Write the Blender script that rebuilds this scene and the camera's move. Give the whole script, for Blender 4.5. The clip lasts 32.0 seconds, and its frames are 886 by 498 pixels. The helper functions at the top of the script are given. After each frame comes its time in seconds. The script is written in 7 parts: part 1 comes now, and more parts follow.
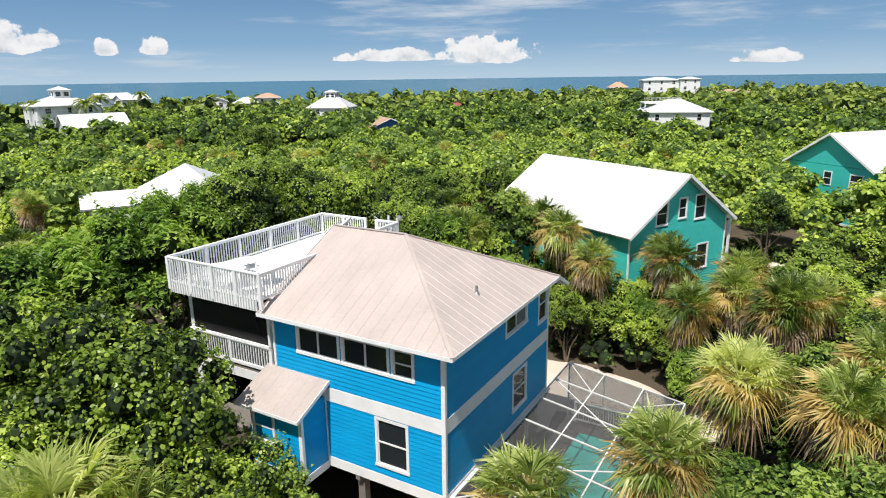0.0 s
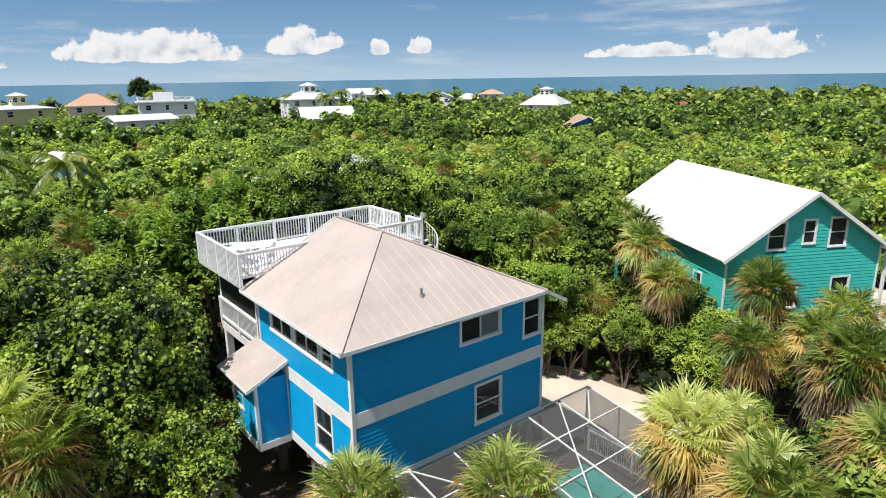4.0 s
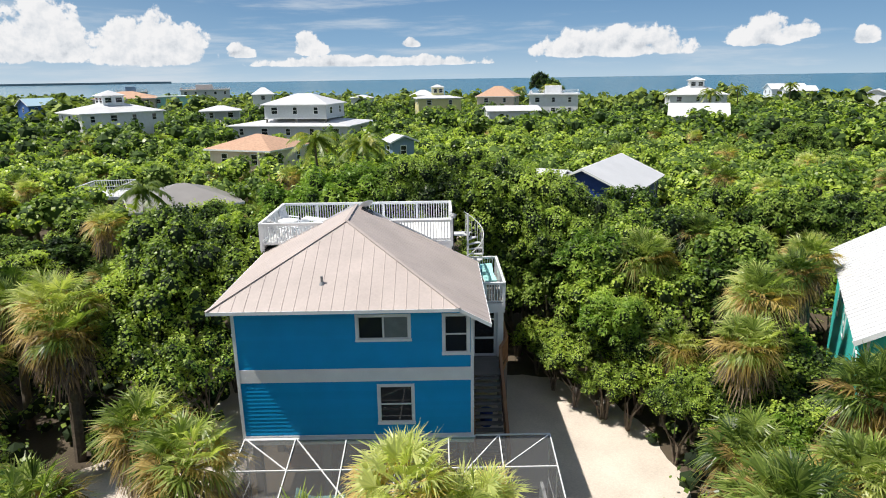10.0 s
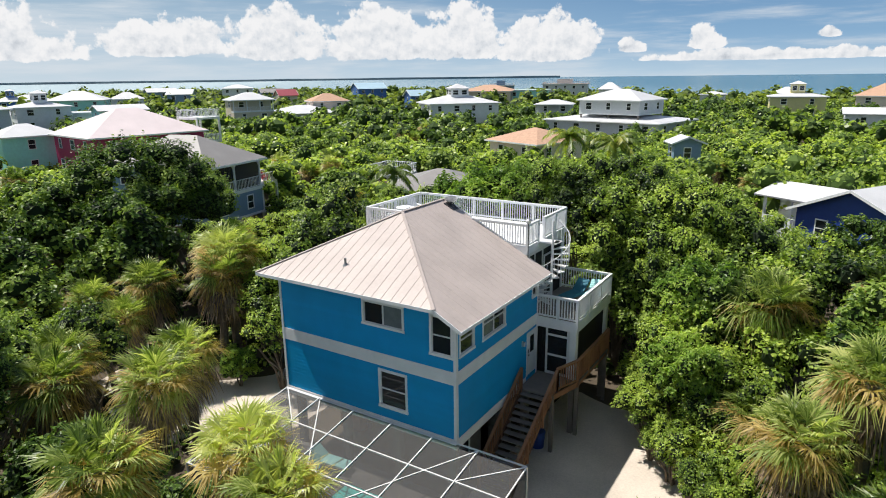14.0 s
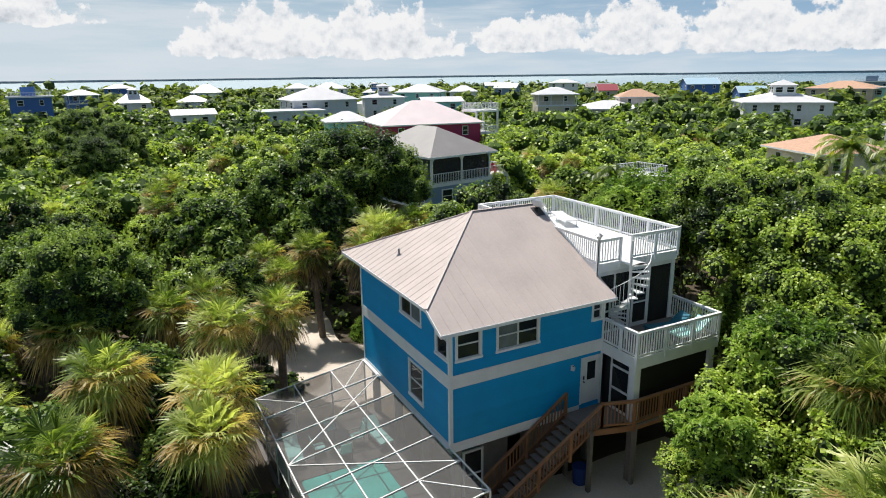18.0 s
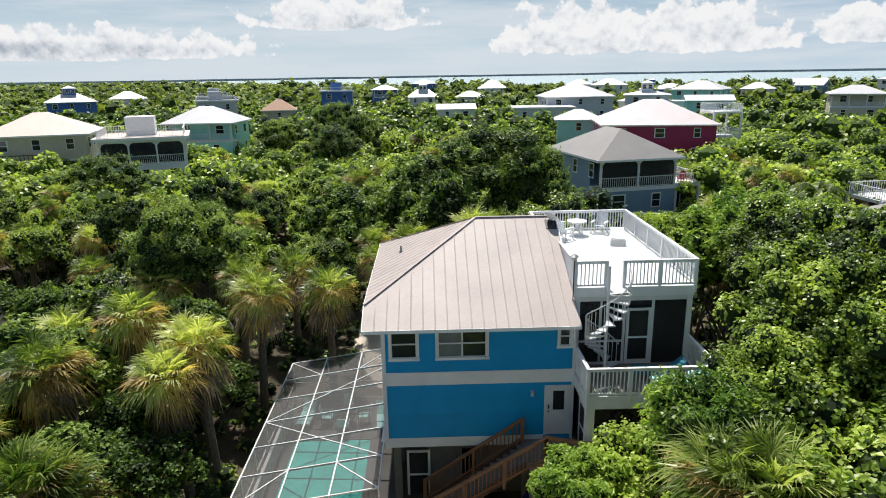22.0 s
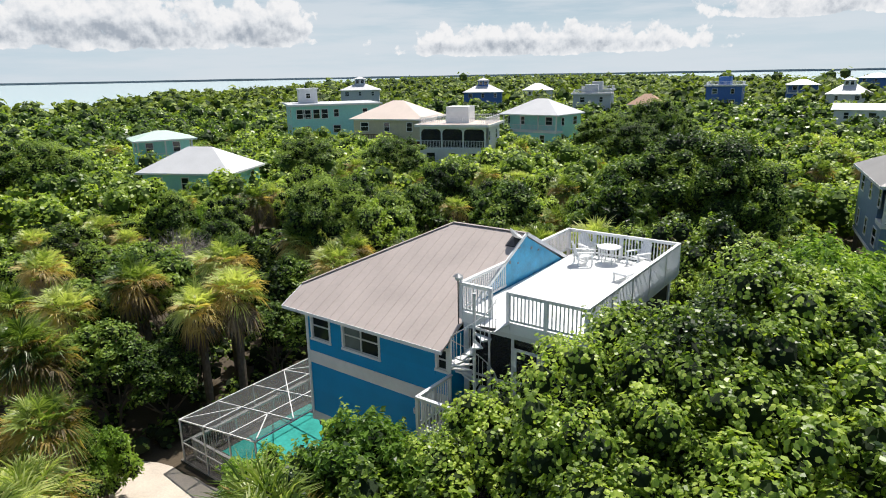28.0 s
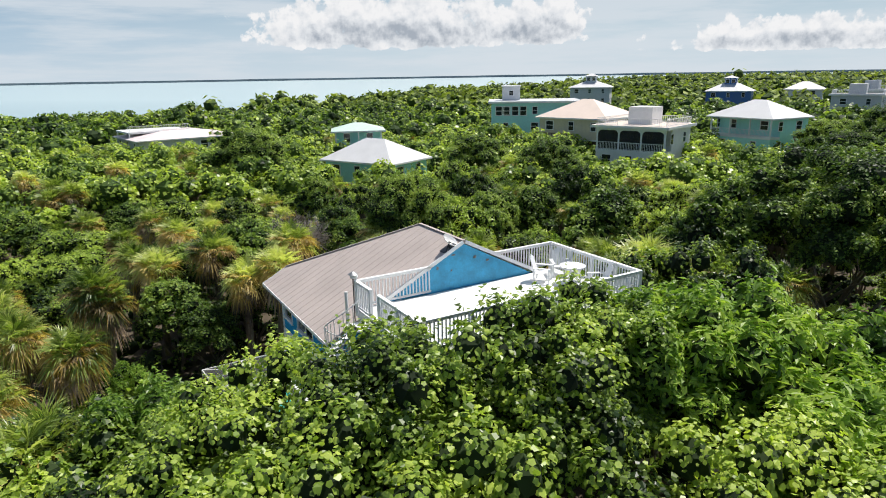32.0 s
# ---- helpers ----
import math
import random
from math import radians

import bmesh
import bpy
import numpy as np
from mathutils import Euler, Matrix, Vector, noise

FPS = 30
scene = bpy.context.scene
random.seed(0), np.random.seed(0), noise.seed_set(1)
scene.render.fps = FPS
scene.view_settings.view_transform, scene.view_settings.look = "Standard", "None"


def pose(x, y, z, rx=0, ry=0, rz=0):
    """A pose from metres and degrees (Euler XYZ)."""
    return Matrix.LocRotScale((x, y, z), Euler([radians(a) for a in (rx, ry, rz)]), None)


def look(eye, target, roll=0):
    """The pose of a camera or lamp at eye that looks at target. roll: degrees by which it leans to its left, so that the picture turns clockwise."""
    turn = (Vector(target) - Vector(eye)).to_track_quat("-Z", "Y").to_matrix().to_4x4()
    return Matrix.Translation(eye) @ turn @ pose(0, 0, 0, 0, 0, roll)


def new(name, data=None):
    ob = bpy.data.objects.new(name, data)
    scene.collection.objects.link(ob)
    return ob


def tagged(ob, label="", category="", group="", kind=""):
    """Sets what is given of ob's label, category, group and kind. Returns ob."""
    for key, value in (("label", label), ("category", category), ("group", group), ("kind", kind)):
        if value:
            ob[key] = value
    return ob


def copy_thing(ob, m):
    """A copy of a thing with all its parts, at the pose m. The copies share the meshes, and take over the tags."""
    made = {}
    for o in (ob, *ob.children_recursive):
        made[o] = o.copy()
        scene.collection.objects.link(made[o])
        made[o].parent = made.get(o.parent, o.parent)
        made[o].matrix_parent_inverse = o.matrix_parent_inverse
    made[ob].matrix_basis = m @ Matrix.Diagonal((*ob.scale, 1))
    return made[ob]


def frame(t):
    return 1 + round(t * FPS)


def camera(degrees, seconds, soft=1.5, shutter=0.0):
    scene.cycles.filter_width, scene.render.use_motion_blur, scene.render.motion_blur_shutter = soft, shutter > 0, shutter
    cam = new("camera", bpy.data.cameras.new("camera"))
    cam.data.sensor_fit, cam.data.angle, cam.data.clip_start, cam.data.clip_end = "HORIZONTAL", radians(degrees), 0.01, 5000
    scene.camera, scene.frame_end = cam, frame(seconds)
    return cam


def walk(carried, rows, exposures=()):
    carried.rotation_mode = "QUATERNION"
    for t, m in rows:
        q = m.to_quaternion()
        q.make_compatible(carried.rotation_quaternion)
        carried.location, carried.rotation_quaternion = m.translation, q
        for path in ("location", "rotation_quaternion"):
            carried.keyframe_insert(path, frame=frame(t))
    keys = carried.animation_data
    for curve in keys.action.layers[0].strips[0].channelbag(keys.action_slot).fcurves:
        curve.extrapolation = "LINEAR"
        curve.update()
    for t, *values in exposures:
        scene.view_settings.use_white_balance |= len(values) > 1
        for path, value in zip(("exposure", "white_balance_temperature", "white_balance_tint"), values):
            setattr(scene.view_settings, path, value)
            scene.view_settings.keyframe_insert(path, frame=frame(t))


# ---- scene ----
cam = camera(69.8, 32.0, soft=1.0)
PATH = [
    (0, (-15.708, -9.246, 16.508), (-14.044, -8.269, 15.984), -0.81),
    (1, (-14.522, -11.184, 16.533), (-12.961, -10.049, 16.009), -0.82),
    (2, (-12.959, -12.856, 16.451), (-11.504, -11.588, 15.927), -0.83),
    (3, (-11.219, -14.736, 16.465), (-9.886, -13.341, 15.941), -0.84),
    (3.5, (-10.198, -15.649, 16.476), (-8.932, -14.192, 15.952), -0.84),
    (5.5, (-5.589, -18.903, 16.489), (-4.658, -17.212, 15.964), -0.86),
    (6, (-4.332, -19.529, 16.472), (-3.497, -17.789, 15.946), -0.87),
    (7, (-1.566, -20.632, 16.522), (-0.934, -18.808, 15.997), -0.88),
    (8, (1.298, -21.401, 16.512), (1.736, -19.522, 15.987), -0.89),
    (9, (4.548, -21.907, 16.538), (4.774, -19.991, 16.012), -0.87),
    (10, (7.779, -22.146, 16.494), (7.788, -20.216, 15.970), -0.85),
    (11, (11.101, -21.830, 16.505), (10.846, -19.917, 15.981), -0.79),
    (12, (13.903, -21.253, 16.475), (13.403, -19.388, 15.951), -0.73),
    (13, (17.288, -19.975, 16.498), (16.492, -18.217, 15.974), -0.71),
    (14, (20.155, -18.431, 16.488), (19.120, -16.802, 15.963), -0.73),
    (14.5, (21.287, -17.713, 16.495), (20.157, -16.149, 15.969), -0.73),
    (16.5, (24.796, -13.849, 16.428), (23.321, -12.606, 15.901), -0.70),
    (17, (25.813, -12.589, 16.476), (24.250, -11.459, 15.948), -0.71),
    (18, (27.769, -10.082, 16.590), (26.061, -9.187, 16.061), -0.73),
    (19, (28.939, -7.185, 16.630), (27.138, -6.495, 16.101), -0.81),
    (20, (29.853, -4.300, 16.694), (27.986, -3.816, 16.164), -0.89),
    (21, (30.518, -1.172, 16.738), (28.608, -0.910, 16.207), -0.92),
    (22, (31.131, 1.902, 16.803), (29.203, 1.941, 16.273), -0.96),
    (23, (30.996, 4.969, 16.828), (29.075, 4.799, 16.298), -0.95),
    (24, (30.431, 8.032, 16.878), (28.540, 7.652, 16.348), -0.95),
    (25, (29.555, 10.950, 16.881), (27.716, 10.366, 16.351), -0.94),
    (25.5, (28.919, 12.413, 16.841), (27.117, 11.725, 16.311), -0.95),
    (27.5, (26.188, 17.987, 16.818), (24.581, 16.921, 16.288), -0.99),
    (28, (25.243, 19.120, 16.774), (23.693, 17.972, 16.244), -1.01),
    (29, (23.494, 21.602, 16.847), (22.073, 20.298, 16.318), -0.98),
    (30, (21.181, 23.596, 16.933), (19.905, 22.149, 16.404), -0.96),
    (31, (18.741, 25.466, 17.089), (17.608, 23.905, 16.561), -0.94),
    (32, (16.439, 27.133, 16.815), (15.460, 25.470, 16.287), -0.92),
]
walk(cam, [(t, look(eye, target, roll)) for t, eye, target, roll in PATH])

# ---- light ----
SUN_FROM = Vector((-1.0, -0.14, 1.88)).normalized()
world = bpy.data.worlds.new("sky")
scene.world = world
world.use_nodes = True
wn, wl = world.node_tree.nodes, world.node_tree.links
sky = wn.new("ShaderNodeTexSky")
sky.sky_type = "NISHITA"
sky.sun_disc = False
sky.sun_elevation = math.asin(SUN_FROM.z)
sky.sun_rotation = math.atan2(SUN_FROM.x, SUN_FROM.y)
sky.dust_density = 0.6
sky.ozone_density = 2.5
def wnode(kind, **values):
    n = wn.new(kind)
    for key, value in values.items():
        if key == "operation":
            n.operation = value
        else:
            n.inputs[int(key[1:])].default_value = value
    return n


def wmath(op, a, b=None, c=None):
    n = wnode("ShaderNodeMath", operation=op)
    for i, v in enumerate((a, b, c)):
        if v is None:
            continue
        if isinstance(v, (int, float)):
            n.inputs[i].default_value = v
        else:
            wl.new(v, n.inputs[i])
    return n.outputs[0]


def wramp(fac, stops):
    n = wn.new("ShaderNodeValToRGB")
    for i, (p, c) in enumerate(stops):
        e = n.color_ramp.elements[i] if i < 2 else n.color_ramp.elements.new(p)
        e.position, e.color = p, (*c, 1)
    wl.new(fac, n.inputs[0])
    return n.outputs[0]


def wmix(fac, a, b):
    n = wn.new("ShaderNodeMix")
    n.data_type = "RGBA"
    for v, sock in ((fac, n.inputs[0]), (a, n.inputs[6]), (b, n.inputs[7])):
        if isinstance(v, tuple):
            sock.default_value = (*v, 1)
        else:
            wl.new(v, sock)
    return n.outputs[2]


# clear tropical sky, hazy at the horizon, with cumulus low down and more cloud towards the west
way = wn.new("ShaderNodeTexCoord").outputs["Generated"]
parts_ = wn.new("ShaderNodeSeparateXYZ")
wl.new(way, parts_.inputs[0])
high = wmath("MAXIMUM", parts_.outputs["Z"], 0.0)
west = wmath("MULTIPLY_ADD", parts_.outputs["X"], -0.5, 0.5)
west = wmath("ADD", west, wmath("MULTIPLY", parts_.outputs["Y"], -0.28))
blue = wramp(high, ((0.0, (0.50, 0.66, 0.80)), (0.16, (0.105, 0.255, 0.50)), (0.05, (0.27, 0.46, 0.68))))
pale = wramp(high, ((0.0, (0.66, 0.76, 0.83)), (0.16, (0.30, 0.48, 0.62)), (0.06, (0.60, 0.72, 0.80))))
lean = wn.new("ShaderNodeMapRange")
lean.inputs["From Min"].default_value, lean.inputs["From Max"].default_value = 0.35, 1.0
wl.new(west, lean.inputs["Value"])
near_sky = wmix(lean.outputs[0], blue, pale)
dome = wn.new("ShaderNodeVectorMath")
dome.operation = "SCALE"
dome.inputs["Scale"].default_value = 0.088
wl.new(sky.outputs[0], dome.inputs[0])
up = wn.new("ShaderNodeMapRange")
up.interpolation_type = "SMOOTHSTEP"
up.inputs["From Min"].default_value, up.inputs["From Max"].default_value = 0.14, 0.4
wl.new(high, up.inputs["Value"])
clear = wmix(up.outputs[0], near_sky, dome.outputs[0])
thin_ = wn.new("ShaderNodeVectorMath")
thin_.operation = "MULTIPLY"
thin_.inputs[1].default_value = (1.0, 1.0, 9.0)
wl.new(way, thin_.inputs[0])
streak = wnode("ShaderNodeTexNoise", i2=4.0, i3=6.0, i4=0.6)
wl.new(thin_.outputs[0], streak.inputs["Vector"])
haze = wn.new("ShaderNodeMapRange")
haze.interpolation_type = "SMOOTHSTEP"
haze.inputs["From Min"].default_value, haze.inputs["From Max"].default_value = 0.50, 0.78
haze.inputs["To Max"].default_value = 0.75
wl.new(wmath("MULTIPLY_ADD", west, 0.16, streak.outputs["Fac"]), haze.inputs["Value"])


def wdot(axis):
    n = wn.new("ShaderNodeVectorMath")
    n.operation = "DOT_PRODUCT"
    n.inputs[1].default_value = axis
    wl.new(way, n.inputs[0])
    return n.outputs["Value"]


def wstep(value, low, top, most=1.0):
    n = wn.new("ShaderNodeMapRange")
    n.interpolation_type = "SMOOTHSTEP"
    n.inputs["From Min"].default_value, n.inputs["From Max"].default_value, n.inputs["To Max"].default_value = low, top, most
    wl.new(value, n.inputs["Value"])
    return n.outputs[0]


# cumulus clouds: bearing from north towards west, height of the flat base, half width, height of the top over the base, in degrees
CLOUDS = ((-86, 0.9, 3.0, 0.9), (-64, 1.5, 4.4, 2.3), (-56, 1.5, 5.5, 0.9), (-36.3, 2.2, 1.1, 1.4), (-32.8, 2.1, 0.9, 1.2), (-28.3, 2.6, 1.6, 1.3),
          (-26, 2.4, 3.0, 2.2), (-15, 1.8, 7.0, 2.2), (2.2, 2.6, 0.9, 0.7), (5, 1.1, 11.0, 0.8), (10.7, 2.2, 1.4, 2.0), (16.4, 1.9, 1.3, 1.1),
          (23.3, 1.8, 5.2, 3.6), (30.5, 2.2, 4.4, 4.6), (38, 2.0, 6.5, 3.8), (46, 2.1, 5.0, 3.8), (55, 2.3, 5.5, 2.8), (67, 2.1, 7.0, 3.8),
          (77, 2.1, 7.5, 3.6), (97, 4.2, 8.0, 2.4), (118, 1.9, 14.0, 2.4), (141.5, 3.1, 5.0, 3.6), (153, 3.0, 13.0, 4.0))
MIDDLE = 45
bearing = wmath("ARCTAN2", wdot((-math.cos(radians(MIDDLE)), -math.sin(radians(MIDDLE)), 0)), wdot((-math.sin(radians(MIDDLE)), math.cos(radians(MIDDLE)), 0)))
rise = wmath("ARCSINE", parts_.outputs["Z"])
shape, under = None, None
for a, base, wide, tall in CLOUDS:
    u = wmath("MULTIPLY_ADD", bearing, 1 / radians(wide), -(a - MIDDLE) / wide)
    v = wmath("MULTIPLY_ADD", rise, 1 / radians(tall), -base / tall)
    u2 = wmath("MULTIPLY", u, u)
    v1 = wmath("MAXIMUM", v, wmath("MULTIPLY", v, -5.0))
    whole = wmath("MULTIPLY_ADD", v1, v1, u2)
    v2 = wmath("MULTIPLY_ADD", v, 2.6, -0.25)
    foot = wmath("MULTIPLY_ADD", v2, v2, u2)
    shape = whole if shape is None else wmath("MINIMUM", shape, whole)
    under = foot if under is None else wmath("MINIMUM", under, foot)
billow = wnode("ShaderNodeTexNoise", i2=30.0, i3=8.0, i4=0.58)
wl.new(way, billow.inputs["Vector"])
above = wn.new("ShaderNodeVectorMath")
above.inputs[1].default_value = (-0.004, 0, 0.008)
wl.new(way, above.inputs[0])
billow_above = wnode("ShaderNodeTexNoise", i2=30.0, i3=8.0, i4=0.58)
wl.new(above.outputs[0], billow_above.inputs["Vector"])
body = wmath("SUBTRACT", wmath("MULTIPLY_ADD", billow.outputs["Fac"], 3.4, -0.72), shape)
mask = wstep(body, 0.0, 0.30)
shade_ = wmath("MULTIPLY_ADD", wmath("SUBTRACT", billow_above.outputs["Fac"], billow.outputs["Fac"]), 1.9, 0.08)
heavy = wmath("MULTIPLY_ADD", wstep(bearing, radians(35), radians(90)), 1.0, 0.35)
dull = wmath("MULTIPLY_ADD", wstep(wmath("SUBTRACT", 1.0, under), 0.0, 1.0, 0.34), heavy, shade_)
lit = wramp(dull, ((0.0, (0.97, 0.97, 0.98)), (0.75, (0.42, 0.47, 0.54)), (0.3, (0.80, 0.83, 0.87))))
sky_colour = wmix(mask, wmix(haze.outputs[0], clear, (0.74, 0.80, 0.86)), lit)
wl.new(sky_colour, wn["Background"].inputs["Color"])
wn["Background"].inputs["Strength"].default_value = 0.86
sun = new("sun", bpy.data.lights.new("sun", "SUN"))
sun.data.energy = 5.5
sun.data.angle = radians(0.53)
sun.data.color = (1.0, 0.95, 0.875)
sun.matrix_world = look(SUN_FROM * 100, (0, 0, 0))
scene.view_settings.exposure = 0.1


# ---- helpers of this place ----
def link_nodes(mat, a, out, b, inp):
    mat.node_tree.links.new(a.outputs[out], b.inputs[inp])


def surface(name, colour, rough=0.6, vary=0.25, scale=3.0, fine=40.0, bump=0.15, metal=0.0, spec=0.5, each=0.0):
    """A matte or glossy surface, uneven at two scales; each: how far every piece differs in brightness."""
    mat = bpy.data.materials.new(name)
    mat.use_nodes = True
    nt = mat.node_tree
    bsdf = nt.nodes["Principled BSDF"]
    bsdf.inputs["Roughness"].default_value = rough
    bsdf.inputs["Metallic"].default_value = metal
    bsdf.inputs["Specular IOR Level"].default_value = spec
    pos = nt.nodes.new("ShaderNodeNewGeometry")
    big = nt.nodes.new("ShaderNodeTexNoise")
    big.inputs["Scale"].default_value = scale
    big.inputs["Detail"].default_value = 4
    small = nt.nodes.new("ShaderNodeTexNoise")
    small.inputs["Scale"].default_value = fine
    small.inputs["Detail"].default_value = 2
    for tex in (big, small):
        link_nodes(mat, pos, "Position", tex, "Vector")
    total = nt.nodes.new("ShaderNodeMath")
    total.operation = "MULTIPLY_ADD"
    total.inputs[1].default_value = 0.5
    link_nodes(mat, small, "Fac", total, 0)
    link_nodes(mat, big, "Fac", total, 2)
    last = total
    if each:
        info = nt.nodes.new("ShaderNodeObjectInfo")
        more = nt.nodes.new("ShaderNodeMath")
        more.operation = "MULTIPLY_ADD"
        more.inputs[1].default_value = each
        link_nodes(mat, info, "Random", more, 0)
        link_nodes(mat, total, 0, more, 2)
        last = more
    ramp = nt.nodes.new("ShaderNodeMapRange")
    ramp.inputs["From Min"].default_value = 0.45
    ramp.inputs["From Max"].default_value = 1.05 + each
    ramp.inputs["To Min"].default_value = 1.0 - vary
    ramp.inputs["To Max"].default_value = 1.0 + vary * 0.6
    link_nodes(mat, last, 0, ramp, "Value")
    mix = nt.nodes.new("ShaderNodeVectorMath")
    mix.operation = "SCALE"
    mix.inputs[0].default_value = colour
    link_nodes(mat, ramp, "Result", mix, "Scale")
    link_nodes(mat, mix, "Vector", bsdf, "Base Color")
    if bump:
        rise = nt.nodes.new("ShaderNodeBump")
        rise.inputs["Strength"].default_value = bump
        rise.inputs["Distance"].default_value = 0.02
        link_nodes(mat, total, 0, rise, "Height")
        link_nodes(mat, rise, "Normal", bsdf, "Normal")
    return mat


def as_mesh(name, bm, mat):
    me = bpy.data.meshes.new(name)
    if len(bm.verts) < 260:
        bmesh.ops.remove_doubles(bm, verts=bm.verts, dist=0.0004)
    bm.to_mesh(me)
    bm.free()
    for m in (mat if isinstance(mat, (list, tuple)) else [mat]):
        me.materials.append(m)
    return me


def part(name, bm, mat, parent=None, label=""):
    """Links a bmesh, or a ready mesh, as one mesh object under its parent."""
    me = as_mesh(name, bm, mat) if isinstance(bm, bmesh.types.BMesh) else bm
    ob = new(name, me)
    if parent:
        ob.parent = parent
    return tagged(ob, label)


def thing(name, label, category, at=(0, 0, 0), turn=0, group="", kind=""):
    ob = new(name)
    ob.matrix_basis = pose(*at, 0, 0, turn)
    return tagged(ob, label, category, group, kind)


def add_box(bm, lo, hi, m=None):
    c = [(a + b) / 2 for a, b in zip(lo, hi)]
    s = [abs(b - a) for a, b in zip(lo, hi)]
    mat = Matrix.Translation(c) @ Matrix.Diagonal((*s, 1))
    bmesh.ops.create_cube(bm, size=1, matrix=(m @ mat) if m else mat)
    return bm


def box(lo, hi, m=None):
    return add_box(bmesh.new(), lo, hi, m)


def add_bar(bm, a, b, w=0.05, h=None):
    """A straight bar from a to b."""
    a, b = Vector(a), Vector(b)
    d = b - a
    up = Vector((0, 0, 1)) if abs(d.normalized().z) < 0.95 else Vector((0, 1, 0))
    side = d.cross(up).normalized()
    up = side.cross(d).normalized()
    h = h or w
    vs = []
    for p in (a, b):
        for i, j in ((-1, -1), (1, -1), (1, 1), (-1, 1)):
            vs.append(bm.verts.new(p + side * i * w / 2 + up * j * h / 2))
    for i in range(4):
        bm.faces.new((vs[i], vs[(i + 1) % 4], vs[4 + (i + 1) % 4], vs[4 + i]))
    bm.faces.new(vs[3::-1])
    bm.faces.new(vs[4:])
    return bm


def bar(a, b, w=0.05, h=None):
    return add_bar(bmesh.new(), a, b, w, h)


def add_rod(bm, a, b, r, r2=None, n=8):
    a, b = Vector(a), Vector(b)
    q = (b - a).to_track_quat("Z", "Y").to_matrix().to_4x4()
    bmesh.ops.create_cone(bm, cap_ends=True, segments=n, radius1=r, radius2=r if r2 is None else r2, depth=(b - a).length,
                          matrix=Matrix.Translation((a + b) / 2) @ q)
    return bm


def rod(a, b, r, r2=None, n=8):
    return add_rod(bmesh.new(), a, b, r, r2, n)


def solid(faces, thick):
    """Flat polygons, each given a thickness downwards along its normal."""
    bm = bmesh.new()
    for pts in faces:
        pts = [Vector(p) for p in pts]
        n = (pts[1] - pts[0]).cross(pts[2] - pts[1]).normalized() * thick
        top = [bm.verts.new(p) for p in pts]
        low = [bm.verts.new(p - n) for p in pts]
        bm.faces.new(top)
        bm.faces.new(low[::-1])
        for i in range(len(pts)):
            j = (i + 1) % len(pts)
            bm.faces.new((top[j], top[i], low[i], low[j]))
    return bm


# ---- materials ----
def varied_leaf(name, dark, mid, light, rough=0.45, through_light=0.25, spec=0.38):
    """Leaves: each island of the mesh takes its own green."""
    mat = bpy.data.materials.new(name)
    mat.use_nodes = True
    nt = mat.node_tree
    bsdf, out = nt.nodes["Principled BSDF"], nt.nodes["Material Output"]
    geo = nt.nodes.new("ShaderNodeNewGeometry")
    info = nt.nodes.new("ShaderNodeObjectInfo")
    tex = nt.nodes.new("ShaderNodeTexNoise")
    tex.inputs["Scale"].default_value = 0.35
    tex.inputs["Detail"].default_value = 3
    link_nodes(mat, geo, "Position", tex, "Vector")
    add = nt.nodes.new("ShaderNodeMath")
    add.operation = "MULTIPLY_ADD"
    add.inputs[1].default_value = 0.5
    link_nodes(mat, geo, "Random Per Island", add, 0)
    more = nt.nodes.new("ShaderNodeMath")
    more.operation = "MULTIPLY_ADD"
    more.inputs[1].default_value = 0.45
    clump = nt.nodes.new("ShaderNodeMath")
    clump.operation = "MULTIPLY_ADD"
    clump.inputs[1].default_value, clump.inputs[2].default_value = 2.0, -0.52
    link_nodes(mat, tex, "Fac", clump, 0)
    link_nodes(mat, info, "Random", more, 0)
    link_nodes(mat, clump, 0, more, 2)
    link_nodes(mat, more, 0, add, 2)
    ramp = nt.nodes.new("ShaderNodeValToRGB")
    ramp.color_ramp.elements[0].position = 0.40
    ramp.color_ramp.elements[0].color = (*dark, 1)
    ramp.color_ramp.elements[1].position = 0.98
    ramp.color_ramp.elements[1].color = (*light, 1)
    ramp.color_ramp.elements.new(0.70).color = (*mid, 1)
    spread = nt.nodes.new("ShaderNodeMath")
    spread.operation = "MULTIPLY"
    spread.inputs[1].default_value = 0.75
    link_nodes(mat, add, 0, spread, 0)
    link_nodes(mat, spread, 0, ramp, "Fac")
    link_nodes(mat, ramp, "Color", bsdf, "Base Color")
    bsdf.inputs["Roughness"].default_value = rough
    bsdf.inputs["Specular IOR Level"].default_value = spec
    thin = nt.nodes.new("ShaderNodeBsdfTranslucent")
    glow = nt.nodes.new("ShaderNodeVectorMath")
    glow.operation = "MULTIPLY"
    glow.inputs[1].default_value = (1.8, 1.9, 0.9)
    link_nodes(mat, ramp, "Color", glow, 0)
    link_nodes(mat, glow, "Vector", thin, "Color")
    mix = nt.nodes.new("ShaderNodeMixShader")
    mix.inputs[0].default_value = through_light
    link_nodes(mat, bsdf, 0, mix, 1)
    link_nodes(mat, thin, 0, mix, 2)
    link_nodes(mat, mix, 0, out, "Surface")
    return mat


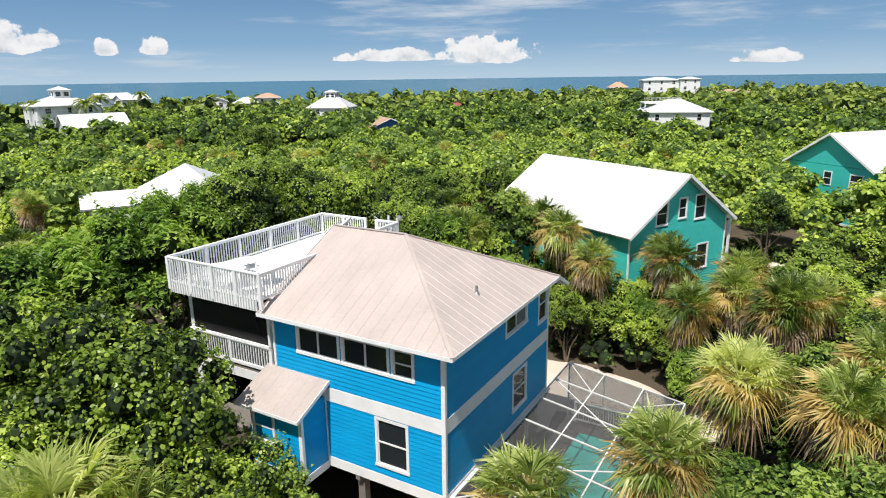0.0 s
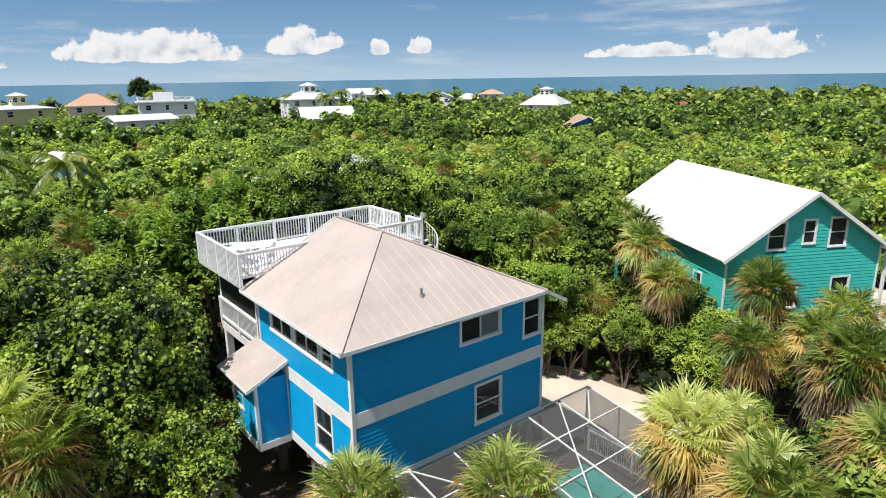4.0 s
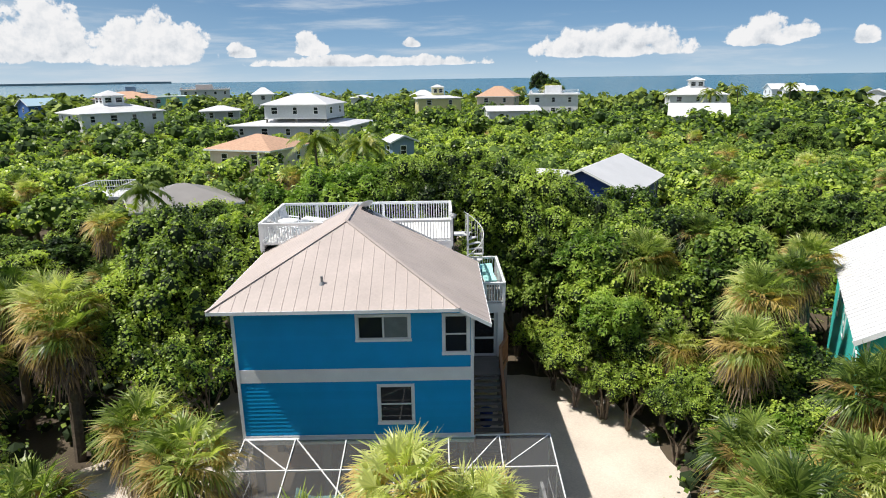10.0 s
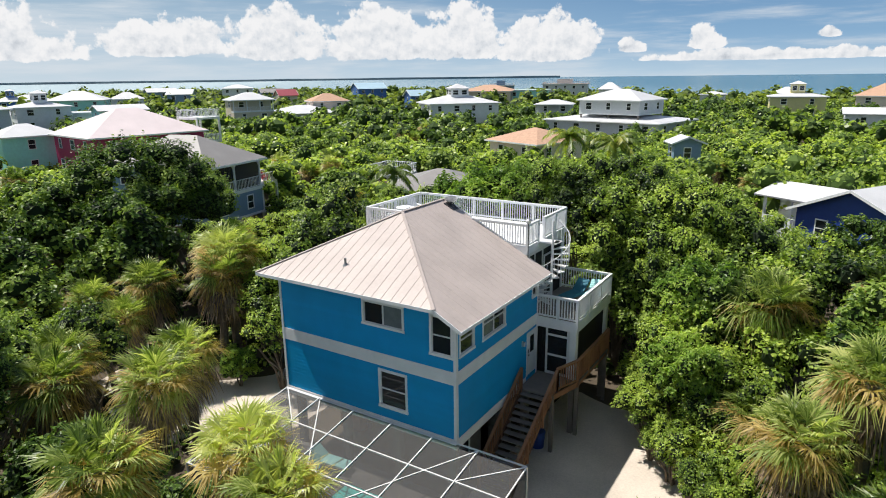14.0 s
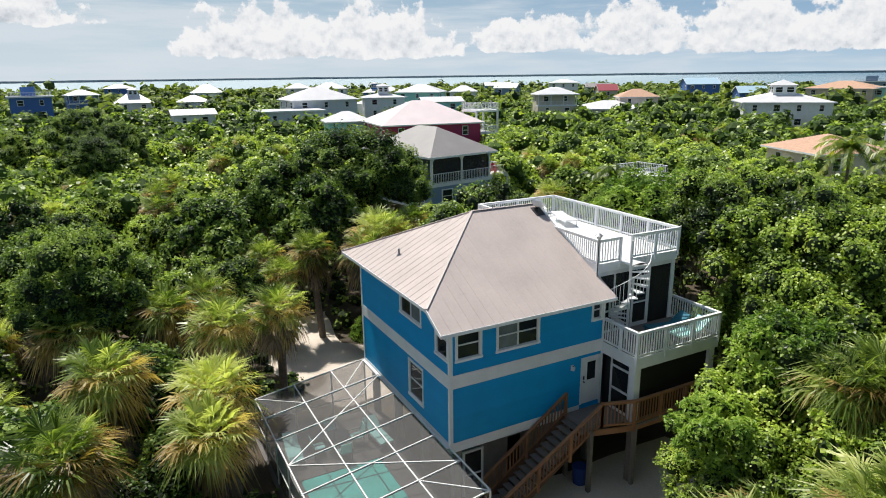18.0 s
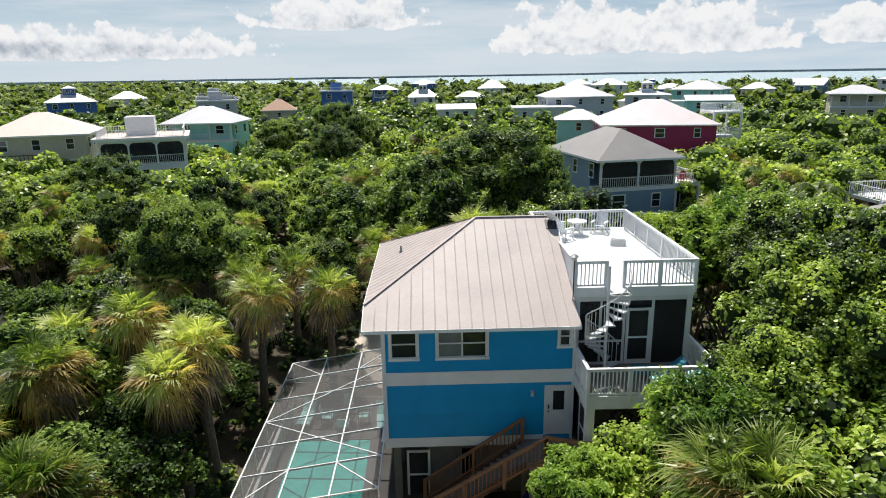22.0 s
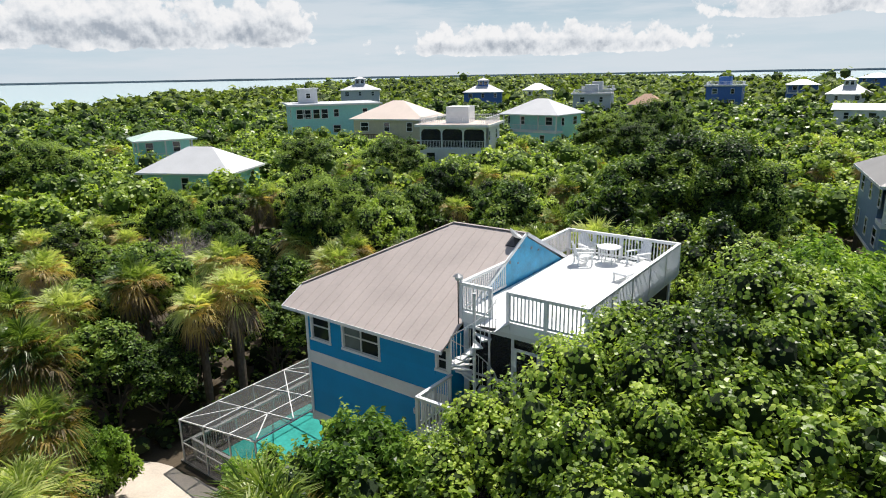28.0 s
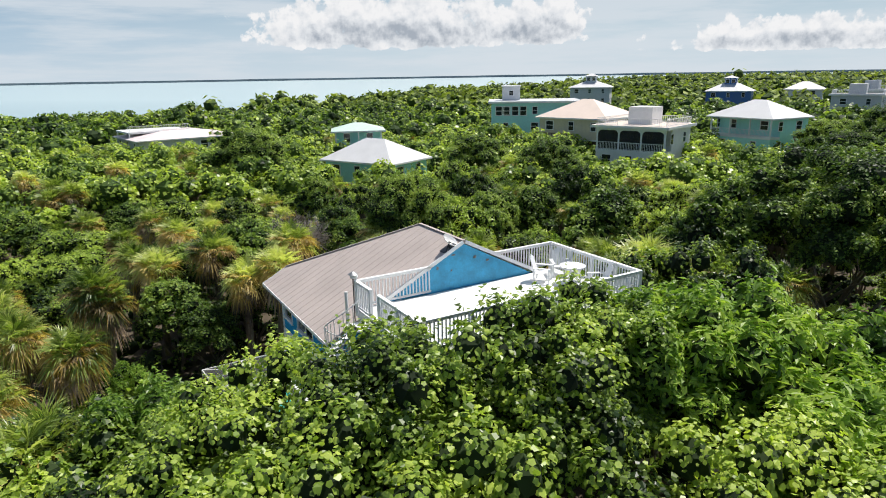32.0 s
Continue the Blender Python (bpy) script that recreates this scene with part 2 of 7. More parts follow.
def glass_pane(name, tint=(0.02, 0.025, 0.03)):
    mat = bpy.data.materials.new(name)
    mat.use_nodes = True
    bsdf = mat.node_tree.nodes["Principled BSDF"]
    bsdf.inputs["Base Color"].default_value = (*tint, 1)
    bsdf.inputs["Roughness"].default_value = 0.04
    bsdf.inputs["Specular IOR Level"].default_value = 0.5
    return mat


def screen_mesh(name, cover, colour=(0.03, 0.03, 0.03)):
    """Insect screen: a fine dark weave that lets part of the light pass."""
    mat = bpy.data.materials.new(name)
    mat.use_nodes = True
    nt = mat.node_tree
    bsdf, out = nt.nodes["Principled BSDF"], nt.nodes["Material Output"]
    bsdf.inputs["Base Color"].default_value = (*colour, 1)
    bsdf.inputs["Roughness"].default_value = 0.6
    clear = nt.nodes.new("ShaderNodeBsdfTransparent")
    mix = nt.nodes.new("ShaderNodeMixShader")
    mix.inputs[0].default_value = cover
    link_nodes(mat, clear, 0, mix, 1)
    link_nodes(mat, bsdf, 0, mix, 2)
    link_nodes(mat, mix, 0, out, "Surface")
    return mat


BLUE = surface("blue_siding", (0.003, 0.325, 0.67), 0.5, vary=0.12, scale=1.2, fine=30, bump=0.05, spec=0.28, each=0.3)
NAVY = surface("navy_siding", (0.015, 0.05, 0.25), 0.5, vary=0.15)
WHITE = surface("white_paint", (0.80, 0.81, 0.82), 0.5, vary=0.1, scale=1.5, fine=25, bump=0.05)
DECKWHITE = surface("white_deck_coating", (0.82, 0.82, 0.80), 0.55, vary=0.08, scale=0.8, fine=12, bump=0.05)
ROOF = surface("brown_grey_metal_roof", (0.455, 0.39, 0.362), 0.52, vary=0.18, scale=0.7, fine=9, bump=0.04, spec=0.38, each=0.15)
TEAL = surface("teal_siding", (0.05, 0.52, 0.475), 0.5, vary=0.12, each=0.2)
WHITEROOF = surface("white_metal_roof", (0.64, 0.64, 0.65), 0.4, vary=0.1, scale=0.5, fine=8, bump=0.04)
GREYROOF = surface("grey_metal_roof", (0.27, 0.255, 0.245), 0.45, vary=0.15, scale=0.6)
TANROOF = surface("tan_shingle_roof", (0.42, 0.29, 0.20), 0.8, vary=0.25)
PEACHROOF = surface("terracotta_roof", (0.50, 0.31, 0.21), 0.8, vary=0.25)
REDROOF = surface("red_metal_roof", (0.38, 0.08, 0.10), 0.5, vary=0.2)
SANDROOF = surface("pale_sand_metal_roof", (0.72, 0.60, 0.52), 0.5, vary=0.1, scale=0.5)
PINKROOF = surface("pinkish_white_roof", (0.72, 0.62, 0.62), 0.45, vary=0.1, scale=0.5)
BLUEROOF = surface("pale_blue_roof", (0.40, 0.56, 0.66), 0.45, vary=0.1)
GREENROOF = surface("pale_green_roof", (0.52, 0.66, 0.58), 0.5, vary=0.1)
MAGENTA = surface("magenta_siding", (0.36, 0.02, 0.10), 0.55, vary=0.12)
SLATE = surface("slate_blue_siding", (0.19, 0.29, 0.42), 0.55, vary=0.1)
CREAM = surface("cream_siding", (0.62, 0.55, 0.42), 0.6, vary=0.12)
AQUA = surface("aqua_siding", (0.40, 0.79, 0.76), 0.55, vary=0.1)
PALE = surface("pale_grey_siding", (0.62, 0.64, 0.66), 0.55, vary=0.1)
YELLOW = surface("yellow_siding", (0.68, 0.62, 0.30), 0.6, vary=0.1)
PEACH = surface("peach_stucco", (0.74, 0.64, 0.56), 0.7, vary=0.1)
ROYAL = surface("royal_blue_siding", (0.06, 0.16, 0.45), 0.5, vary=0.12)
DARKWOOD = surface("brown_stained_wood", (0.13, 0.065, 0.035), 0.65, vary=0.35, scale=2, fine=30, each=0.35)
WOOD = surface("weathered_brown_wood", (0.32, 0.155, 0.075), 0.7, vary=0.4, scale=2, fine=35, each=0.4)
GREYWOOD = surface("grey_weathered_wood", (0.20, 0.18, 0.16), 0.8, vary=0.3, each=0.3)
CONCRETE = surface("concrete_deck", (0.13, 0.12, 0.112), 0.85, vary=0.35, scale=0.8, fine=18)
SAND = surface("white_shell_sand", (0.62, 0.54, 0.46), 0.95, vary=0.28, scale=0.35, fine=14, bump=0.35)
LITTER = surface("leaf_litter", (0.16, 0.12, 0.08), 0.95, vary=0.5, scale=0.9, fine=12, bump=0.4)
# indoor dimness put into the base colour; the deck soffit uses it too
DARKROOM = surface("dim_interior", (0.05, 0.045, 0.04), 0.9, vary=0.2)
METALWHITE = surface("white_aluminium", (0.70, 0.70, 0.70), 0.35, vary=0.06, bump=0.0)
METALDARK = surface("dark_metal", (0.04, 0.04, 0.045), 0.4, vary=0.2, bump=0.0)
GREYMETAL = surface("grey_metal", (0.3, 0.31, 0.32), 0.4, vary=0.2, bump=0.0, metal=0.6)
GLASS = glass_pane("dark_window_glass")
GLASSBLIND = surface("glass_over_blind", (0.18, 0.21, 0.22), 0.15, vary=0.3, scale=2, fine=60, bump=0)
SCREEN = screen_mesh("insect_screen", 0.30, (0.10, 0.10, 0.10))
DARKSCREEN = screen_mesh("dark_insect_screen", 0.85, (0.012, 0.012, 0.014))
TURQ = surface("turquoise_lounge_fabric", (0.02, 0.16, 0.23), 0.7, vary=0.15)
REDPAINT = surface("red_painted_wood", (0.55, 0.03, 0.05), 0.5, vary=0.15)
BARK = surface("grey_brown_bark", (0.17, 0.135, 0.10), 0.9, vary=0.4, scale=6, fine=40, bump=0.6)
GRAPE = varied_leaf("sea_grape_leaf", (0.020, 0.045, 0.009), (0.205, 0.302, 0.046), (0.455, 0.546, 0.103), 0.38, 0.34, 0.34)
# for crown cores: shade between the leaves put into a near-black green
GRAPECORE = varied_leaf("inner_leaf_shade", (0.006, 0.014, 0.004), (0.012, 0.026, 0.006), (0.024, 0.044, 0.010), 0.9, 0.0)
# darker leaf copy for woodland cores, gap shade put into the colour
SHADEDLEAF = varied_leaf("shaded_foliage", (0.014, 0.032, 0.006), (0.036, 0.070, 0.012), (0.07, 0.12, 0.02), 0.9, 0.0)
FARLEAF = varied_leaf("distant_foliage", (0.050, 0.076, 0.017), (0.218, 0.289, 0.055), (0.312, 0.378, 0.078), 0.6, 0.2, 0.2)
BUSH = varied_leaf("bright_bush_leaf", (0.037, 0.088, 0.013), (0.178, 0.294, 0.046), (0.345, 0.451, 0.086), 0.4, 0.34, 0.3)
DARKTREE = varied_leaf("dark_tree_leaf", (0.010, 0.027, 0.007), (0.102, 0.179, 0.032), (0.290, 0.378, 0.081), 0.42, 0.28, 0.22)
PALMLEAF = varied_leaf("palm_frond", (0.039, 0.078, 0.015), (0.222, 0.292, 0.064), (0.530, 0.555, 0.220), 0.36, 0.4)
PALMYELLOW = varied_leaf("yellowing_palm_frond", (0.102, 0.076, 0.024), (0.392, 0.275, 0.090), (0.608, 0.475, 0.200), 0.5, 0.36)
PALMDEAD = varied_leaf("dead_palm_frond", (0.07, 0.05, 0.035), (0.20, 0.145, 0.10), (0.40, 0.30, 0.21), 0.85, 0.08)
COCO = varied_leaf("coconut_frond", (0.08, 0.13, 0.02), (0.18, 0.24, 0.035), (0.40, 0.38, 0.06), 0.4, 0.35)
TWIG = surface("bare_grey_twigs", (0.30, 0.27, 0.24), 0.9, vary=0.3)


def water_surface(name, colour, rough, wave, scale, shoal_glare=None):
    mat = surface(name, colour, rough, vary=0.25, scale=scale, fine=scale * 8, bump=0)
    nt = mat.node_tree
    bsdf = nt.nodes["Principled BSDF"]
    pos = nt.nodes.new("ShaderNodeNewGeometry")
    tex = nt.nodes.new("ShaderNodeTexNoise")
    tex.inputs["Scale"].default_value = scale * 4
    tex.inputs["Detail"].default_value = 5
    link_nodes(mat, pos, "Position", tex, "Vector")
    rise = nt.nodes.new("ShaderNodeBump")
    rise.inputs["Strength"].default_value = wave
    link_nodes(mat, tex, "Fac", rise, "Height")
    link_nodes(mat, rise, "Normal", bsdf, "Normal")
    if shoal_glare:
        # pale sandy bay shallows west and south of the island, sky glare painted in
        along = nt.nodes.new("ShaderNodeVectorMath")
        along.operation = "DOT_PRODUCT"
        along.inputs[1].default_value = (-0.77, -0.64, 0)
        link_nodes(mat, pos, "Position", along, 0)
        near = nt.nodes.new("ShaderNodeMapRange")
        near.inputs["From Min"].default_value, near.inputs["From Max"].default_value = -500, 450
        link_nodes(mat, along, "Value", near, "Value")
        was = bsdf.inputs["Base Color"].links[0].from_socket
        tint = nt.nodes.new("ShaderNodeMix")
        tint.data_type = "RGBA"
        tint.inputs[7].default_value = (*shoal_glare, 1)
        nt.links.new(near.outputs[0], tint.inputs[0])
        nt.links.new(was, tint.inputs[6])
        nt.links.new(tint.outputs[2], bsdf.inputs["Base Color"])
    return mat


SEA = water_surface("open_sea", (0.04, 0.145, 0.20), 0.24, 0.12, 0.02, (0.42, 0.53, 0.55))
POOL = water_surface("pool_water", (0.10, 0.68, 0.60), 0.06, 0.12, 0.9)

# ---- ground and water ----
def sheet(name, xs, ys, height, mat, label, category):
    bm = bmesh.new()
    grid = [[bm.verts.new((x, y, height(x, y))) for x in xs] for y in ys]
    for j in range(len(ys) - 1):
        for i in range(len(xs) - 1):
            bm.faces.new((grid[j][i], grid[j][i + 1], grid[j + 1][i + 1], grid[j + 1][i]))
    for face in bm.faces:
        face.smooth = True
    return tagged(part(name, bm, mat), label, category, kind="structure")


def shore(a):
    """How far the land reaches from the house, by the angle from east towards north, in degrees."""
    a = a % 360
    table = ((0, 420), (25, 330), (45, 290), (75, 265), (100, 300), (120, 420), (140, 480), (160, 640), (180, 900),
             (195, 1500), (205, 2600), (218, 2400), (230, 1000), (243, 330), (258, 210), (275, 190), (300, 220), (330, 320), (360, 420))
    for (a0, r0), (a1, r1) in zip(table, table[1:]):
        if a0 <= a <= a1:
            return r0 + (r1 - r0) * (a - a0) / (a1 - a0)
    return 420


bm = bmesh.new()
centre = bm.verts.new((4, 0, 0))
rings = []
STEPS = 180
for f in (0.02, 0.06, 0.12, 0.2, 0.3, 0.42, 0.56, 0.7, 0.85, 0.97, 1.0, 1.02):
    ring = []
    for i in range(STEPS):
        a = 360 * i / STEPS
        r = shore(a) * f * (1 + 0.03 * math.sin(i * 0.9) * (f > 0.5))
        x, y = 4 + r * math.cos(radians(a)), r * math.sin(radians(a))
        z = 0.12 * noise.noise((x * 0.05, y * 0.05, 0)) * (r > 30) if f < 0.99 else -0.4 if f < 1.01 else -1.4
        ring.append(bm.verts.new((x, y, z)))
    rings.append(ring)
for i in range(STEPS):
    bm.faces.new((centre, rings[0][i], rings[0][(i + 1) % STEPS]))
    for a, b in zip(rings, rings[1:]):
        bm.faces.new((a[i], b[i], b[(i + 1) % STEPS], a[(i + 1) % STEPS]))
for face in bm.faces:
    face.smooth = True
GROUNDMAT = surface("sandy_ground", (0.085, 0.065, 0.042), 0.95, vary=0.5, scale=0.3, fine=9, bump=0.4)
tagged(part("ground", bm, GROUNDMAT), "sandy island ground under dense green scrub", "ground", kind="structure")
tagged(part("water", box((-4880, -4880, -1.4), (4880, 4880, -0.9)), SEA), "calm blue sea round the island", "sea", kind="structure")
# aerial haze put into a blue-grey tree colour
FARSHORE = surface("hazed_shore_trees", (0.22, 0.27, 0.30), 0.9, vary=0.3, scale=0.01, fine=0.08)
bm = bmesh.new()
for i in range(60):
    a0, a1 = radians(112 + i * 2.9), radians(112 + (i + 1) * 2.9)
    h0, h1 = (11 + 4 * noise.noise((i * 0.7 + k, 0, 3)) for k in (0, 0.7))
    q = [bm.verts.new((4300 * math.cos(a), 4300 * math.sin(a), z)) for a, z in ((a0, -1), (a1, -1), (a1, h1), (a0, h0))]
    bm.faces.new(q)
tagged(part("far_shore", bm, FARSHORE), "low wooded shoreline across the bay, haze painted blue-grey", "far shore", kind="structure")


def patch(name, pts, z, mat, label, ragged=0.35):
    """A flat patch of ground with an uneven rim."""
    bm = bmesh.new()
    rim = []
    for k, (x, y) in enumerate(pts):
        nx, ny = pts[(k + 1) % len(pts)]
        n = max(2, int(math.hypot(nx - x, ny - y) / 0.8))
        for i in range(n):
            px, py = x + (nx - x) * i / n, y + (ny - y) * i / n
            d = Vector((noise.noise((px, py, 1)), noise.noise((px, py, 7)), 0)) * ragged
            rim.append(bm.verts.new(Vector((px, py, z)) + d))
    bmesh.ops.triangulate(bm, faces=[bm.faces.new(rim)])
    return tagged(part(name, bm, mat), label, "sandy ground", kind="structure")


patch("driveway", [(9.1, 11.6), (9.0, 0.6), (12.2, 0.5), (12.4, -1.5), (12.6, -6.5), (13.5, -7.6),
                   (15.8, -6.0), (17.3, -2.2), (17.9, 0.8), (17.6, 5.0), (16.6, 7.6), (14.0, 10.4)], 0.03, SAND, "pale shell-sand driveway beside the house")
patch("sand_yard", [(-1.0, -1.2), (-5, -3), (-9, -3.5), (-14, -1.2), (-15, 2.5), (-9, 1.5), (-6, 4.5), (-7.5, 11), (-12.5, 12.5), (-15, 16),
                    (-12, 17), (-4.5, 12), (-2.2, 8), (-0.8, 3)], 0.025, SAND, "pale sand yard between the trees")
patch("sand_lane", [(7, 41), (12, 44), (15, 62), (10, 62), (6, 50)], 0.12, SAND, "pale sand lane between palms")

# ---- the blue house ----
W, L = 8.94, 7.33
FLOOR, EAVE, PITCH = 2.75, 8.435, 0.497
house = thing("beach_house", "bright blue stilt house with white trim and a brown-grey metal roof", "house")


def wall_core(axis, at, span, zs, openings, thick, into):
    """A wall with real openings. axis: the wall runs along x or y; into: +1 or -1, where its thickness goes."""
    bm = bmesh.new()
    cuts = sorted({span[0], span[1], *[c for o in openings for c in o[:2]]})
    for a, b in zip(cuts, cuts[1:]):
        mid = (a + b) / 2
        holes = sorted((o[2], o[3]) for o in openings if o[0] < mid < o[1])
        z = zs[0]
        for lo, hi in [*holes, (zs[1], zs[1])]:
            if lo > z + 1e-4:
                d0, d1 = sorted((at, at + into * thick))
                add_box(bm, (a, d0, z) if axis == "x" else (d0, a, z), (b, d1, lo) if axis == "x" else (d1, b, lo))
            z = hi
    return bm


PLANK = bmesh.new()
for y0, z0 in ((-0.004, 1.06), (-0.026, 0.0), (0.0, 0.0), (0.0, 1.06)):
    for x in (0, 1):
        PLANK.verts.new((x, y0, z0))
PLANK.verts.ensure_lookup_table()
pv = PLANK.verts
for q in ((0, 2, 3, 1), (2, 4, 5, 3), (0, 1, 7, 6), (0, 6, 4, 2), (1, 3, 5, 7)):
    PLANK.faces.new([pv[i] for i in q])
bmesh.ops.recalc_face_normals(PLANK, faces=PLANK.faces)
SIDING = {}


def siding(wall, mat, origin, turn, width, zs, openings, step=0.165, top=None):
    """Lap siding, board by board, with gaps at the openings. top: the height that the boards may reach at a given place along the wall."""
    if mat.name not in SIDING:
        SIDING[mat.name] = as_mesh("siding_board", PLANK.copy(), mat)
    z = zs[0]
    while z < zs[1] - 0.03:
        h = min(step, zs[1] - z)
        spans = [(0.0, width)]
        if top:
            ok = [u for u in np.linspace(0, width, 200) if top(u) > z + h]
            spans = [(ok[0], ok[-1])] if ok else []
        for a, b, lo, hi in openings:
            if lo < z + h and hi > z:
                spans = [s for p, q in spans for s in ((p, min(q, a)), (max(p, b), q)) if s[1] - s[0] > 0.02]
        for a, b in spans:
            ob = part("siding_board", SIDING[mat.name], None, wall)
            ob.matrix_basis = pose(*origin, 0, 0, turn) @ Matrix.Translation((a, 0, z)) @ Matrix.Diagonal((b - a, 1, h, 1))
        z += h


def window(parent, origin, turn, x0, x1, z0, z1, halves=1, sash="hung", blind=(), deep=0.07, name="window"):
    """A framed window; x runs along the wall, y into it. halves: sashes side by side."""
    m = pose(*origin, 0, 0, turn)
    t = 0.1
    bm = bmesh.new()
    add_box(bm, (x0, -0.035, z1 - t), (x1, 0.03, z1), m)
    add_box(bm, (x0 - 0.02, -0.06, z0), (x1 + 0.02, 0.03, z0 + t), m)
    for a in (x0, x1 - t):
        add_box(bm, (a, -0.035, z0 + t), (a + t, 0.03, z1 - t), m)
    win = part(name, bm, WHITE, parent)
    a0, a1, b0, b1 = x0 + t, x1 - t, z0 + t, z1 - t
    wide = (a1 - a0) / halves
    for k in range(halves):
        u0, u1 = a0 + k * wide, a0 + (k + 1) * wide
        bm = bmesh.new()
        s = 0.035
        for lo, hi in (((u0, 0.0, b0), (u0 + s, 0.05, b1)), ((u1 - s, 0.0, b0), (u1, 0.05, b1)), ((u0, 0.0, b0), (u1, 0.05, b0 + s)), ((u0, 0.0, b1 - s), (u1, 0.05, b1))):
            add_box(bm, lo, hi, m)
        if sash == "hung":
            add_box(bm, (u0, -0.01, (b0 + b1) / 2 - 0.025), (u1, 0.05, (b0 + b1) / 2 + 0.025), m)
        part("sash", bm, METALWHITE, win)
        part("pane", box((u0 + s, 0.03, b0 + s), (u1 - s, 0.045, b1 - s), m), GLASSBLIND if k in blind else GLASS, win)
    return win


OPEN_P = [(4.56, 6.64, 6.93, 8.02), (7.80, 8.85, 6.34, 8.01), (5.27, 6.71, 3.45, 5.16)]
OPEN_S = [(0.22, 1.38, 6.33, 7.66), (2.0, 4.03, 6.33, 7.66), (6.63, 7.22, 6.70, 7.66), (6.19, 7.29, 3.02, 5.15)]
OPEN_W = [(1.10, 2.02, 6.89, 8.0), (2.08, 4.12, 6.89, 8.0), (4.18, 6.18, 6.89, 8.0), (1.41, 2.80, 3.34, 5.25)]


def shrink(o, by=0.09):
    return [(a + by, b - by, c + by, d - by) for a, b, c, d in o]


TOP = 8.12
wall_p = part("wall", wall_core("x", 0, (0, W), (FLOOR, 8.1), shrink(OPEN_P), 0.16, 1), BLUE, house)
wall_s = part("wall", wall_core("y", W, (0.16, L - 0.16), (FLOOR, 8.1), shrink(OPEN_S), 0.16, -1), BLUE, house)
wall_w = part("wall", wall_core("y", 0, (0.16, L - 0.16), (FLOOR, 8.4), shrink(OPEN_W), 0.16, 1), BLUE, house)
wall_n = part("wall", wall_core("x", L, (0, W), (FLOOR, 8.1), [(1.5, 6.5, 3.0, 5.0), (1.5, 6.5, 5.9, 7.9)], 0.16, -1), BLUE, house)
part("upper_wall", box((0, 0, 8.1), (8.25, 0.16, 8.42)), BLUE, house)
siding(wall_p, BLUE, (0, 0, 0), 0, W, (FLOOR, 8.42), OPEN_P, top=lambda u: 8.6 - max(0.0, u - 8.1) * 0.55)
siding(wall_s, BLUE, (W, 0, 0), 90, L, (FLOOR, 8.1), OPEN_S)
siding(wall_w, BLUE, (0, L, 0), -90, L, (FLOOR, 8.42), [(L - b, L - a, c, d) for a, b, c, d in OPEN_W])
# gable over the roof deck
HIPX, HIPY, RIDGE = 3.87, 3.89, 10.714
bm = bmesh.new()
tri = [Vector((x, L, z)) for x, z in ((HIPX - 3.6, 8.72), (HIPX + 3.6, 8.72), (HIPX, RIDGE - 0.12))]
va = [bm.verts.new(p) for p in tri]
vb = [bm.verts.new(p - Vector((0, 0.14, 0))) for p in tri]
bm.faces.new(va[::-1]), bm.faces.new(vb)
for i in range(3):
    bm.faces.new((va[i], va[(i + 1) % 3], vb[(i + 1) % 3], vb[i]))
GABLEBLUE = surface("faded_blue_panel", (0.03, 0.33, 0.58), 0.5, vary=0.3, scale=2.5, fine=14, bump=0.1)
part("gable", bm, GABLEBLUE, house, "faded blue gable panel with torn patches")
for x, z, w, h in ((4.25, 10.2, 0.16, 0.05), (3.3, 9.95, 0.12, 0.1), (5.0, 9.75, 0.08, 0.12), (2.7, 9.75, 0.12, 0.07), (4.4, 9.6, 0.06, 0.06)):
    part("torn_patch", box((x, L, z), (x + w, L + 0.02, z + h)), GREYWOOD, house)
for s in (-1, 1):
    a, b = Vector((HIPX + s * 0.05, L + 0.06, RIDGE - 0.03)), Vector((HIPX + s * 3.75, L + 0.06, RIDGE - 0.03 - 3.75 * PITCH))
    part("rake_board", bar(a, b, 0.05, 0.14), WHITE, house)
# white bands, corner boards and bottom trim
for name, z0, z1, out in (("band", 5.30, 5.84, 0.04), ("bottom_trim", 2.62, 3.02, 0.035)):
    part(name, box((-out, -out, z0), (W + out, -0.019, z1)), WHITE, house)
    part(name, box((W + 0.019, -0.019, z0), (W + out, L if z0 > 4 else 6.19, z1)), WHITE, house)
    part(name, box((-out, -0.019, z0), (-0.019, 5.0 if z0 < 4 else L, z1)), WHITE, house)
for x0, x1, y0, y1, hi in ((-0.05, 0.07, -0.05, -0.0185, 8.4), (-0.05, -0.0185, -0.018, 0.10, 8.4), (W - 0.07, W + 0.05, -0.05, -0.0185, 8.08),
                           (W + 0.0185, W + 0.05, -0.018, 0.1, 8.05), (W + 0.0185, W + 0.05, L - 0.1, L, 8.1), (-0.05, -0.0185, L - 0.1, L, 8.4)):
    part("corner_board", box((x0, y0, 2.6), (x1, y1, hi)), WHITE, house)
# windows
window(house, (0, 0, 0), 0, *OPEN_P[0], halves=2, sash="slide", blind=(1,))
window(house, (0, 0, 0), 0, *OPEN_P[1])
window(house, (0, 0, 0), 0, *OPEN_P[2])
for o, n in zip(OPEN_S[:3], (1, 2, 1)):
    window(house, (W, 0, 0), 90, *o, halves=n, blind=(0,) if n == 2 else ())
for o, n, s in zip(OPEN_W, (1, 2, 2, 1), ("hung", "slide", "slide", "hung")):
    window(house, (0, L, 0), -90, L - o[1], L - o[0], o[2], o[3], halves=n, sash=s)
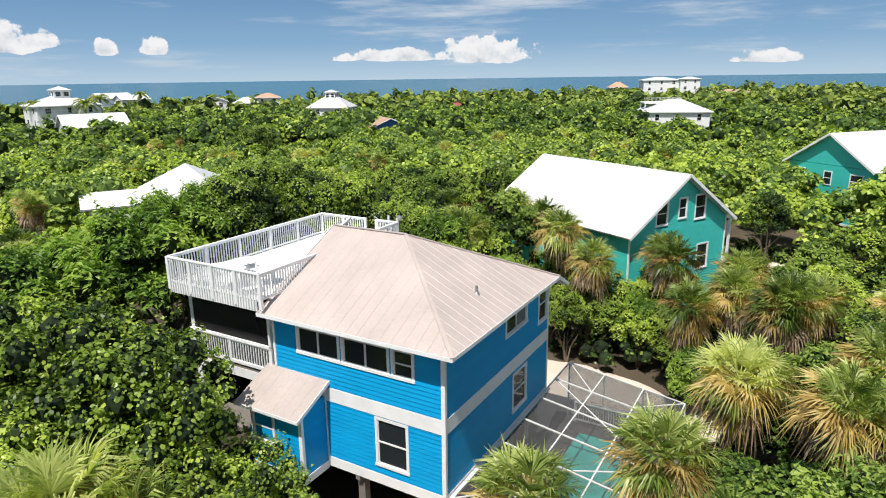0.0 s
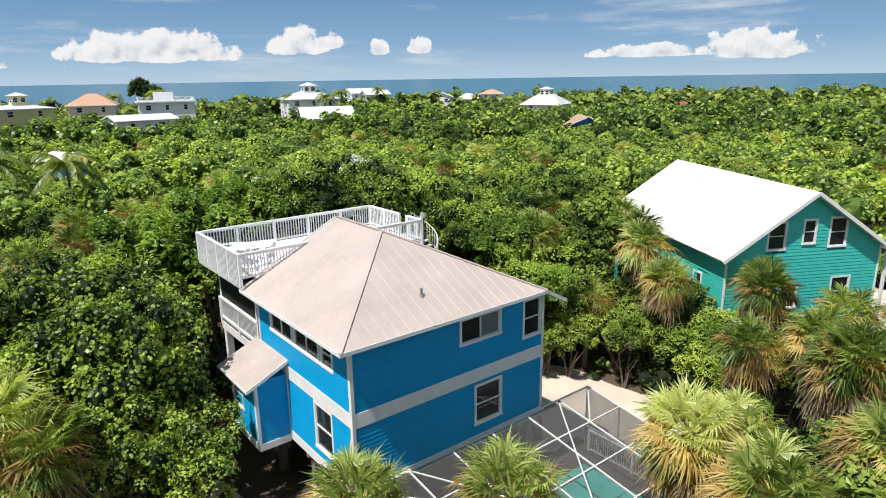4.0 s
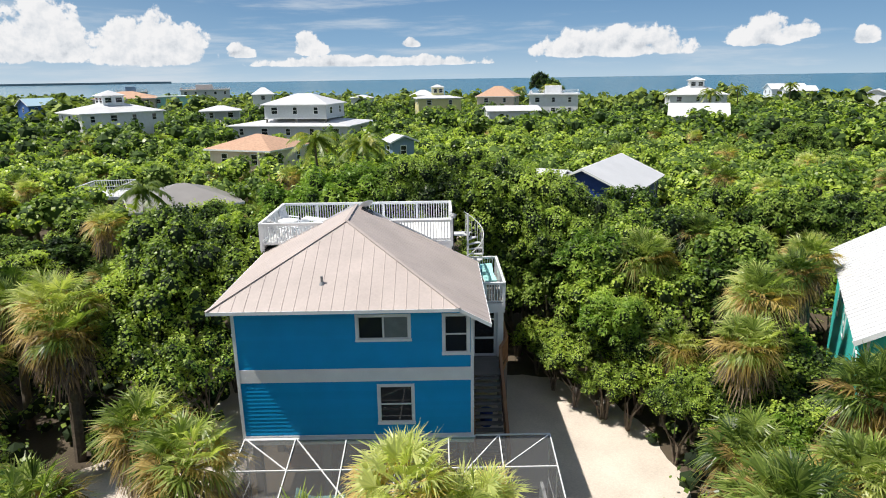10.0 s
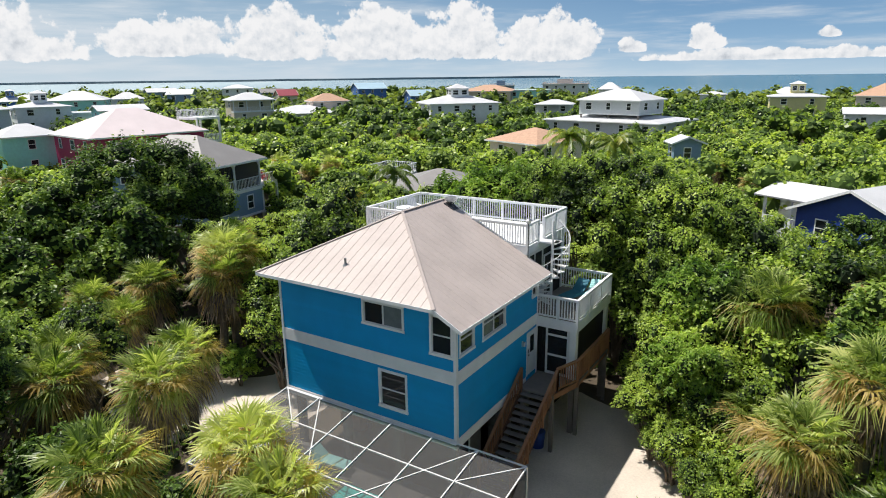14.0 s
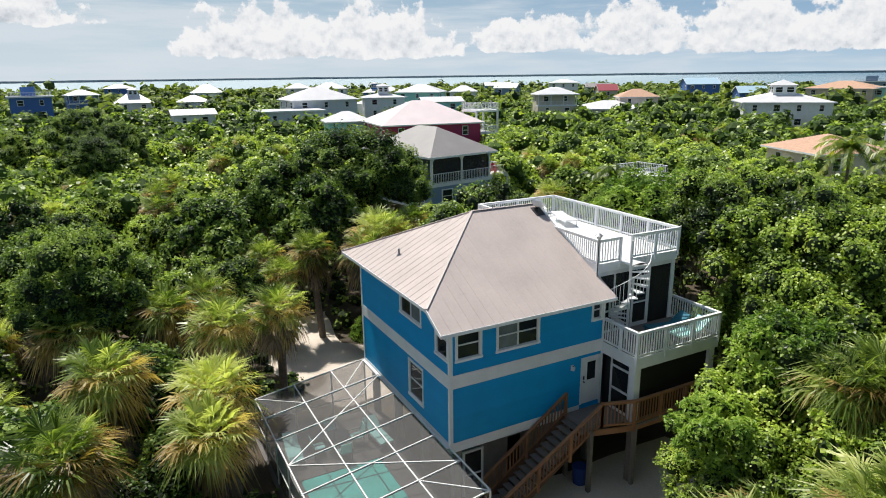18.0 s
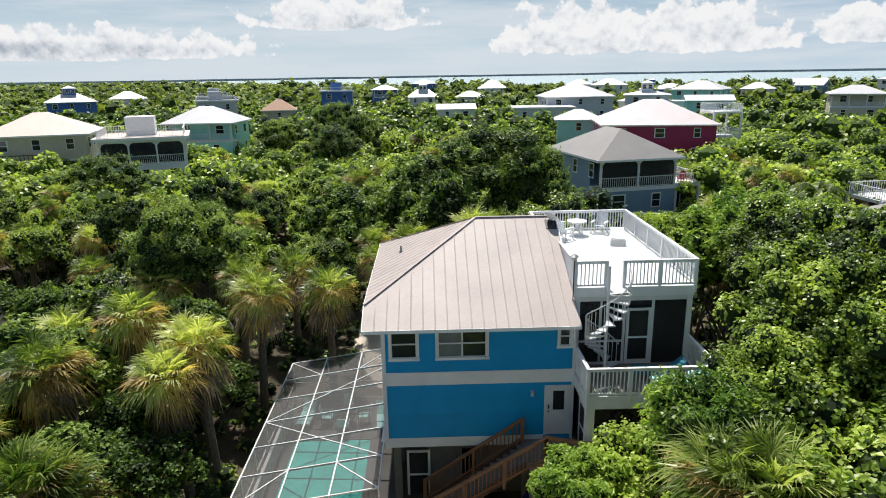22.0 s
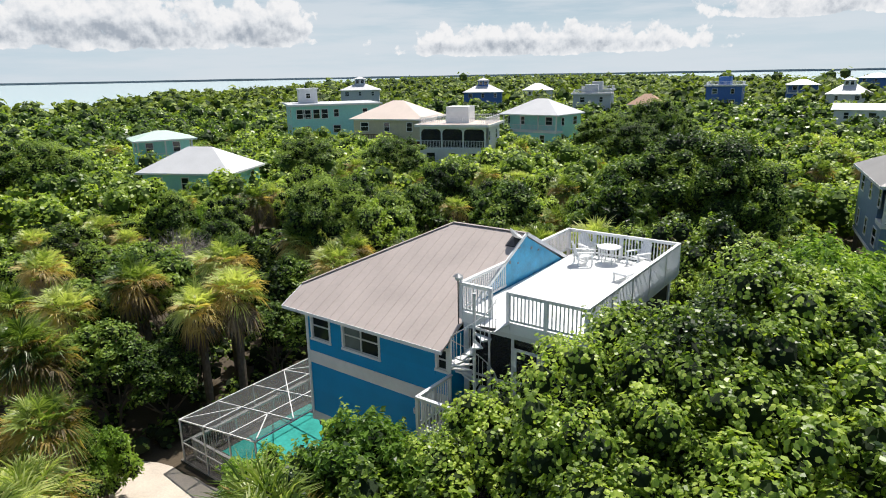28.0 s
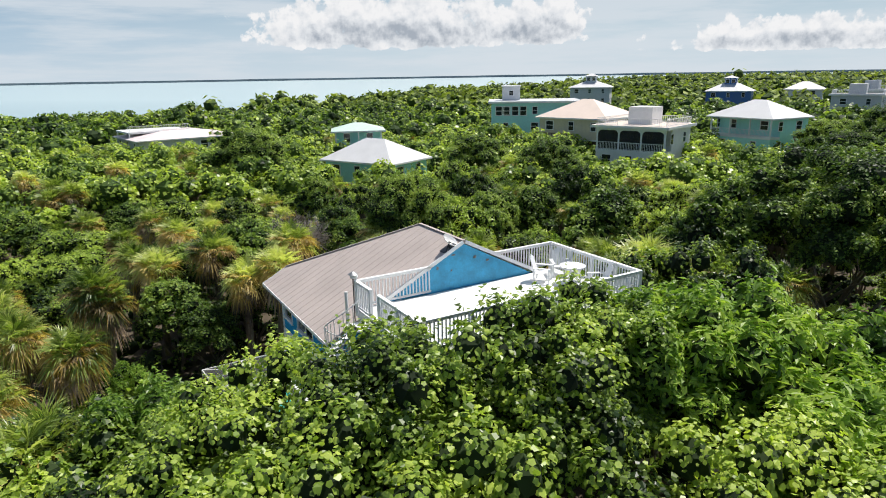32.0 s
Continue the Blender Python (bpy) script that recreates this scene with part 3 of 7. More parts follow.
# the side door
door = part("door", box((W - 0.04, 6.30, 3.03), (W + 0.02, 7.18, 5.06)), WHITE, house, "white side door with a dark upper pane")
part("door_frame", add_box(add_box(box((W - 0.05, 6.19, 3.02), (W + 0.045, 6.295, 5.15)), (W - 0.05, 7.185, 3.02), (W + 0.045, 7.29, 5.15)),
                           (W - 0.05, 6.295, 5.065), (W + 0.045, 7.185, 5.15)), WHITE, door)
part("pane", box((W + 0.01, 6.53, 4.10), (W + 0.03, 6.97, 4.92)), GLASS, door)
part("pane_frame", add_box(add_box(add_box(box((W + 0.021, 6.46, 4.03), (W + 0.035, 6.53, 4.99)), (W + 0.021, 6.97, 4.03), (W + 0.035, 7.04, 4.99)),
                                   (W + 0.021, 6.53, 4.92), (W + 0.035, 6.97, 4.99)), (W + 0.021, 6.53, 4.03), (W + 0.035, 6.97, 4.10)), WHITE, door)
part("handle", add_box(rod((W + 0.02, 6.36, 4.05), (W + 0.09, 6.36, 4.05), 0.03), (W + 0.02, 6.33, 4.15), (W + 0.05, 6.39, 4.32)), METALDARK, door)
lamp = thing("wall_lamp", "small white wall lamp beside the side door", "wall lamp", (W + 0.02, 5.72, 4.85))
part("back_plate", box((0, -0.06, -0.12), (0.03, 0.06, 0.12)), METALWHITE, lamp)
part("shade", rod((0.1, 0, -0.1), (0.1, 0, 0.08), 0.05, 0.07, 10), METALWHITE, lamp)
part("arm", bar((0.02, 0, 0.1), (0.12, 0, 0.1), 0.02), METALDARK, lamp)
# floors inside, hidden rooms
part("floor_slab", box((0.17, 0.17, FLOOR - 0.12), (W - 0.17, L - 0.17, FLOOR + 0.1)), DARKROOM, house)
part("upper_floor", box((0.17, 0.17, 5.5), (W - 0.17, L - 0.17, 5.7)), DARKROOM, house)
# roof: sheets of metal between standing seams
E1, E2A, E2B = (-0.69, -0.69, EAVE), (8.45, -0.69, EAVE), (9.59, -0.69, 7.833)
E3, E4 = (9.59, L + 0.05, 7.833), (-0.69, L + 0.05, EAVE)
HIP, RB = (HIPX, HIPY, RIDGE), (HIPX, L + 0.05, RIDGE)
roof = part("roof", solid([[E1, E2A, HIP], [E2A, E2B, E3, RB, HIP], [E4, E1, HIP, RB]], 0.07), ROOF, house, "brown-grey standing-seam metal hip roof")
rib = bmesh.new()
ends = [[rib.verts.new((x, y, z)) for y, z in ((-0.024, 0), (-0.006, 0.015), (0.006, 0.015), (0.024, 0))] for x in (0, 1)]
for i in range(3):
    rib.faces.new((ends[0][i], ends[1][i], ends[1][i + 1], ends[0][i + 1]))
rib.faces.new(ends[0]), rib.faces.new(ends[1][::-1])
bmesh.ops.recalc_face_normals(rib, faces=rib.faces)
SEAM = as_mesh("seam", rib, ROOF)


def seam(a, b):
    a, b = Vector(a), Vector(b)
    d = b - a
    ob = part("seam", SEAM, None, roof)
    ob.matrix_basis = Matrix.Translation(a) @ d.to_track_quat("X", "Z").to_matrix().to_4x4() @ Matrix.Diagonal((d.length, 1, 1, 1))


STEP = 0.45
n = int((8.45 + 0.69) / STEP)
for i in range(1, n + 1):
    x = -0.69 + i * STEP
    y1 = HIPY - (HIPX - x) if x < HIPX else HIPY - (x - HIPX)
    if y1 > -0.6:
        seam((x, -0.69, EAVE), (x, y1, EAVE + (y1 + 0.69) * PITCH))
n = int((L + 0.74) / STEP)
for i in range(1, n + 1):
    y = -0.69 + i * STEP
    run = min(1.0, (y + 0.69) / (HIPY + 0.69))
    x1 = 8.45 + (HIPX - 8.45) * run
    seam((9.59, y, 7.833), (x1, y, 7.833 + (9.59 - x1) * 0.5035))
    x1 = -0.69 + (HIPX + 0.69) * run
    seam((-0.69, y, EAVE), (x1, y, EAVE + (x1 + 0.69) * PITCH))
for a, b in ((E1, HIP), (E2A, HIP), (HIP, RB)):
    part("ridge_cap", bar(Vector(a) + Vector((0, 0, 0.025)), Vector(b) + Vector((0, 0, 0.02)), 0.13, 0.03), ROOF, roof)
for a, b in ((E1, E2A), (E2A, E2B), (E2B, E3), (E1, E4)):
    part("drip_edge", bar(Vector(a) - Vector((0, 0, 0.06)), Vector(b) - Vector((0, 0, 0.06)), 0.03, 0.13), WHITE, roof)
pipe = part("vent_pipe", rod((3.32, 0.57, 9.0), (3.32, 0.57, 9.34), 0.05), GREYMETAL, roof, "short grey vent pipe")
part("flashing", rod((3.32, 0.57, 9.0), (3.32, 0.57, 9.12), 0.14, 0.06), GREYMETAL, pipe)
dish = thing("satellite_dish", "white satellite dish on a dark bracket at the roof ridge", "satellite dish", (4.4, 7.15, 10.46))
part("mast", rod((0, 0, -0.02), (0, 0, 0.26), 0.03), METALDARK, dish)
bm = bmesh.new()
bmesh.ops.create_uvsphere(bm, u_segments=20, v_segments=10, radius=0.40, matrix=pose(0.0, 0, 0.26, 38, 0, 215) @ Matrix.Translation((0, 0, 0.34)))
bmesh.ops.bisect_plane(bm, geom=bm.verts[:] + bm.edges[:] + bm.faces[:], plane_co=pose(0, 0, 0.26, 38, 0, 215) @ Vector((0, 0, 0.1)),
                       plane_no=pose(0, 0, 0, 38, 0, 215).to_3x3() @ Vector((0, 0, 1)), clear_outer=True)
part("reflector", bm, METALWHITE, dish)
for s in (-0.25, 0.25):
    part("strut", bar((s, 0.15, -s * 0.5), (0, 0, 0.24), 0.03), METALDARK, dish)
part("base", box((-0.3, -0.25, -0.05), (0.3, 0.2, 0.03), pose(0, 0, 0, 0, 26.5, 0)), METALDARK, dish)

# the bump-out on the west side with its shed roof
ext = part("bump_out", box((-1.32, 5.0, 2.75), (0.0, 7.45, 5.44)), BLUE, house, "blue bump-out under a shed roof")
for z in np.arange(2.76, 5.27, 0.165):
    for m, n in ((pose(-1.32, 7.45, z, 0, 0, -90), 2.45), (pose(-1.32, 5.0, z), 1.3)):
        if n > 2 and 3.72 < z + 0.16 and z < 4.95:
            for a, b in ((0, 0.05), (1.2, 2.45)):
                ob = part("siding_board", SIDING[BLUE.name], None, ext)
                ob.matrix_basis = m @ Matrix.Translation((a, 0, 0)) @ Matrix.Diagonal((b - a, 1, 0.165, 1))
            continue
        ob = part("siding_board", SIDING[BLUE.name], None, ext)
        ob.matrix_basis = m @ Matrix.Diagonal((n, 1, 0.165, 1))
window(ext, (-1.33, 7.45, 0), -90, 0.06, 1.18, 3.74, 4.98)
for a, b in (((-1.38, 4.95, 2.62), (-1.26, 4.9815, 5.5)), ((-1.38, 4.9815, 2.62), (-1.34, 5.1, 5.5)), ((-0.06, 4.94, 2.62), (-0.0, 4.98, 6.0))):
    part("corner_board", box(a, b), WHITE, ext)
part("bottom_trim", add_box(box((-1.37, 4.95, 2.55), (-1.339, 7.5, 2.85)), (-1.339, 4.955, 2.55), (-0.06, 4.98, 2.85)), WHITE, ext)
shed = part("shed_roof", solid([[(-1.75, 7.75, 5.33), (-1.75, 4.75, 5.33), (0.0, 4.75, 6.12), (0.0, 7.75, 6.12)]], 0.06), ROOF, house, "small brown-grey shed roof")
for y in np.arange(5.15, 7.7, 0.42):
    ob = part("seam", SEAM, None, shed)
    d = Vector((1.75, 0, 0.79))
    ob.matrix_basis = Matrix.Translation((-1.75, y, 5.33)) @ d.to_track_quat("X", "Z").to_matrix().to_4x4() @ Matrix.Diagonal((d.length, 1, 1, 1))
part("drip_edge", add_box(box((-1.77, 4.74, 5.22), (-1.74, 7.75, 5.33)), (-1.77, 7.73, 5.2), (-1.7, 7.76, 5.33)), WHITE, shed)
part("rake_board", bar((-1.76, 4.735, 5.28), (0.0, 4.735, 6.07), 0.03, 0.13), WHITE, shed)

# stilts, beams, ground-level store room
for x in (0.35, 3.1, 5.9, 8.6):
    for y in (0.4, 3.7, 7.0):
        part("stilt", box((x - 0.15, y - 0.15, 0), (x + 0.15, y + 0.15, 2.45)), GREYWOOD, house)
for y in (0.4, 3.7, 7.0):
    part("floor_beam", box((0.0, y - 0.1, 2.4), (W, y + 0.1, 2.62)), GREYWOOD, house)
room = part("store_room", wall_core("y", 8.35, (1.6, 6.0), (0, 2.4), [(3.0, 3.9, 0.1, 2.1)], 0.12, -1), GREYWOOD, house, "shaded grey store room under the house")
part("side_wall", box((3.5, 1.6, 0), (8.23, 1.72, 2.4)), GREYWOOD, room)
part("side_wall", box((3.5, 5.88, 0), (8.23, 6.0, 2.4)), GREYWOOD, room)
sd = part("screen_door", add_box(add_box(add_box(box((8.52, 0.75, 0.15), (8.57, 0.85, 2.2)), (8.52, 1.6, 0.15), (8.57, 1.7, 2.2)), (8.52, 0.85, 2.1), (8.57, 1.6, 2.2)),
                                 (8.52, 0.85, 1.05), (8.57, 1.6, 1.13)), METALWHITE, house, "white framed screen door below the house")
part("screen", box((8.54, 0.85, 0.2), (8.545, 1.6, 2.1)), DARKSCREEN, sd)

# ---- railings ----
BALUSTERS = {}


def railing(parent, a, b, z0, z1, mat, gap=0.135, skirt=0.0, thick=0.04, posts=(), slope=0.0, label="white wooden railing"):
    """A railing from a to b in plan, from z0 to z1; slope: rise of its far end. It carries posts and balusters."""
    a, b = Vector((*a, 0)), Vector((*b, 0))
    d = b - a
    up = Vector((0, 0, slope))
    rail = part("railing", bar(a + Vector((0, 0, z1)), b + up + Vector((0, 0, z1)), 0.13, 0.045), mat, parent, label)
    part("bottom_rail", bar(a + Vector((0, 0, z0 + 0.1)), b + up + Vector((0, 0, z0 + 0.1)), 0.04, 0.08), mat, rail)
    part("upper_rail", bar(a + Vector((0, 0, z1 - 0.07)), b + up + Vector((0, 0, z1 - 0.07)), 0.035, 0.08), mat, rail)
    key = (mat.name, thick)
    if key not in BALUSTERS:
        BALUSTERS[key] = as_mesh("baluster", box((-thick / 2, -thick / 2, 0), (thick / 2, thick / 2, 1)), mat)
    n = max(1, int(d.length / gap))
    low = z0 - skirt + (0.1 if not skirt else 0)
    turn = math.degrees(math.atan2(d.y, d.x))
    off = Vector((d.y, -d.x, 0)).normalized() * (0.035 if skirt else 0)
    for i in range(n):
        p = a + d * ((i + 0.5) / n) + up * ((i + 0.5) / n) + off
        ob = part("baluster", BALUSTERS[key], None, rail)
        ob.matrix_basis = pose(p.x, p.y, p.z + low, 0, 0, turn) @ Matrix.Diagonal((1, 1, z1 - 0.03 - low, 1))
    for f in posts:
        p = a + d * f + up * f
        part("post", box((p.x - 0.055, p.y - 0.055, p.z + z0 - 0.25), (p.x + 0.055, p.y + 0.055, p.z + z1 + 0.02)), mat, rail)
    return rail


# roof deck
DX0, DX1, DY0, DY1, DZ = -0.70, 8.35, 7.40, 11.97, 8.88
deck = part("roof_deck", box((DX0 + 0.05, DY0, DZ - 0.08), (DX1 - 0.05, DY1 - 0.05, DZ)), DECKWHITE, house, "bright white roof deck floor")
part("fascia", box((DX0, DY0 - 0.04, 8.50), (DX0 + 0.045, DY1, DZ + 0.01)), WHITE, deck)
part("fascia", box((DX1 - 0.045, DY0 - 0.04, 8.50), (DX1, DY1, DZ + 0.01)), WHITE, deck)
part("fascia", box((DX0 + 0.046, DY1 - 0.045, 8.50), (DX1 - 0.046, DY1, DZ + 0.01)), WHITE, deck)
part("fascia", box((6.6, DY0 - 0.05, 8.50), (DX1 - 0.046, DY0 - 0.005, DZ + 0.01)), WHITE, deck)
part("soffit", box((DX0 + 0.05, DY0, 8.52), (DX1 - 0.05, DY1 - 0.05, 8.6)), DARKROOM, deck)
RT = 9.93
railing(house, (DX0, DY1), (DX0, DY0 - 0.35), DZ, RT, WHITE, skirt=0.36, posts=(0.0, 0.25, 0.5, 0.75, 1.0))
railing(house, (DX1, DY1), (DX0, DY1), DZ, RT, WHITE, skirt=0.3, posts=(0.0, 0.2, 0.4, 0.6, 0.8))
railing(house, (DX1, 9.22), (DX1, DY1), DZ, RT, WHITE, posts=(0.0, 0.5))
railing(house, (DX1, DY0 - 0.05), (DX1, 8.55), DZ, RT, WHITE, posts=(0.0, 1.0))
railing(house, (5.35, DY0 - 0.05), (DX1, DY0 - 0.05), DZ, RT, WHITE)
railing(house, (DX0, DY0 - 0.35), (2.3, DY0 - 0.35), DZ, RT, WHITE)
fin = part("finial", rod((DX1, DY0 - 0.05, RT + 0.02), (DX1, DY0 - 0.05, RT + 0.08), 0.05), WHITE, house)
bm = bmesh.new()
bmesh.ops.create_uvsphere(bm, u_segments=10, v_segments=8, radius=0.075, matrix=Matrix.Translation((DX1, DY0 - 0.05, RT + 0.15)))
part("ball", bm, WHITE, fin)

# upper and lower porch
PX1, PZ = 10.89, 5.66
porch = part("porch_floor", box((0.0, L + 0.01, PZ - 0.1), (PX1, 12.0, PZ)), GREYWOOD, house, "grey upper porch floor")
for lo, hi in (((-0.02, L + 0.01, 5.18), (0.03, 12.02, PZ - 0.1)), ((PX1 - 0.03, L + 0.0, 5.18), (PX1 + 0.03, 12.02, PZ + 0.01)), ((0.03, 11.97, 5.18), (PX1 - 0.03, 12.03, PZ + 0.01)), ((W + 0.05, L - 0.02, 5.18), (PX1 - 0.03, L + 0.03, PZ + 0.01))):
    part("fascia", box(lo, hi), WHITE, porch)
railing(house, (W + 0.06, L + 0.02), (PX1, L + 0.02), PZ, 6.74, WHITE, posts=(0.5, 1.0))
railing(house, (PX1, L + 0.02), (PX1, 11.98), PZ, 6.74, WHITE, posts=(0.33, 0.66, 1.0))
railing(house, (PX1, 11.98), (0.0, 11.98), PZ, 6.74, WHITE, posts=(0.25, 0.5, 0.75, 1.0))
railing(house, (0.0, 11.98), (0.0, L + 0.1), PZ, 6.74, WHITE, posts=(0.5,))
for x, y in ((0.12, 11.85), (4.2, 11.85), (8.2, 11.85), (8.2, 7.5)):
    part("porch_post", box((x - 0.1, y - 0.1, PZ), (x + 0.1, y + 0.1, 8.52)), WHITE, house)
for x, y in ((10.72, 7.5), (10.72, 11.75), (5.2, 11.75), (0.15, 11.75)):
    part("porch_post", box((x - 0.15, y - 0.15, 2.75), (x + 0.15, y + 0.15, 5.18)), WHITE, house)
    part("stilt", box((x - 0.12, y - 0.12, 0), (x + 0.12, y + 0.12, 2.6)), GREYWOOD, house)
# screened wall beside the spiral stair, with a screen door
sw = part("screen_frame", add_box(add_box(add_box(add_box(add_box(box((8.2, 7.6, 8.3), (8.28, 11.75, 8.52)), (8.2, 7.6, 6.6), (8.28, 9.4, 6.68)), (8.2, 9.3, PZ), (8.28, 9.4, 8.3)),
                                          (8.2, 10.4, PZ), (8.28, 10.5, 8.3)), (8.2, 7.6, PZ), (8.28, 9.3, PZ + 0.1)), (8.2, 8.4, 5.7), (8.28, 8.47, 8.3)), METALWHITE, house)
part("screen", box((8.235, 7.6, PZ), (8.24, 11.75, 8.45)), DARKSCREEN, sw)
sdoor = part("screen_door", add_box(add_box(add_box(add_box(box((8.285, 9.42, PZ + 0.02), (8.32, 9.53, 8.0)), (8.285, 10.28, PZ + 0.02), (8.32, 10.39, 8.0)), (8.285, 9.53, 7.9), (8.32, 10.28, 8.0)),
                                            (8.285, 9.53, PZ + 0.02), (8.32, 10.28, PZ + 0.2)), (8.285, 9.53, 6.75), (8.32, 10.28, 6.83)), METALWHITE, house, "white framed screen door on the porch")
part("screen", box((8.3, 9.53, PZ + 0.2), (8.304, 10.28, 7.9)), DARKSCREEN, sdoor)
part("screen_panel", box((0.02, L + 0.15, PZ), (0.03, 11.75, 8.5)), DARKSCREEN, house)
part("screen_panel", box((0.2, 11.88, PZ), (8.1, 11.885, 8.5)), DARKSCREEN, house)
for y in (7.45,):
    part("screen_frame", add_box(add_box(box((-0.06, y, PZ + 0.2), (0.06, y + 0.12, 8.5)), (-0.06, y, 6.7), (0.06, 11.8, 6.82)), (-0.06, y, PZ + 0.1), (0.06, 11.8, PZ + 0.22)), WHITE, house)
# lower screened porch
part("lower_porch_floor", box((0.0, L + 0.01, 2.62), (PX1 - 0.1, 11.9, 2.82)), GREYWOOD, house)
low = part("screen_frame", add_box(add_box(add_box(add_box(box((9.35, 7.46, 2.82), (9.45, 7.52, 5.18)), (10.4, 7.46, 2.82), (10.55, 7.52, 5.18)), (9.45, 7.46, 4.75), (10.4, 7.52, 4.85)),
                                           (9.45, 7.46, 3.75), (10.4, 7.52, 3.85)), (9.45, 7.46, 2.82), (10.4, 7.52, 2.95)), METALWHITE, house)
part("screen", box((8.95, 7.485, 2.82), (10.55, 7.49, 5.18)), DARKSCREEN, low)
part("screen_panel", box((10.70, 7.65, 2.82), (10.71, 11.6, 5.18)), DARKSCREEN, house)
part("screen_panel", box((0.2, 11.72, 2.82), (10.6, 11.725, 5.18)), DARKSCREEN, house)
part("inner_wall", box((5.0, 7.6, 2.82), (5.1, 11.7, 5.1)), DARKROOM, house)

# spiral stair
CX, CY, R = 9.16, 8.42, 0.78
spiral = thing("spiral_stair", "white metal spiral stair up to the roof deck", "spiral stair", (CX, CY, PZ))
part("pole", rod((0, 0, 0), (0, 0, RT - PZ + 0.05), 0.055, n=12), METALWHITE, spiral)
N = 14
turn0, sweep = -235, 335
for i in range(N):
    a0, a1 = radians(turn0 + sweep * i / N), radians(turn0 + sweep * (i + 1.1) / N)
    z = (DZ - PZ) * (i + 1) / (N + 0.0)
    pts = [Vector((0.05 * math.cos(a0), 0.05 * math.sin(a0), z)), Vector((R * math.cos(a0), R * math.sin(a0), z)), Vector((R * math.cos((a0 + a1) / 2), R * math.sin((a0 + a1) / 2), z)),
           Vector((R * math.cos(a1), R * math.sin(a1), z)), Vector((0.05 * math.cos(a1), 0.05 * math.sin(a1), z))]
    tread = part("tread", solid([pts], 0.05), METALWHITE, spiral)
    for f in (0.25, 0.75):
        a = a0 + (a1 - a0) * f
        p = Vector((R * math.cos(a), R * math.sin(a), z))
        part("baluster", rod(p, p + Vector((0, 0, 0.92)), 0.014, n=6), METALWHITE, tread)
pts = [Vector((R * math.cos(a), R * math.sin(a), (DZ - PZ) * (k / 48 * N + 0.5) / N + 0.92)) for k in range(49) for a in [radians(turn0 + sweep * k / 48)]]
bm = bmesh.new()
rings = []
for p in pts:
    out_ = Vector((p.x, p.y, 0)).normalized()
    rings.append([bm.verts.new(p + out_ * 0.024 * math.cos(k * math.pi / 3) + Vector((0, 0, 0.024 * math.sin(k * math.pi / 3)))) for k in range(6)])
for lo, hi in zip(rings, rings[1:]):
    for k in range(6):
        bm.faces.new((lo[k], lo[(k + 1) % 6], hi[(k + 1) % 6], hi[k]))
bm.faces.new(rings[0][::-1]), bm.faces.new(rings[-1])
bmesh.ops.recalc_face_normals(bm, faces=bm.faces)
part("handrail", bm, METALWHITE, spiral)
part("landing", box((-0.85, 0.1, DZ - PZ - 0.05), (0.1, 0.85, DZ - PZ)), METALWHITE, spiral)

# wooden outside stair and walkway
stair = thing("wooden_stair", "brown weathered wooden stair and walkway along the house", "outside stair")
part("landing", box((W + 0.06, 5.35, 2.76), (10.6, 7.3, 2.84)), GREYWOOD, stair)
for y in np.arange(7.46, 11.6, 0.15):
    part("deck_board", box((10.90, y, 2.76), (11.1, y + 0.14, 2.83)), GREYWOOD, stair)
steps = 15
TOPY, BOTY = 5.35, 1.45
for i in range(steps):
    z = 2.8 * (i + 0.5) / steps
    y = BOTY + (TOPY - BOTY) * i / steps
    part("tread", box((9.18, y, z - 0.04), (10.48, y + 0.3, z)), GREYWOOD, stair)
for x in (9.12, 10.54):
    part("stringer", bar((x, BOTY, 0.08), (x, TOPY, 2.72), 0.06, 0.28), DARKWOOD, stair)
railing(stair, (9.12, BOTY), (9.12, TOPY), 0.25, 1.2, WOOD, gap=0.15, posts=(0, 0.5, 1.0), slope=2.65, label="brown wooden stair railing")
railing(stair, (10.58, BOTY), (10.58, 6.0), 0.25, 1.2, WOOD, gap=0.15, posts=(0, 0.33, 0.66, 1.0), slope=2.68, label="brown wooden stair railing")
railing(stair, (10.58, 6.0), (11.05, 7.3), 2.82, 3.92, WOOD, gap=0.15, posts=(0, 1.0), label="brown wooden railing")
railing(stair, (11.05, 7.3), (11.05, 11.6), 2.82, 3.92, WOOD, gap=0.15, posts=(0.33, 0.66, 1.0), label="brown wooden railing")
part("rim_board", bar((11.05, 7.3, 2.7), (11.05, 11.6, 2.7), 0.05, 0.25), WOOD, stair)
part("rim_board", bar((10.58, 5.6, 2.7), (11.05, 7.3, 2.7), 0.05, 0.25), WOOD, stair)
for x, y in ((10.55, 5.5), (11.0, 7.4), (11.0, 11.4), (9.2, 5.4)):
    part("support_post", box((x - 0.08, y - 0.08, 0), (x + 0.08, y + 0.08, 2.76)), GREYWOOD, stair)

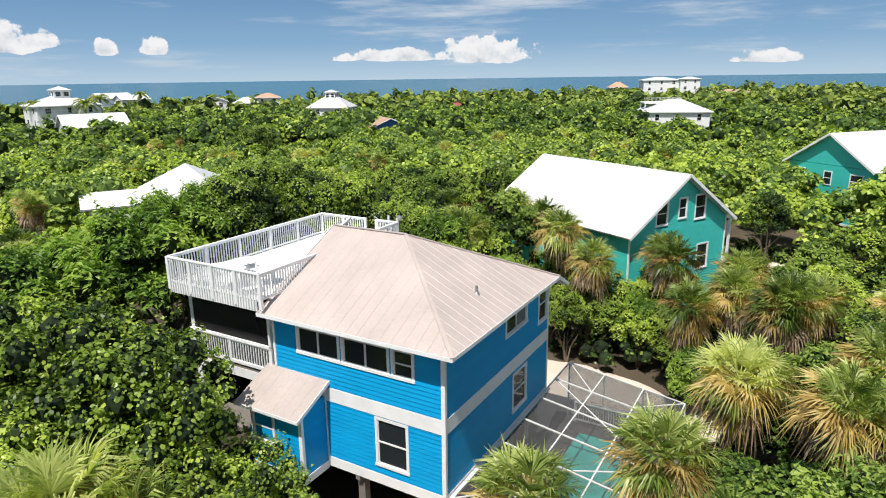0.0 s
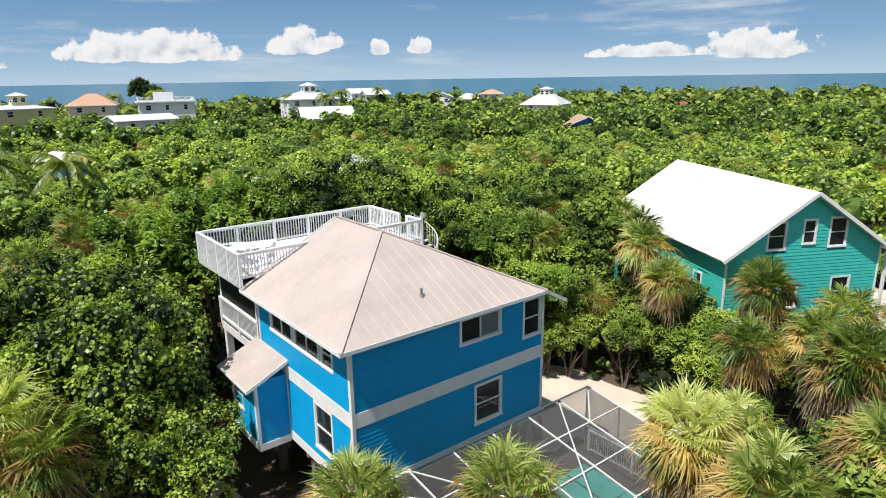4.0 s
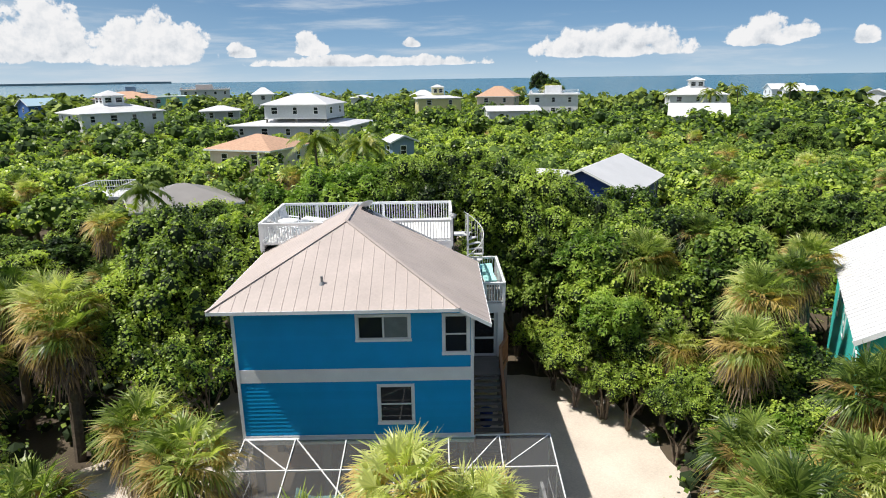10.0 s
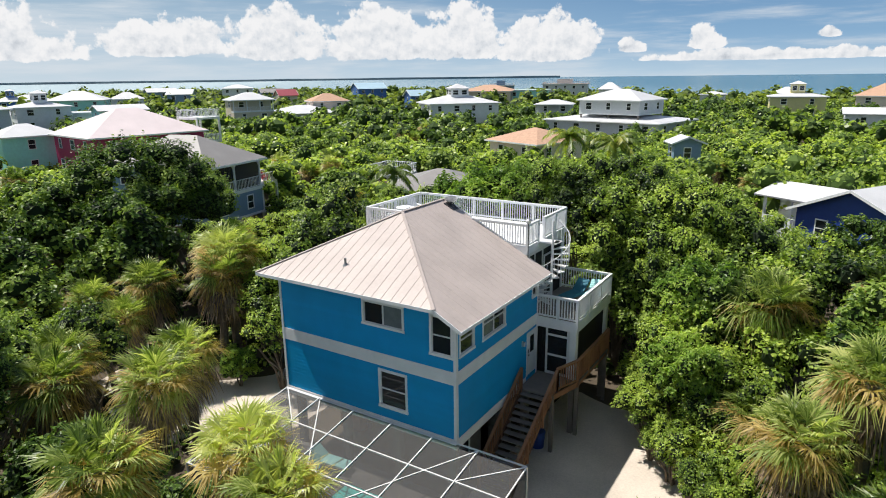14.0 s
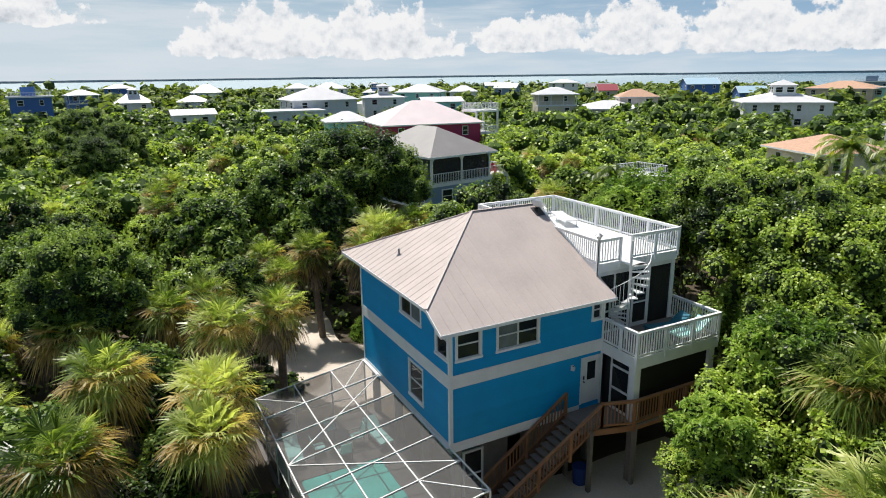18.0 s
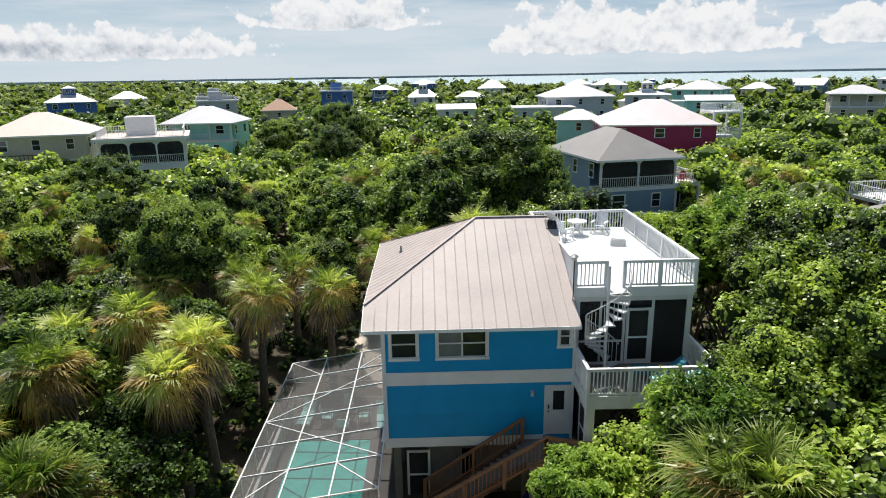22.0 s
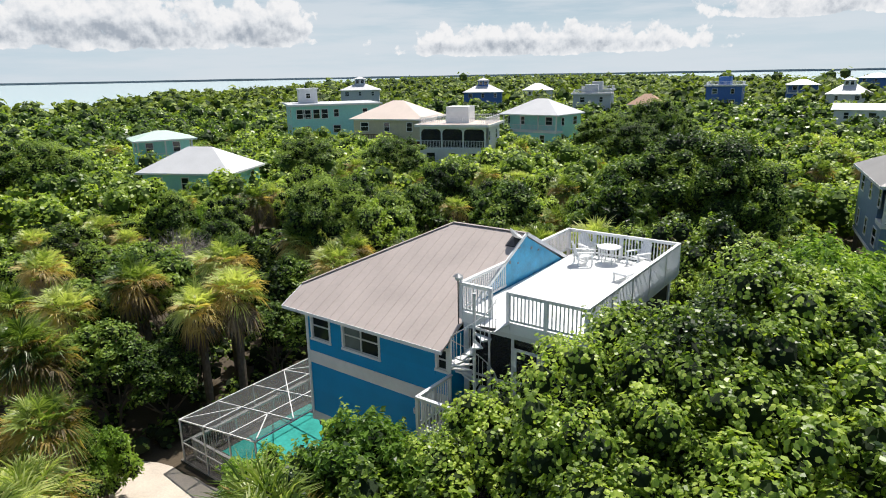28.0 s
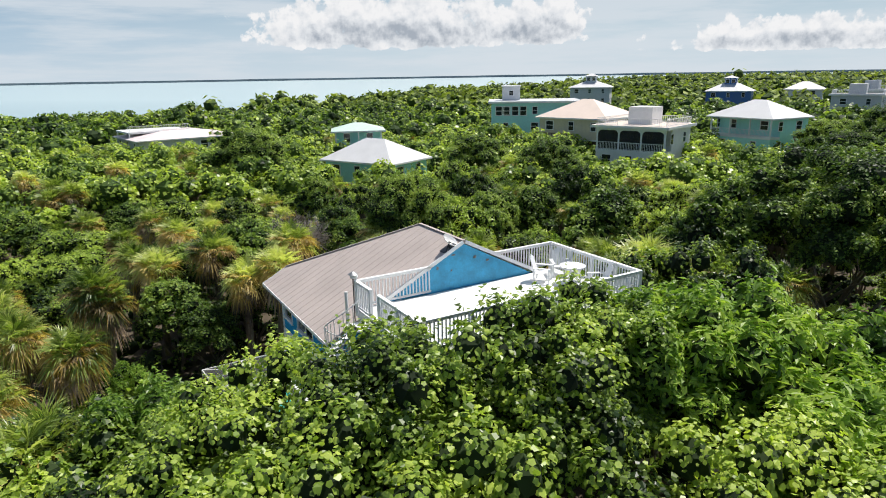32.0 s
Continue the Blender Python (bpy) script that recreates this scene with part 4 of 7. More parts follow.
# ---- pool and its screened cage ----
CX0, CX1, CY0, CZ1, CZ0 = 0.05, 11.95, -5.53, 2.95, 2.13
patio = part("patio", box((0.0, -5.7, -0.1), (12.05, 0.3, 0.08)), CONCRETE)
tagged(patio, "grey concrete pool patio below the house", "patio", kind="structure")
pool = thing("swimming_pool", "turquoise swimming pool in a concrete patio", "swimming pool")
part("water", box((4.3, -4.7, 0.03), (10.6, -1.15, 0.1)), POOL, pool)
bm = box((4.05, -4.95, 0.06), (4.3, -0.9, 0.13))
for lo, hi in (((10.6, -4.95, 0.06), (10.85, -0.9, 0.13)), ((4.3, -4.95, 0.06), (10.6, -4.7, 0.13)), ((4.3, -1.15, 0.06), (10.6, -0.9, 0.13))):
    add_box(bm, lo, hi)
part("coping", bm, CONCRETE, pool)
cage = thing("pool_cage", "white aluminium pool cage with insect screen against the house", "pool cage")


def cz(y):
    return CZ1 + (CZ0 - CZ1) * y / CY0


raft = [CX0 + (CX1 - CX0) * i / 6 for i in range(7)]
for i, x in enumerate(raft):
    part("rafter", bar((x, -0.12, cz(0)), (x, CY0, CZ0), 0.045, 0.075 if i not in (0, 6) else 0.05), METALWHITE, cage)
    part("upright", box((x - 0.03, CY0 - 0.04, 0.08), (x + 0.03, CY0 + 0.04, CZ0)), METALWHITE, cage)
for y in (CY0, CY0 * 2 / 3, CY0 / 3):
    part("purlin", bar((CX0, y, cz(y)), (CX1, y, cz(y)), 0.055, 0.055), METALWHITE, cage)
part("gutter", box((CX0, -0.2, CZ1 - 0.1), (W + 0.1, -0.06, CZ1 - 0.01)), METALWHITE, cage)
part("purlin", bar((W + 0.1, -0.1, CZ1), (CX1, -0.1, CZ1), 0.055, 0.055), METALWHITE, cage)


def brace(x0, y0, x1, y1):
    part("brace", bar((x0, y0, cz(y0) + 0.01), (x1, y1, cz(y1) + 0.01), 0.045, 0.04), METALWHITE, cage)


Y1, Y2 = CY0 / 3, CY0 * 2 / 3
brace(raft[0], -0.1, raft[1], Y1), brace(raft[0], CY0, raft[1], Y2)
brace(raft[1], -0.1, raft[3], CY0), brace(raft[3], CY0, raft[5], -0.1)
brace(raft[6], -0.1, raft[5], Y1), brace(raft[6], CY0, raft[5], Y2)
for z in (1.0,):
    part("side_rail", bar((CX0, CY0, z), (CX1, CY0, z), 0.045, 0.045), METALWHITE, cage)
    part("side_rail", bar((CX1, CY0, z), (CX1, -0.1, z), 0.045, 0.045), METALWHITE, cage)
    part("side_rail", bar((CX0, CY0, z), (CX0, -0.1, z), 0.045, 0.045), METALWHITE, cage)
for x in (CX0, CX1):
    for y in (-0.1, Y1, Y2):
        part("upright", box((x - 0.03, y - 0.03, 0.08), (x + 0.03, y + 0.03, cz(y))), METALWHITE if y < -1 else METALWHITE, cage)
for k in range(6):
    part("screen", solid([[(raft[k], CY0, CZ0), (raft[k + 1], CY0, CZ0), (raft[k + 1], -0.1, cz(-0.1)), (raft[k], -0.1, cz(-0.1))]], 0.004), SCREEN, cage)
    part("screen", box((raft[k], CY0, 0.1), (raft[k + 1], CY0 + 0.004, CZ0)), SCREEN, cage)
for x in (CX0, CX1):
    part("screen", solid([[(x, -0.1, 0.1), (x, CY0, 0.1), (x, CY0, CZ0), (x, -0.1, CZ1)]], 0.004), SCREEN, cage)
fence = thing("pool_fence", "white picket safety fence inside the pool cage", "fence")
railing(fence, (11.6, -5.2), (11.6, -0.6), 0.08, 1.1, METALWHITE, gap=0.12, thick=0.025, posts=(0, 0.5, 1), label="white picket panel")
railing(fence, (2.6, -5.25), (11.6, -5.25), 0.08, 1.1, METALWHITE, gap=0.12, thick=0.025, posts=(0, 0.25, 0.5, 0.75), label="white picket panel")


# ---- loose furniture ----
def lounger(at, turn, frame_mat, pad_mat, label, back=40, z=None):
    t = thing("sun_lounger", label, "sun lounger", at, turn, "sun loungers")
    part("seat", box((-0.32, -0.75, 0.30), (0.32, 0.55, 0.38)), pad_mat, t)
    part("backrest", box((-0.32, 0, 0), (0.32, 0.75, 0.07), pose(0, 0.55, 0.32, back)), pad_mat, t)
    for x in (-0.33, 0.33):
        part("side_rail", bar((x, -0.78, 0.3), (x, 0.6, 0.3), 0.05), frame_mat, t)
        for y in (-0.65, 0.5):
            part("leg", box((x - 0.025, y - 0.025, 0), (x + 0.025, y + 0.025, 0.3)), frame_mat, t)
    return t


lounger((1.75, 10.9, DZ), 75, WHITE, WHITE, "white sun lounger flat on the roof deck", 4)
lounger((9.55, 10.15, PZ), -12, TURQ, TURQ, "turquoise sun lounger with raised back on the porch", 42)
lounger((10.4, 10.6, PZ), 4, METALWHITE, AQUA, "pale aqua sun lounger on the porch", 30)


def slat_chair(at, turn, mat, label, group):
    t = thing("slat_chair", label, "chair", at, turn, group)
    for i in range(5):
        part("seat_slat", box((-0.27 + i * 0.11, -0.28, 0.36), (-0.18 + i * 0.11, 0.26, 0.39), pose(0, 0, 0, -8)), mat, t)
        part("back_slat", box((-0.27 + i * 0.11, 0, 0), (-0.18 + i * 0.11, 0.03, 0.75 - 0.05 * abs(i - 2)), pose(0, 0.24, 0.35, -20)), mat, t)
    for s in (-0.33, 0.33):
        part("armrest", box((s - 0.06, -0.34, 0.58), (s + 0.06, 0.36, 0.61)), mat, t)
        for y in (-0.28, 0.3):
            part("leg", box((s - 0.03, y - 0.03, 0), (s + 0.03, y + 0.03, 0.58)), mat, t)
    return t


c = slat_chair((0.9, 8.5, DZ), -140, WHITE, "white slatted armchair on the roof deck", "roof deck chairs")
for at, turn in (((-0.15, 8.3, DZ), 150), ((-0.1, 10.5, DZ), 60)):
    copy_thing(c, pose(*at, 0, 0, turn))
table = thing("round_table", "round white table on the roof deck", "table", (0.1, 9.3, DZ))
part("tabletop", rod((0, 0, 0.68), (0, 0, 0.72), 0.5, n=24), WHITE, table)
for a in range(4):
    x, y = 0.33 * math.cos(a * 1.571 + 0.8), 0.33 * math.sin(a * 1.571 + 0.8)
    part("leg", rod((x, y, 0), (x * 0.8, y * 0.8, 0.68), 0.025), WHITE, table)
bin_ = thing("storage_bin", "dark blue plastic bin below the wooden stair", "bin", (9.9, 5.6, 0.03))
part("body", rod((0, 0, 0), (0, 0, 0.75), 0.28, 0.33, 14), NAVY, bin_)
part("lid", rod((0, 0, 0.75), (0, 0, 0.8), 0.35, 0.33, 14), NAVY, bin_)


# ---- furniture under the house and the pool cage ----
cabinet = thing("wooden_cabinet", "low brown wooden cabinet on the patio below the house", "cabinet", (1.7, 2.4, 0.08))
part("body", box((-0.6, -0.25, 0.05), (0.6, 0.25, 0.75)), WOOD, cabinet)
part("top", box((-0.64, -0.28, 0.75), (0.64, 0.28, 0.79)), WOOD, cabinet)
for x in (-0.3, 0.3):
    leaf = part("door", box((x - 0.28, -0.272, 0.1), (x + 0.28, -0.252, 0.7)), WOOD, cabinet)
    part("knob", rod((x - math.copysign(0.22, x), -0.272, 0.42), (x - math.copysign(0.22, x), -0.3, 0.42), 0.018), METALDARK, leaf)
patio_table = thing("patio_table", "round glass-topped patio table under the pool cage", "table", (2.7, -2.5, 0.08))
part("tabletop", rod((0, 0, 0.68), (0, 0, 0.71), 0.55, n=24), GLASS, patio_table)
part("rim", rod((0, 0, 0.66), (0, 0, 0.68), 0.57, n=24), GREYMETAL, patio_table)
for a in range(4):
    x, y = 0.4 * math.cos(a * 1.571 + 0.8), 0.4 * math.sin(a * 1.571 + 0.8)
    part("leg", rod((x, y, 0), (x * 0.8, y * 0.8, 0.66), 0.025), GREYMETAL, patio_table)


def sling_chair(at, turn):
    t = thing("patio_chair", "grey metal patio chair with aqua sling seat", "chair", at, turn, "patio chairs")
    part("seat", box((-0.25, -0.25, 0.40), (0.25, 0.25, 0.43)), AQUA, t)
    part("backrest", box((-0.25, 0, 0), (0.25, 0.03, 0.55), pose(0, 0.25, 0.42, -12)), AQUA, t)
    for x in (-0.27, 0.27):
        part("armrest", bar((x, -0.25, 0.62), (x, 0.3, 0.64), 0.04), GREYMETAL, t)
        for y in (-0.24, 0.26):
            part("leg", rod((x, y, 0), (x, y, 0.63), 0.016), GREYMETAL, t)
    return t


first = sling_chair((2.7, -3.4, 0.08), 180)
for x, y, turn in ((3.6, -2.5, -90), (1.8, -2.5, 90), (2.7, -1.6, 0)):
    copy_thing(first, pose(x, y, 0.08, 0, 0, turn))
lounger((3.1, -0.6, 0.08), 95, GREYMETAL, AQUA, "aqua sling lounger beside the pool", 40)
lounger((2.6, -4.5, 0.08), 85, GREYMETAL, AQUA, "aqua sling lounger beside the pool", 30)
lantern = thing("deck_lantern", "small round lantern on a dark pole at the roof deck corner", "lantern", (8.43, 7.28, 8.3))
part("pole", rod((0, 0, 0), (0, 0, 1.75), 0.022), METALDARK, lantern)
part("cap", rod((0, 0, 1.86), (0, 0, 1.95), 0.18, 0.05, 14), GREYMETAL, lantern)
part("globe", rod((0, 0, 1.72), (0, 0, 1.86), 0.09, 0.12, 12), METALWHITE, lantern)

# ---- neighbouring houses ----
FRAME_MESH = as_mesh("window", add_box(add_box(add_box(add_box(box((-0.5, -0.06, 0.93), (0.5, 0.02, 1.0)), (-0.5, -0.06, 0), (0.5, 0.02, 0.07)), (-0.5, -0.06, 0.07), (-0.41, 0.02, 0.93)),
                                       (0.41, -0.06, 0.07), (0.5, 0.02, 0.93)), (-0.41, -0.045, 0.48), (0.41, 0.01, 0.53)), WHITE)
PANE_MESH = as_mesh("pane", box((-0.41, -0.03, 0.07), (0.41, 0.0, 0.93)), GLASS)
PANEL_MESH = as_mesh("screen_panel", box((0, -0.01, 0), (1, 0.01, 1)), DARKSCREEN)
POST_MESH = as_mesh("post", box((-0.5, -0.5, 0), (0.5, 0.5, 1)), WHITE)
STILT_MESH = as_mesh("stilt", box((-0.5, -0.5, 0), (0.5, 0.5, 1)), GREYWOOD)
RAILBAR = as_mesh("rail", box((0, -0.05, -0.03), (1, 0.05, 0.03)), WHITE)
HOUSES = []


def pose_part(name, mesh, parent, m, scale):
    ob = part(name, mesh, None, parent)
    ob.matrix_basis = m @ Matrix.Diagonal((*scale, 1))
    return ob


def simple_window(parent, m, wide, high):
    win = pose_part("window", FRAME_MESH, parent, m, (wide, 1, high))
    part("pane", PANE_MESH, None, win)
    return win


def simple_rail(parent, a, b, z, tall=1.0, gap=0.28):
    """A plain white railing between two plan points of a house's own frame."""
    a, b = Vector((*a, z)), Vector((*b, z))
    d = b - a
    turn = math.degrees(math.atan2(d.y, d.x))
    rail = pose_part("railing", RAILBAR, parent, pose(a.x, a.y, z + tall, 0, 0, turn), (d.length, 1, 1))
    bm = bmesh.new()
    n = max(2, int(d.length / gap))
    for i in range(n + 1):
        x = d.length * i / n
        add_box(bm, (x - 0.02, -0.02, 0.06), (x + 0.02, 0.02, tall))
    add_box(bm, (0, -0.03, 0.06), (d.length, 0.03, 0.12))
    ob = tagged(part("baluster_panel", bm, WHITE, rail), kind="stuff")
    ob.matrix_basis = Matrix.Diagonal((1 / d.length, 1, 1, 1)) @ Matrix.Translation((0, 0, -tall))
    return rail


def roof_shape(kind, w, d, z, rise, over=0.55):
    """The planes of a roof over a plan w by d, eaves at z."""
    x, y = w / 2 + over, d / 2 + over
    t = z + rise
    if kind == "gable":
        return [[(-x, y, z), (-x, -y, z), (0, -y, t), (0, y, t)], [(x, -y, z), (x, y, z), (0, y, t), (0, -y, t)]]
    if kind == "gable_x":
        return [[(-x, -y, z), (x, -y, z), (x, 0, t), (-x, 0, t)], [(x, y, z), (-x, y, z), (-x, 0, t), (x, 0, t)]]
    if kind == "hip":
        r = max(0.0, x - y)
        s = max(0.0, y - x)
        if r > 0:
            return [[(-x, -y, z), (x, -y, z), (r, 0, t), (-r, 0, t)], [(x, y, z), (-x, y, z), (-r, 0, t), (r, 0, t)], [(-x, y, z), (-x, -y, z), (-r, 0, t)], [(x, -y, z), (x, y, z), (r, 0, t)]]
        return [[(-x, -y, z), (x, -y, z), (0, -s, t)], [(x, y, z), (-x, y, z), (0, s, t)], [(-x, y, z), (-x, -y, z), (0, -s, t), (0, s, t)], [(x, -y, z), (x, y, z), (0, s, t), (0, -s, t)]]
    return [[(-x, -y, t), (x, -y, t), (x, y, t), (-x, y, t)]]


def gable_body(bm, kind, w, d, z, rise):
    """The wall under a gable roof."""
    x, y, t = w / 2, d / 2, z + rise
    if kind == "gable":
        pts = [(-x, -y, z), (x, -y, z), (0, -y, t), (-x, y, z), (x, y, z), (0, y, t)]
    elif kind == "gable_x":
        pts = [(-x, -y, z), (-x, y, z), (-x, 0, t), (x, -y, z), (x, y, z), (x, 0, t)]
    else:
        return
    v = [bm.verts.new(p) for p in pts]
    for q in ((0, 1, 2), (5, 4, 3), (0, 3, 4, 1), (1, 4, 5, 2), (2, 5, 3, 0)):
        bm.faces.new([v[i] for i in q])
    bmesh.ops.recalc_face_normals(bm, faces=bm.faces)


def cottage(label, at, turn, w, d, eave, kind, rise, wall_mat, roof_mat, storeys=2, extra="", base=None, win=True, group="island houses"):
    """A house of the island: body, roof, windows, stilts and what it has besides. Its front faces its own -y."""
    h = thing("beach_house", label, "house", (at[0], at[1], 0), turn, group)
    HOUSES.append((at[0], at[1], max(w, d) * 0.62))
    low = base if base is not None else max(0.3, eave - 2.9 * storeys) if eave - 2.9 * storeys < 1.2 else eave - 2.9 * storeys
    porch_deep = 2.2 if ("porch" in extra or "arches" in extra) else 0.0
    far = math.hypot(at[0], at[1]) > 75
    if far and base is None:
        low = 0.1
    top = eave + (0.1 if kind != "flat" else 0.0)
    split = top - 2.9 if porch_deep else top
    bm = box((-w / 2, -d / 2, low), (w / 2, d / 2, split))
    if porch_deep:
        part("upper_wall", box((-w / 2, -d / 2 + porch_deep, split), (w / 2, d / 2, top)), wall_mat, h)
    part("wall", bm, wall_mat, h)
    if kind.startswith("gable"):
        half = (w if kind == "gable" else d) / 2
        at_wall = eave + rise * 0.55 / (half + 0.55) - 0.2
        bm = bmesh.new()
        gable_body(bm, kind, w, d, at_wall, eave + rise - 0.2 - at_wall)
        part("gable", bm, wall_mat, h)
    roof_ob = part("roof", solid(roof_shape(kind, w, d, eave, rise), 0.14), roof_mat, h)
    if kind == "flat":
        part("parapet", add_box(add_box(box((-w / 2 - 0.55, -d / 2 - 0.6, eave), (w / 2 + 0.55, -d / 2 - 0.5, eave + rise + 0.05)), (-w / 2 - 0.6, -d / 2 - 0.5, eave), (-w / 2 - 0.5, d / 2 + 0.6, eave + rise + 0.05)),
                                (w / 2 + 0.5, -d / 2 - 0.5, eave), (w / 2 + 0.6, d / 2 + 0.6, eave + rise + 0.05)), WHITE, roof_ob)
    elif kind == "hip":
        x, y = w / 2 + 0.55, d / 2 + 0.55
        for a, b in (((-x, -y), (x, -y)), ((-x, -y), (-x, y)), ((x, -y), (x, y))):
            part("fascia", bar((*a, eave - 0.1), (*b, eave - 0.1), 0.04, 0.2), WHITE, roof_ob)
    else:
        for q in roof_shape(kind, w, d, eave, rise):
            ends = ((q[1], q[2]), (q[0], q[3])) if kind == "gable" else ((q[0], q[3]), (q[1], q[2]))
            for a, b in ends:
                part("rake_board", bar(Vector(a) - Vector((0, 0, 0.08)), Vector(b) - Vector((0, 0, 0.08)), 0.05, 0.2), WHITE, roof_ob)
    if low > 0.6:
        for x in (-w / 2 + 0.3, 0, w / 2 - 0.3):
            for y in (-d / 2 + 0.3, d / 2 - 0.3):
                pose_part("stilt", STILT_MESH, h, pose(x, y, 0), (0.3, 0.3, low))
        if "dark" in extra:
            part("lower_wall", box((-w / 2 + 0.7, -d / 2 + 0.7, 0.1), (w / 2 - 0.7, d / 2 - 0.7, low)), DARKWOOD, h)
            part("balcony", box((-w / 2, -d / 2 - 1.5, low - 0.25), (w * 0.1, -d / 2 - 0.05, low - 0.06)), DARKWOOD, h)
            for u in np.linspace(-w / 2 + 0.05, w * 0.1 - 0.05, 16):
                part("baluster", box((u - 0.04, -d / 2 - 1.48, low - 0.06), (u + 0.04, -d / 2 - 1.42, low + 0.95)), DARKWOOD, h)
            part("rail", box((-w / 2, -d / 2 - 1.5, low + 0.95), (w * 0.1, -d / 2 - 1.4, low + 1.05)), DARKWOOD, h)
        part("base_trim", box((-w / 2 - 0.04, -d / 2 - 0.04, low - 0.05), (w / 2 + 0.04, d / 2 + 0.04, low + 0.18)), WHITE, h)
    floors = max(1, round((top - low) / 2.9))
    for s in range(max(0, floors - 2), floors if win else 0):
        z = max(low + 0.3, top - 2.05 - (floors - 1 - s) * 2.9)
        upper = porch_deep and s == floors - 1
        for side in (0, 1, 3):
            span = w if side % 2 == 0 else d
            n = max(1, int(span / (4.2 if far else 3.1)))
            for i in range(n):
                u = -span / 2 + span * (i + 0.5) / n
                wide = 1.0 if (i + s) % 3 else 1.5
                if side == 0:
                    m = pose(u, -d / 2 + (porch_deep if upper else 0), z)
                elif side == 1:
                    m = pose(w / 2, u, z, 0, 0, 90)
                elif side == 2:
                    m = pose(u, d / 2, z, 0, 0, 180)
                else:
                    m = pose(-w / 2, u, z, 0, 0, -90)
                simple_window(h, m, wide, 1.45)
    if porch_deep:
        n = max(2, round(w / 3.2))
        for i in range(n + 1):
            x = -w / 2 + 0.1 + (w - 0.2) * i / n
            pose_part("porch_post", POST_MESH, h, pose(x, -d / 2 + 0.1, split), (0.2, 0.2, 2.9))
            if "arches" in extra and i < n:
                x1 = -w / 2 + 0.1 + (w - 0.2) * (i + 1) / n
                pose_part("screen_panel", PANEL_MESH, h, pose(x, -d / 2 + 0.12, split), (x1 - x, 1, 2.9))
                for xa, sgn in ((x + 0.1, 1), (x1 - 0.1, -1)):
                    pts = [(xa, -d / 2 + 0.16, top), (xa, -d / 2 + 0.16, top - 0.85)]
                    pts += [(xa + sgn * 0.75 * (1 - math.cos(a)), -d / 2 + 0.16, top - 0.25 - 0.6 * (1 - math.sin(a))) for a in (0.4, 0.8, 1.2, 1.57)] + [(xa + sgn * 0.75, -d / 2 + 0.16, top)]
                    part("bracket", solid([pts if sgn < 0 else pts[::-1]], 0.12), WHITE, h)
        part("porch_beam", box((-w / 2, -d / 2 + 0.02, top - 0.3), (w / 2, -d / 2 + 0.2, top)), WHITE, h)
        part("porch_floor", box((-w / 2 - 0.05, -d / 2 - 0.06, split - 0.3), (w / 2 + 0.05, -d / 2 + porch_deep, split + 0.02)), WHITE, h)
        simple_rail(h, (-w / 2, -d / 2 + 0.05), (w / 2, -d / 2 + 0.05), split, 1.0, 0.22)
    if "cupola" in extra:
        cw = w * 0.26
        z0 = eave + rise * 0.55
        cup = part("cupola", box((-cw / 2, -cw / 2, z0), (cw / 2, cw / 2, z0 + 2.4)), wall_mat, h)
        part("cupola_roof", solid([[(p[0], p[1], p[2]) for p in q] for q in roof_shape("hip", cw, cw, z0 + 2.4, cw * 0.25, 0.4)], 0.1), roof_mat, cup)
        for k in range(4):
            for u in (-cw / 4, cw / 4):
                simple_window(cup, pose(0, 0, z0 + 0.8, 0, 0, 90 * k) @ Matrix.Translation((u, -cw / 2, 0)), cw * 0.36, 1.2)
    if "terrace" in extra:
        z = eave + (rise if kind == "flat" else rise * 0.2)
        q = ((-w / 2, -d / 2), (w / 2, -d / 2), (w / 2, d / 2), (-w / 2, d / 2))
        for a, b in zip(q, q[1:] + q[:1]):
            if kind == "flat":
                simple_rail(h, a, b, z, 0.95, 0.3)
        if kind == "flat":
            part("roof_hut", box((-w * 0.2, -d * 0.1, z), (w * 0.15, d * 0.3, z + 2.3)), wall_mat, h)
        else:
            up = part("upper_terrace", box((-w / 2, -d * 0.1, eave + rise * 0.6), (w * 0.1, d / 2, eave + rise * 0.6 + 0.3)), WHITE, h)
            for x in (-w / 2 + 0.2, w * 0.1 - 0.2):
                for y in (-d * 0.1 + 0.2, d / 2 - 0.2):
                    pose_part("post", POST_MESH, h, pose(x, y, eave - 0.5), (0.2, 0.2, rise * 0.6 + 0.6))
            simple_rail(h, (-w / 2, -d * 0.1), (w * 0.1, -d * 0.1), eave + rise * 0.6 + 0.3, 1.0)
    if "tower" in extra:
        tw = part("tower", box((-w / 2 + 2.0, -1.2, eave), (-w / 2 + 5.4, 2.2, eave + 2.9)), PALE, h)
        part("tower_cap", box((-w / 2 + 1.8, -1.4, eave + 2.9), (-w / 2 + 5.6, 2.4, eave + 3.1)), WHITE, tw)
        simple_window(tw, pose(-w / 2 + 3.7, -1.2, eave + 1.2), 0.9, 1.0)
        for i in range(4):
            simple_window(h, pose(-w / 2 + 1.4 + i * 1.5, -d / 2 - 0.03, eave - 2.3), 1.3, 1.8)
    if "skirt" in extra:
        sk = w * 0.26 + 2.0
        part("lower_roof", solid(roof_shape("hip", w + sk, d + sk * 0.8, eave - 3.9, 1.0, 0.5), 0.14), roof_mat, h)
        part("lower_wall", box((-w / 2 - sk / 2, -d / 2 - sk * 0.4, 0.3), (w / 2 + sk / 2, d / 2 + sk * 0.4, eave - 3.7)), wall_mat, h)
    return h


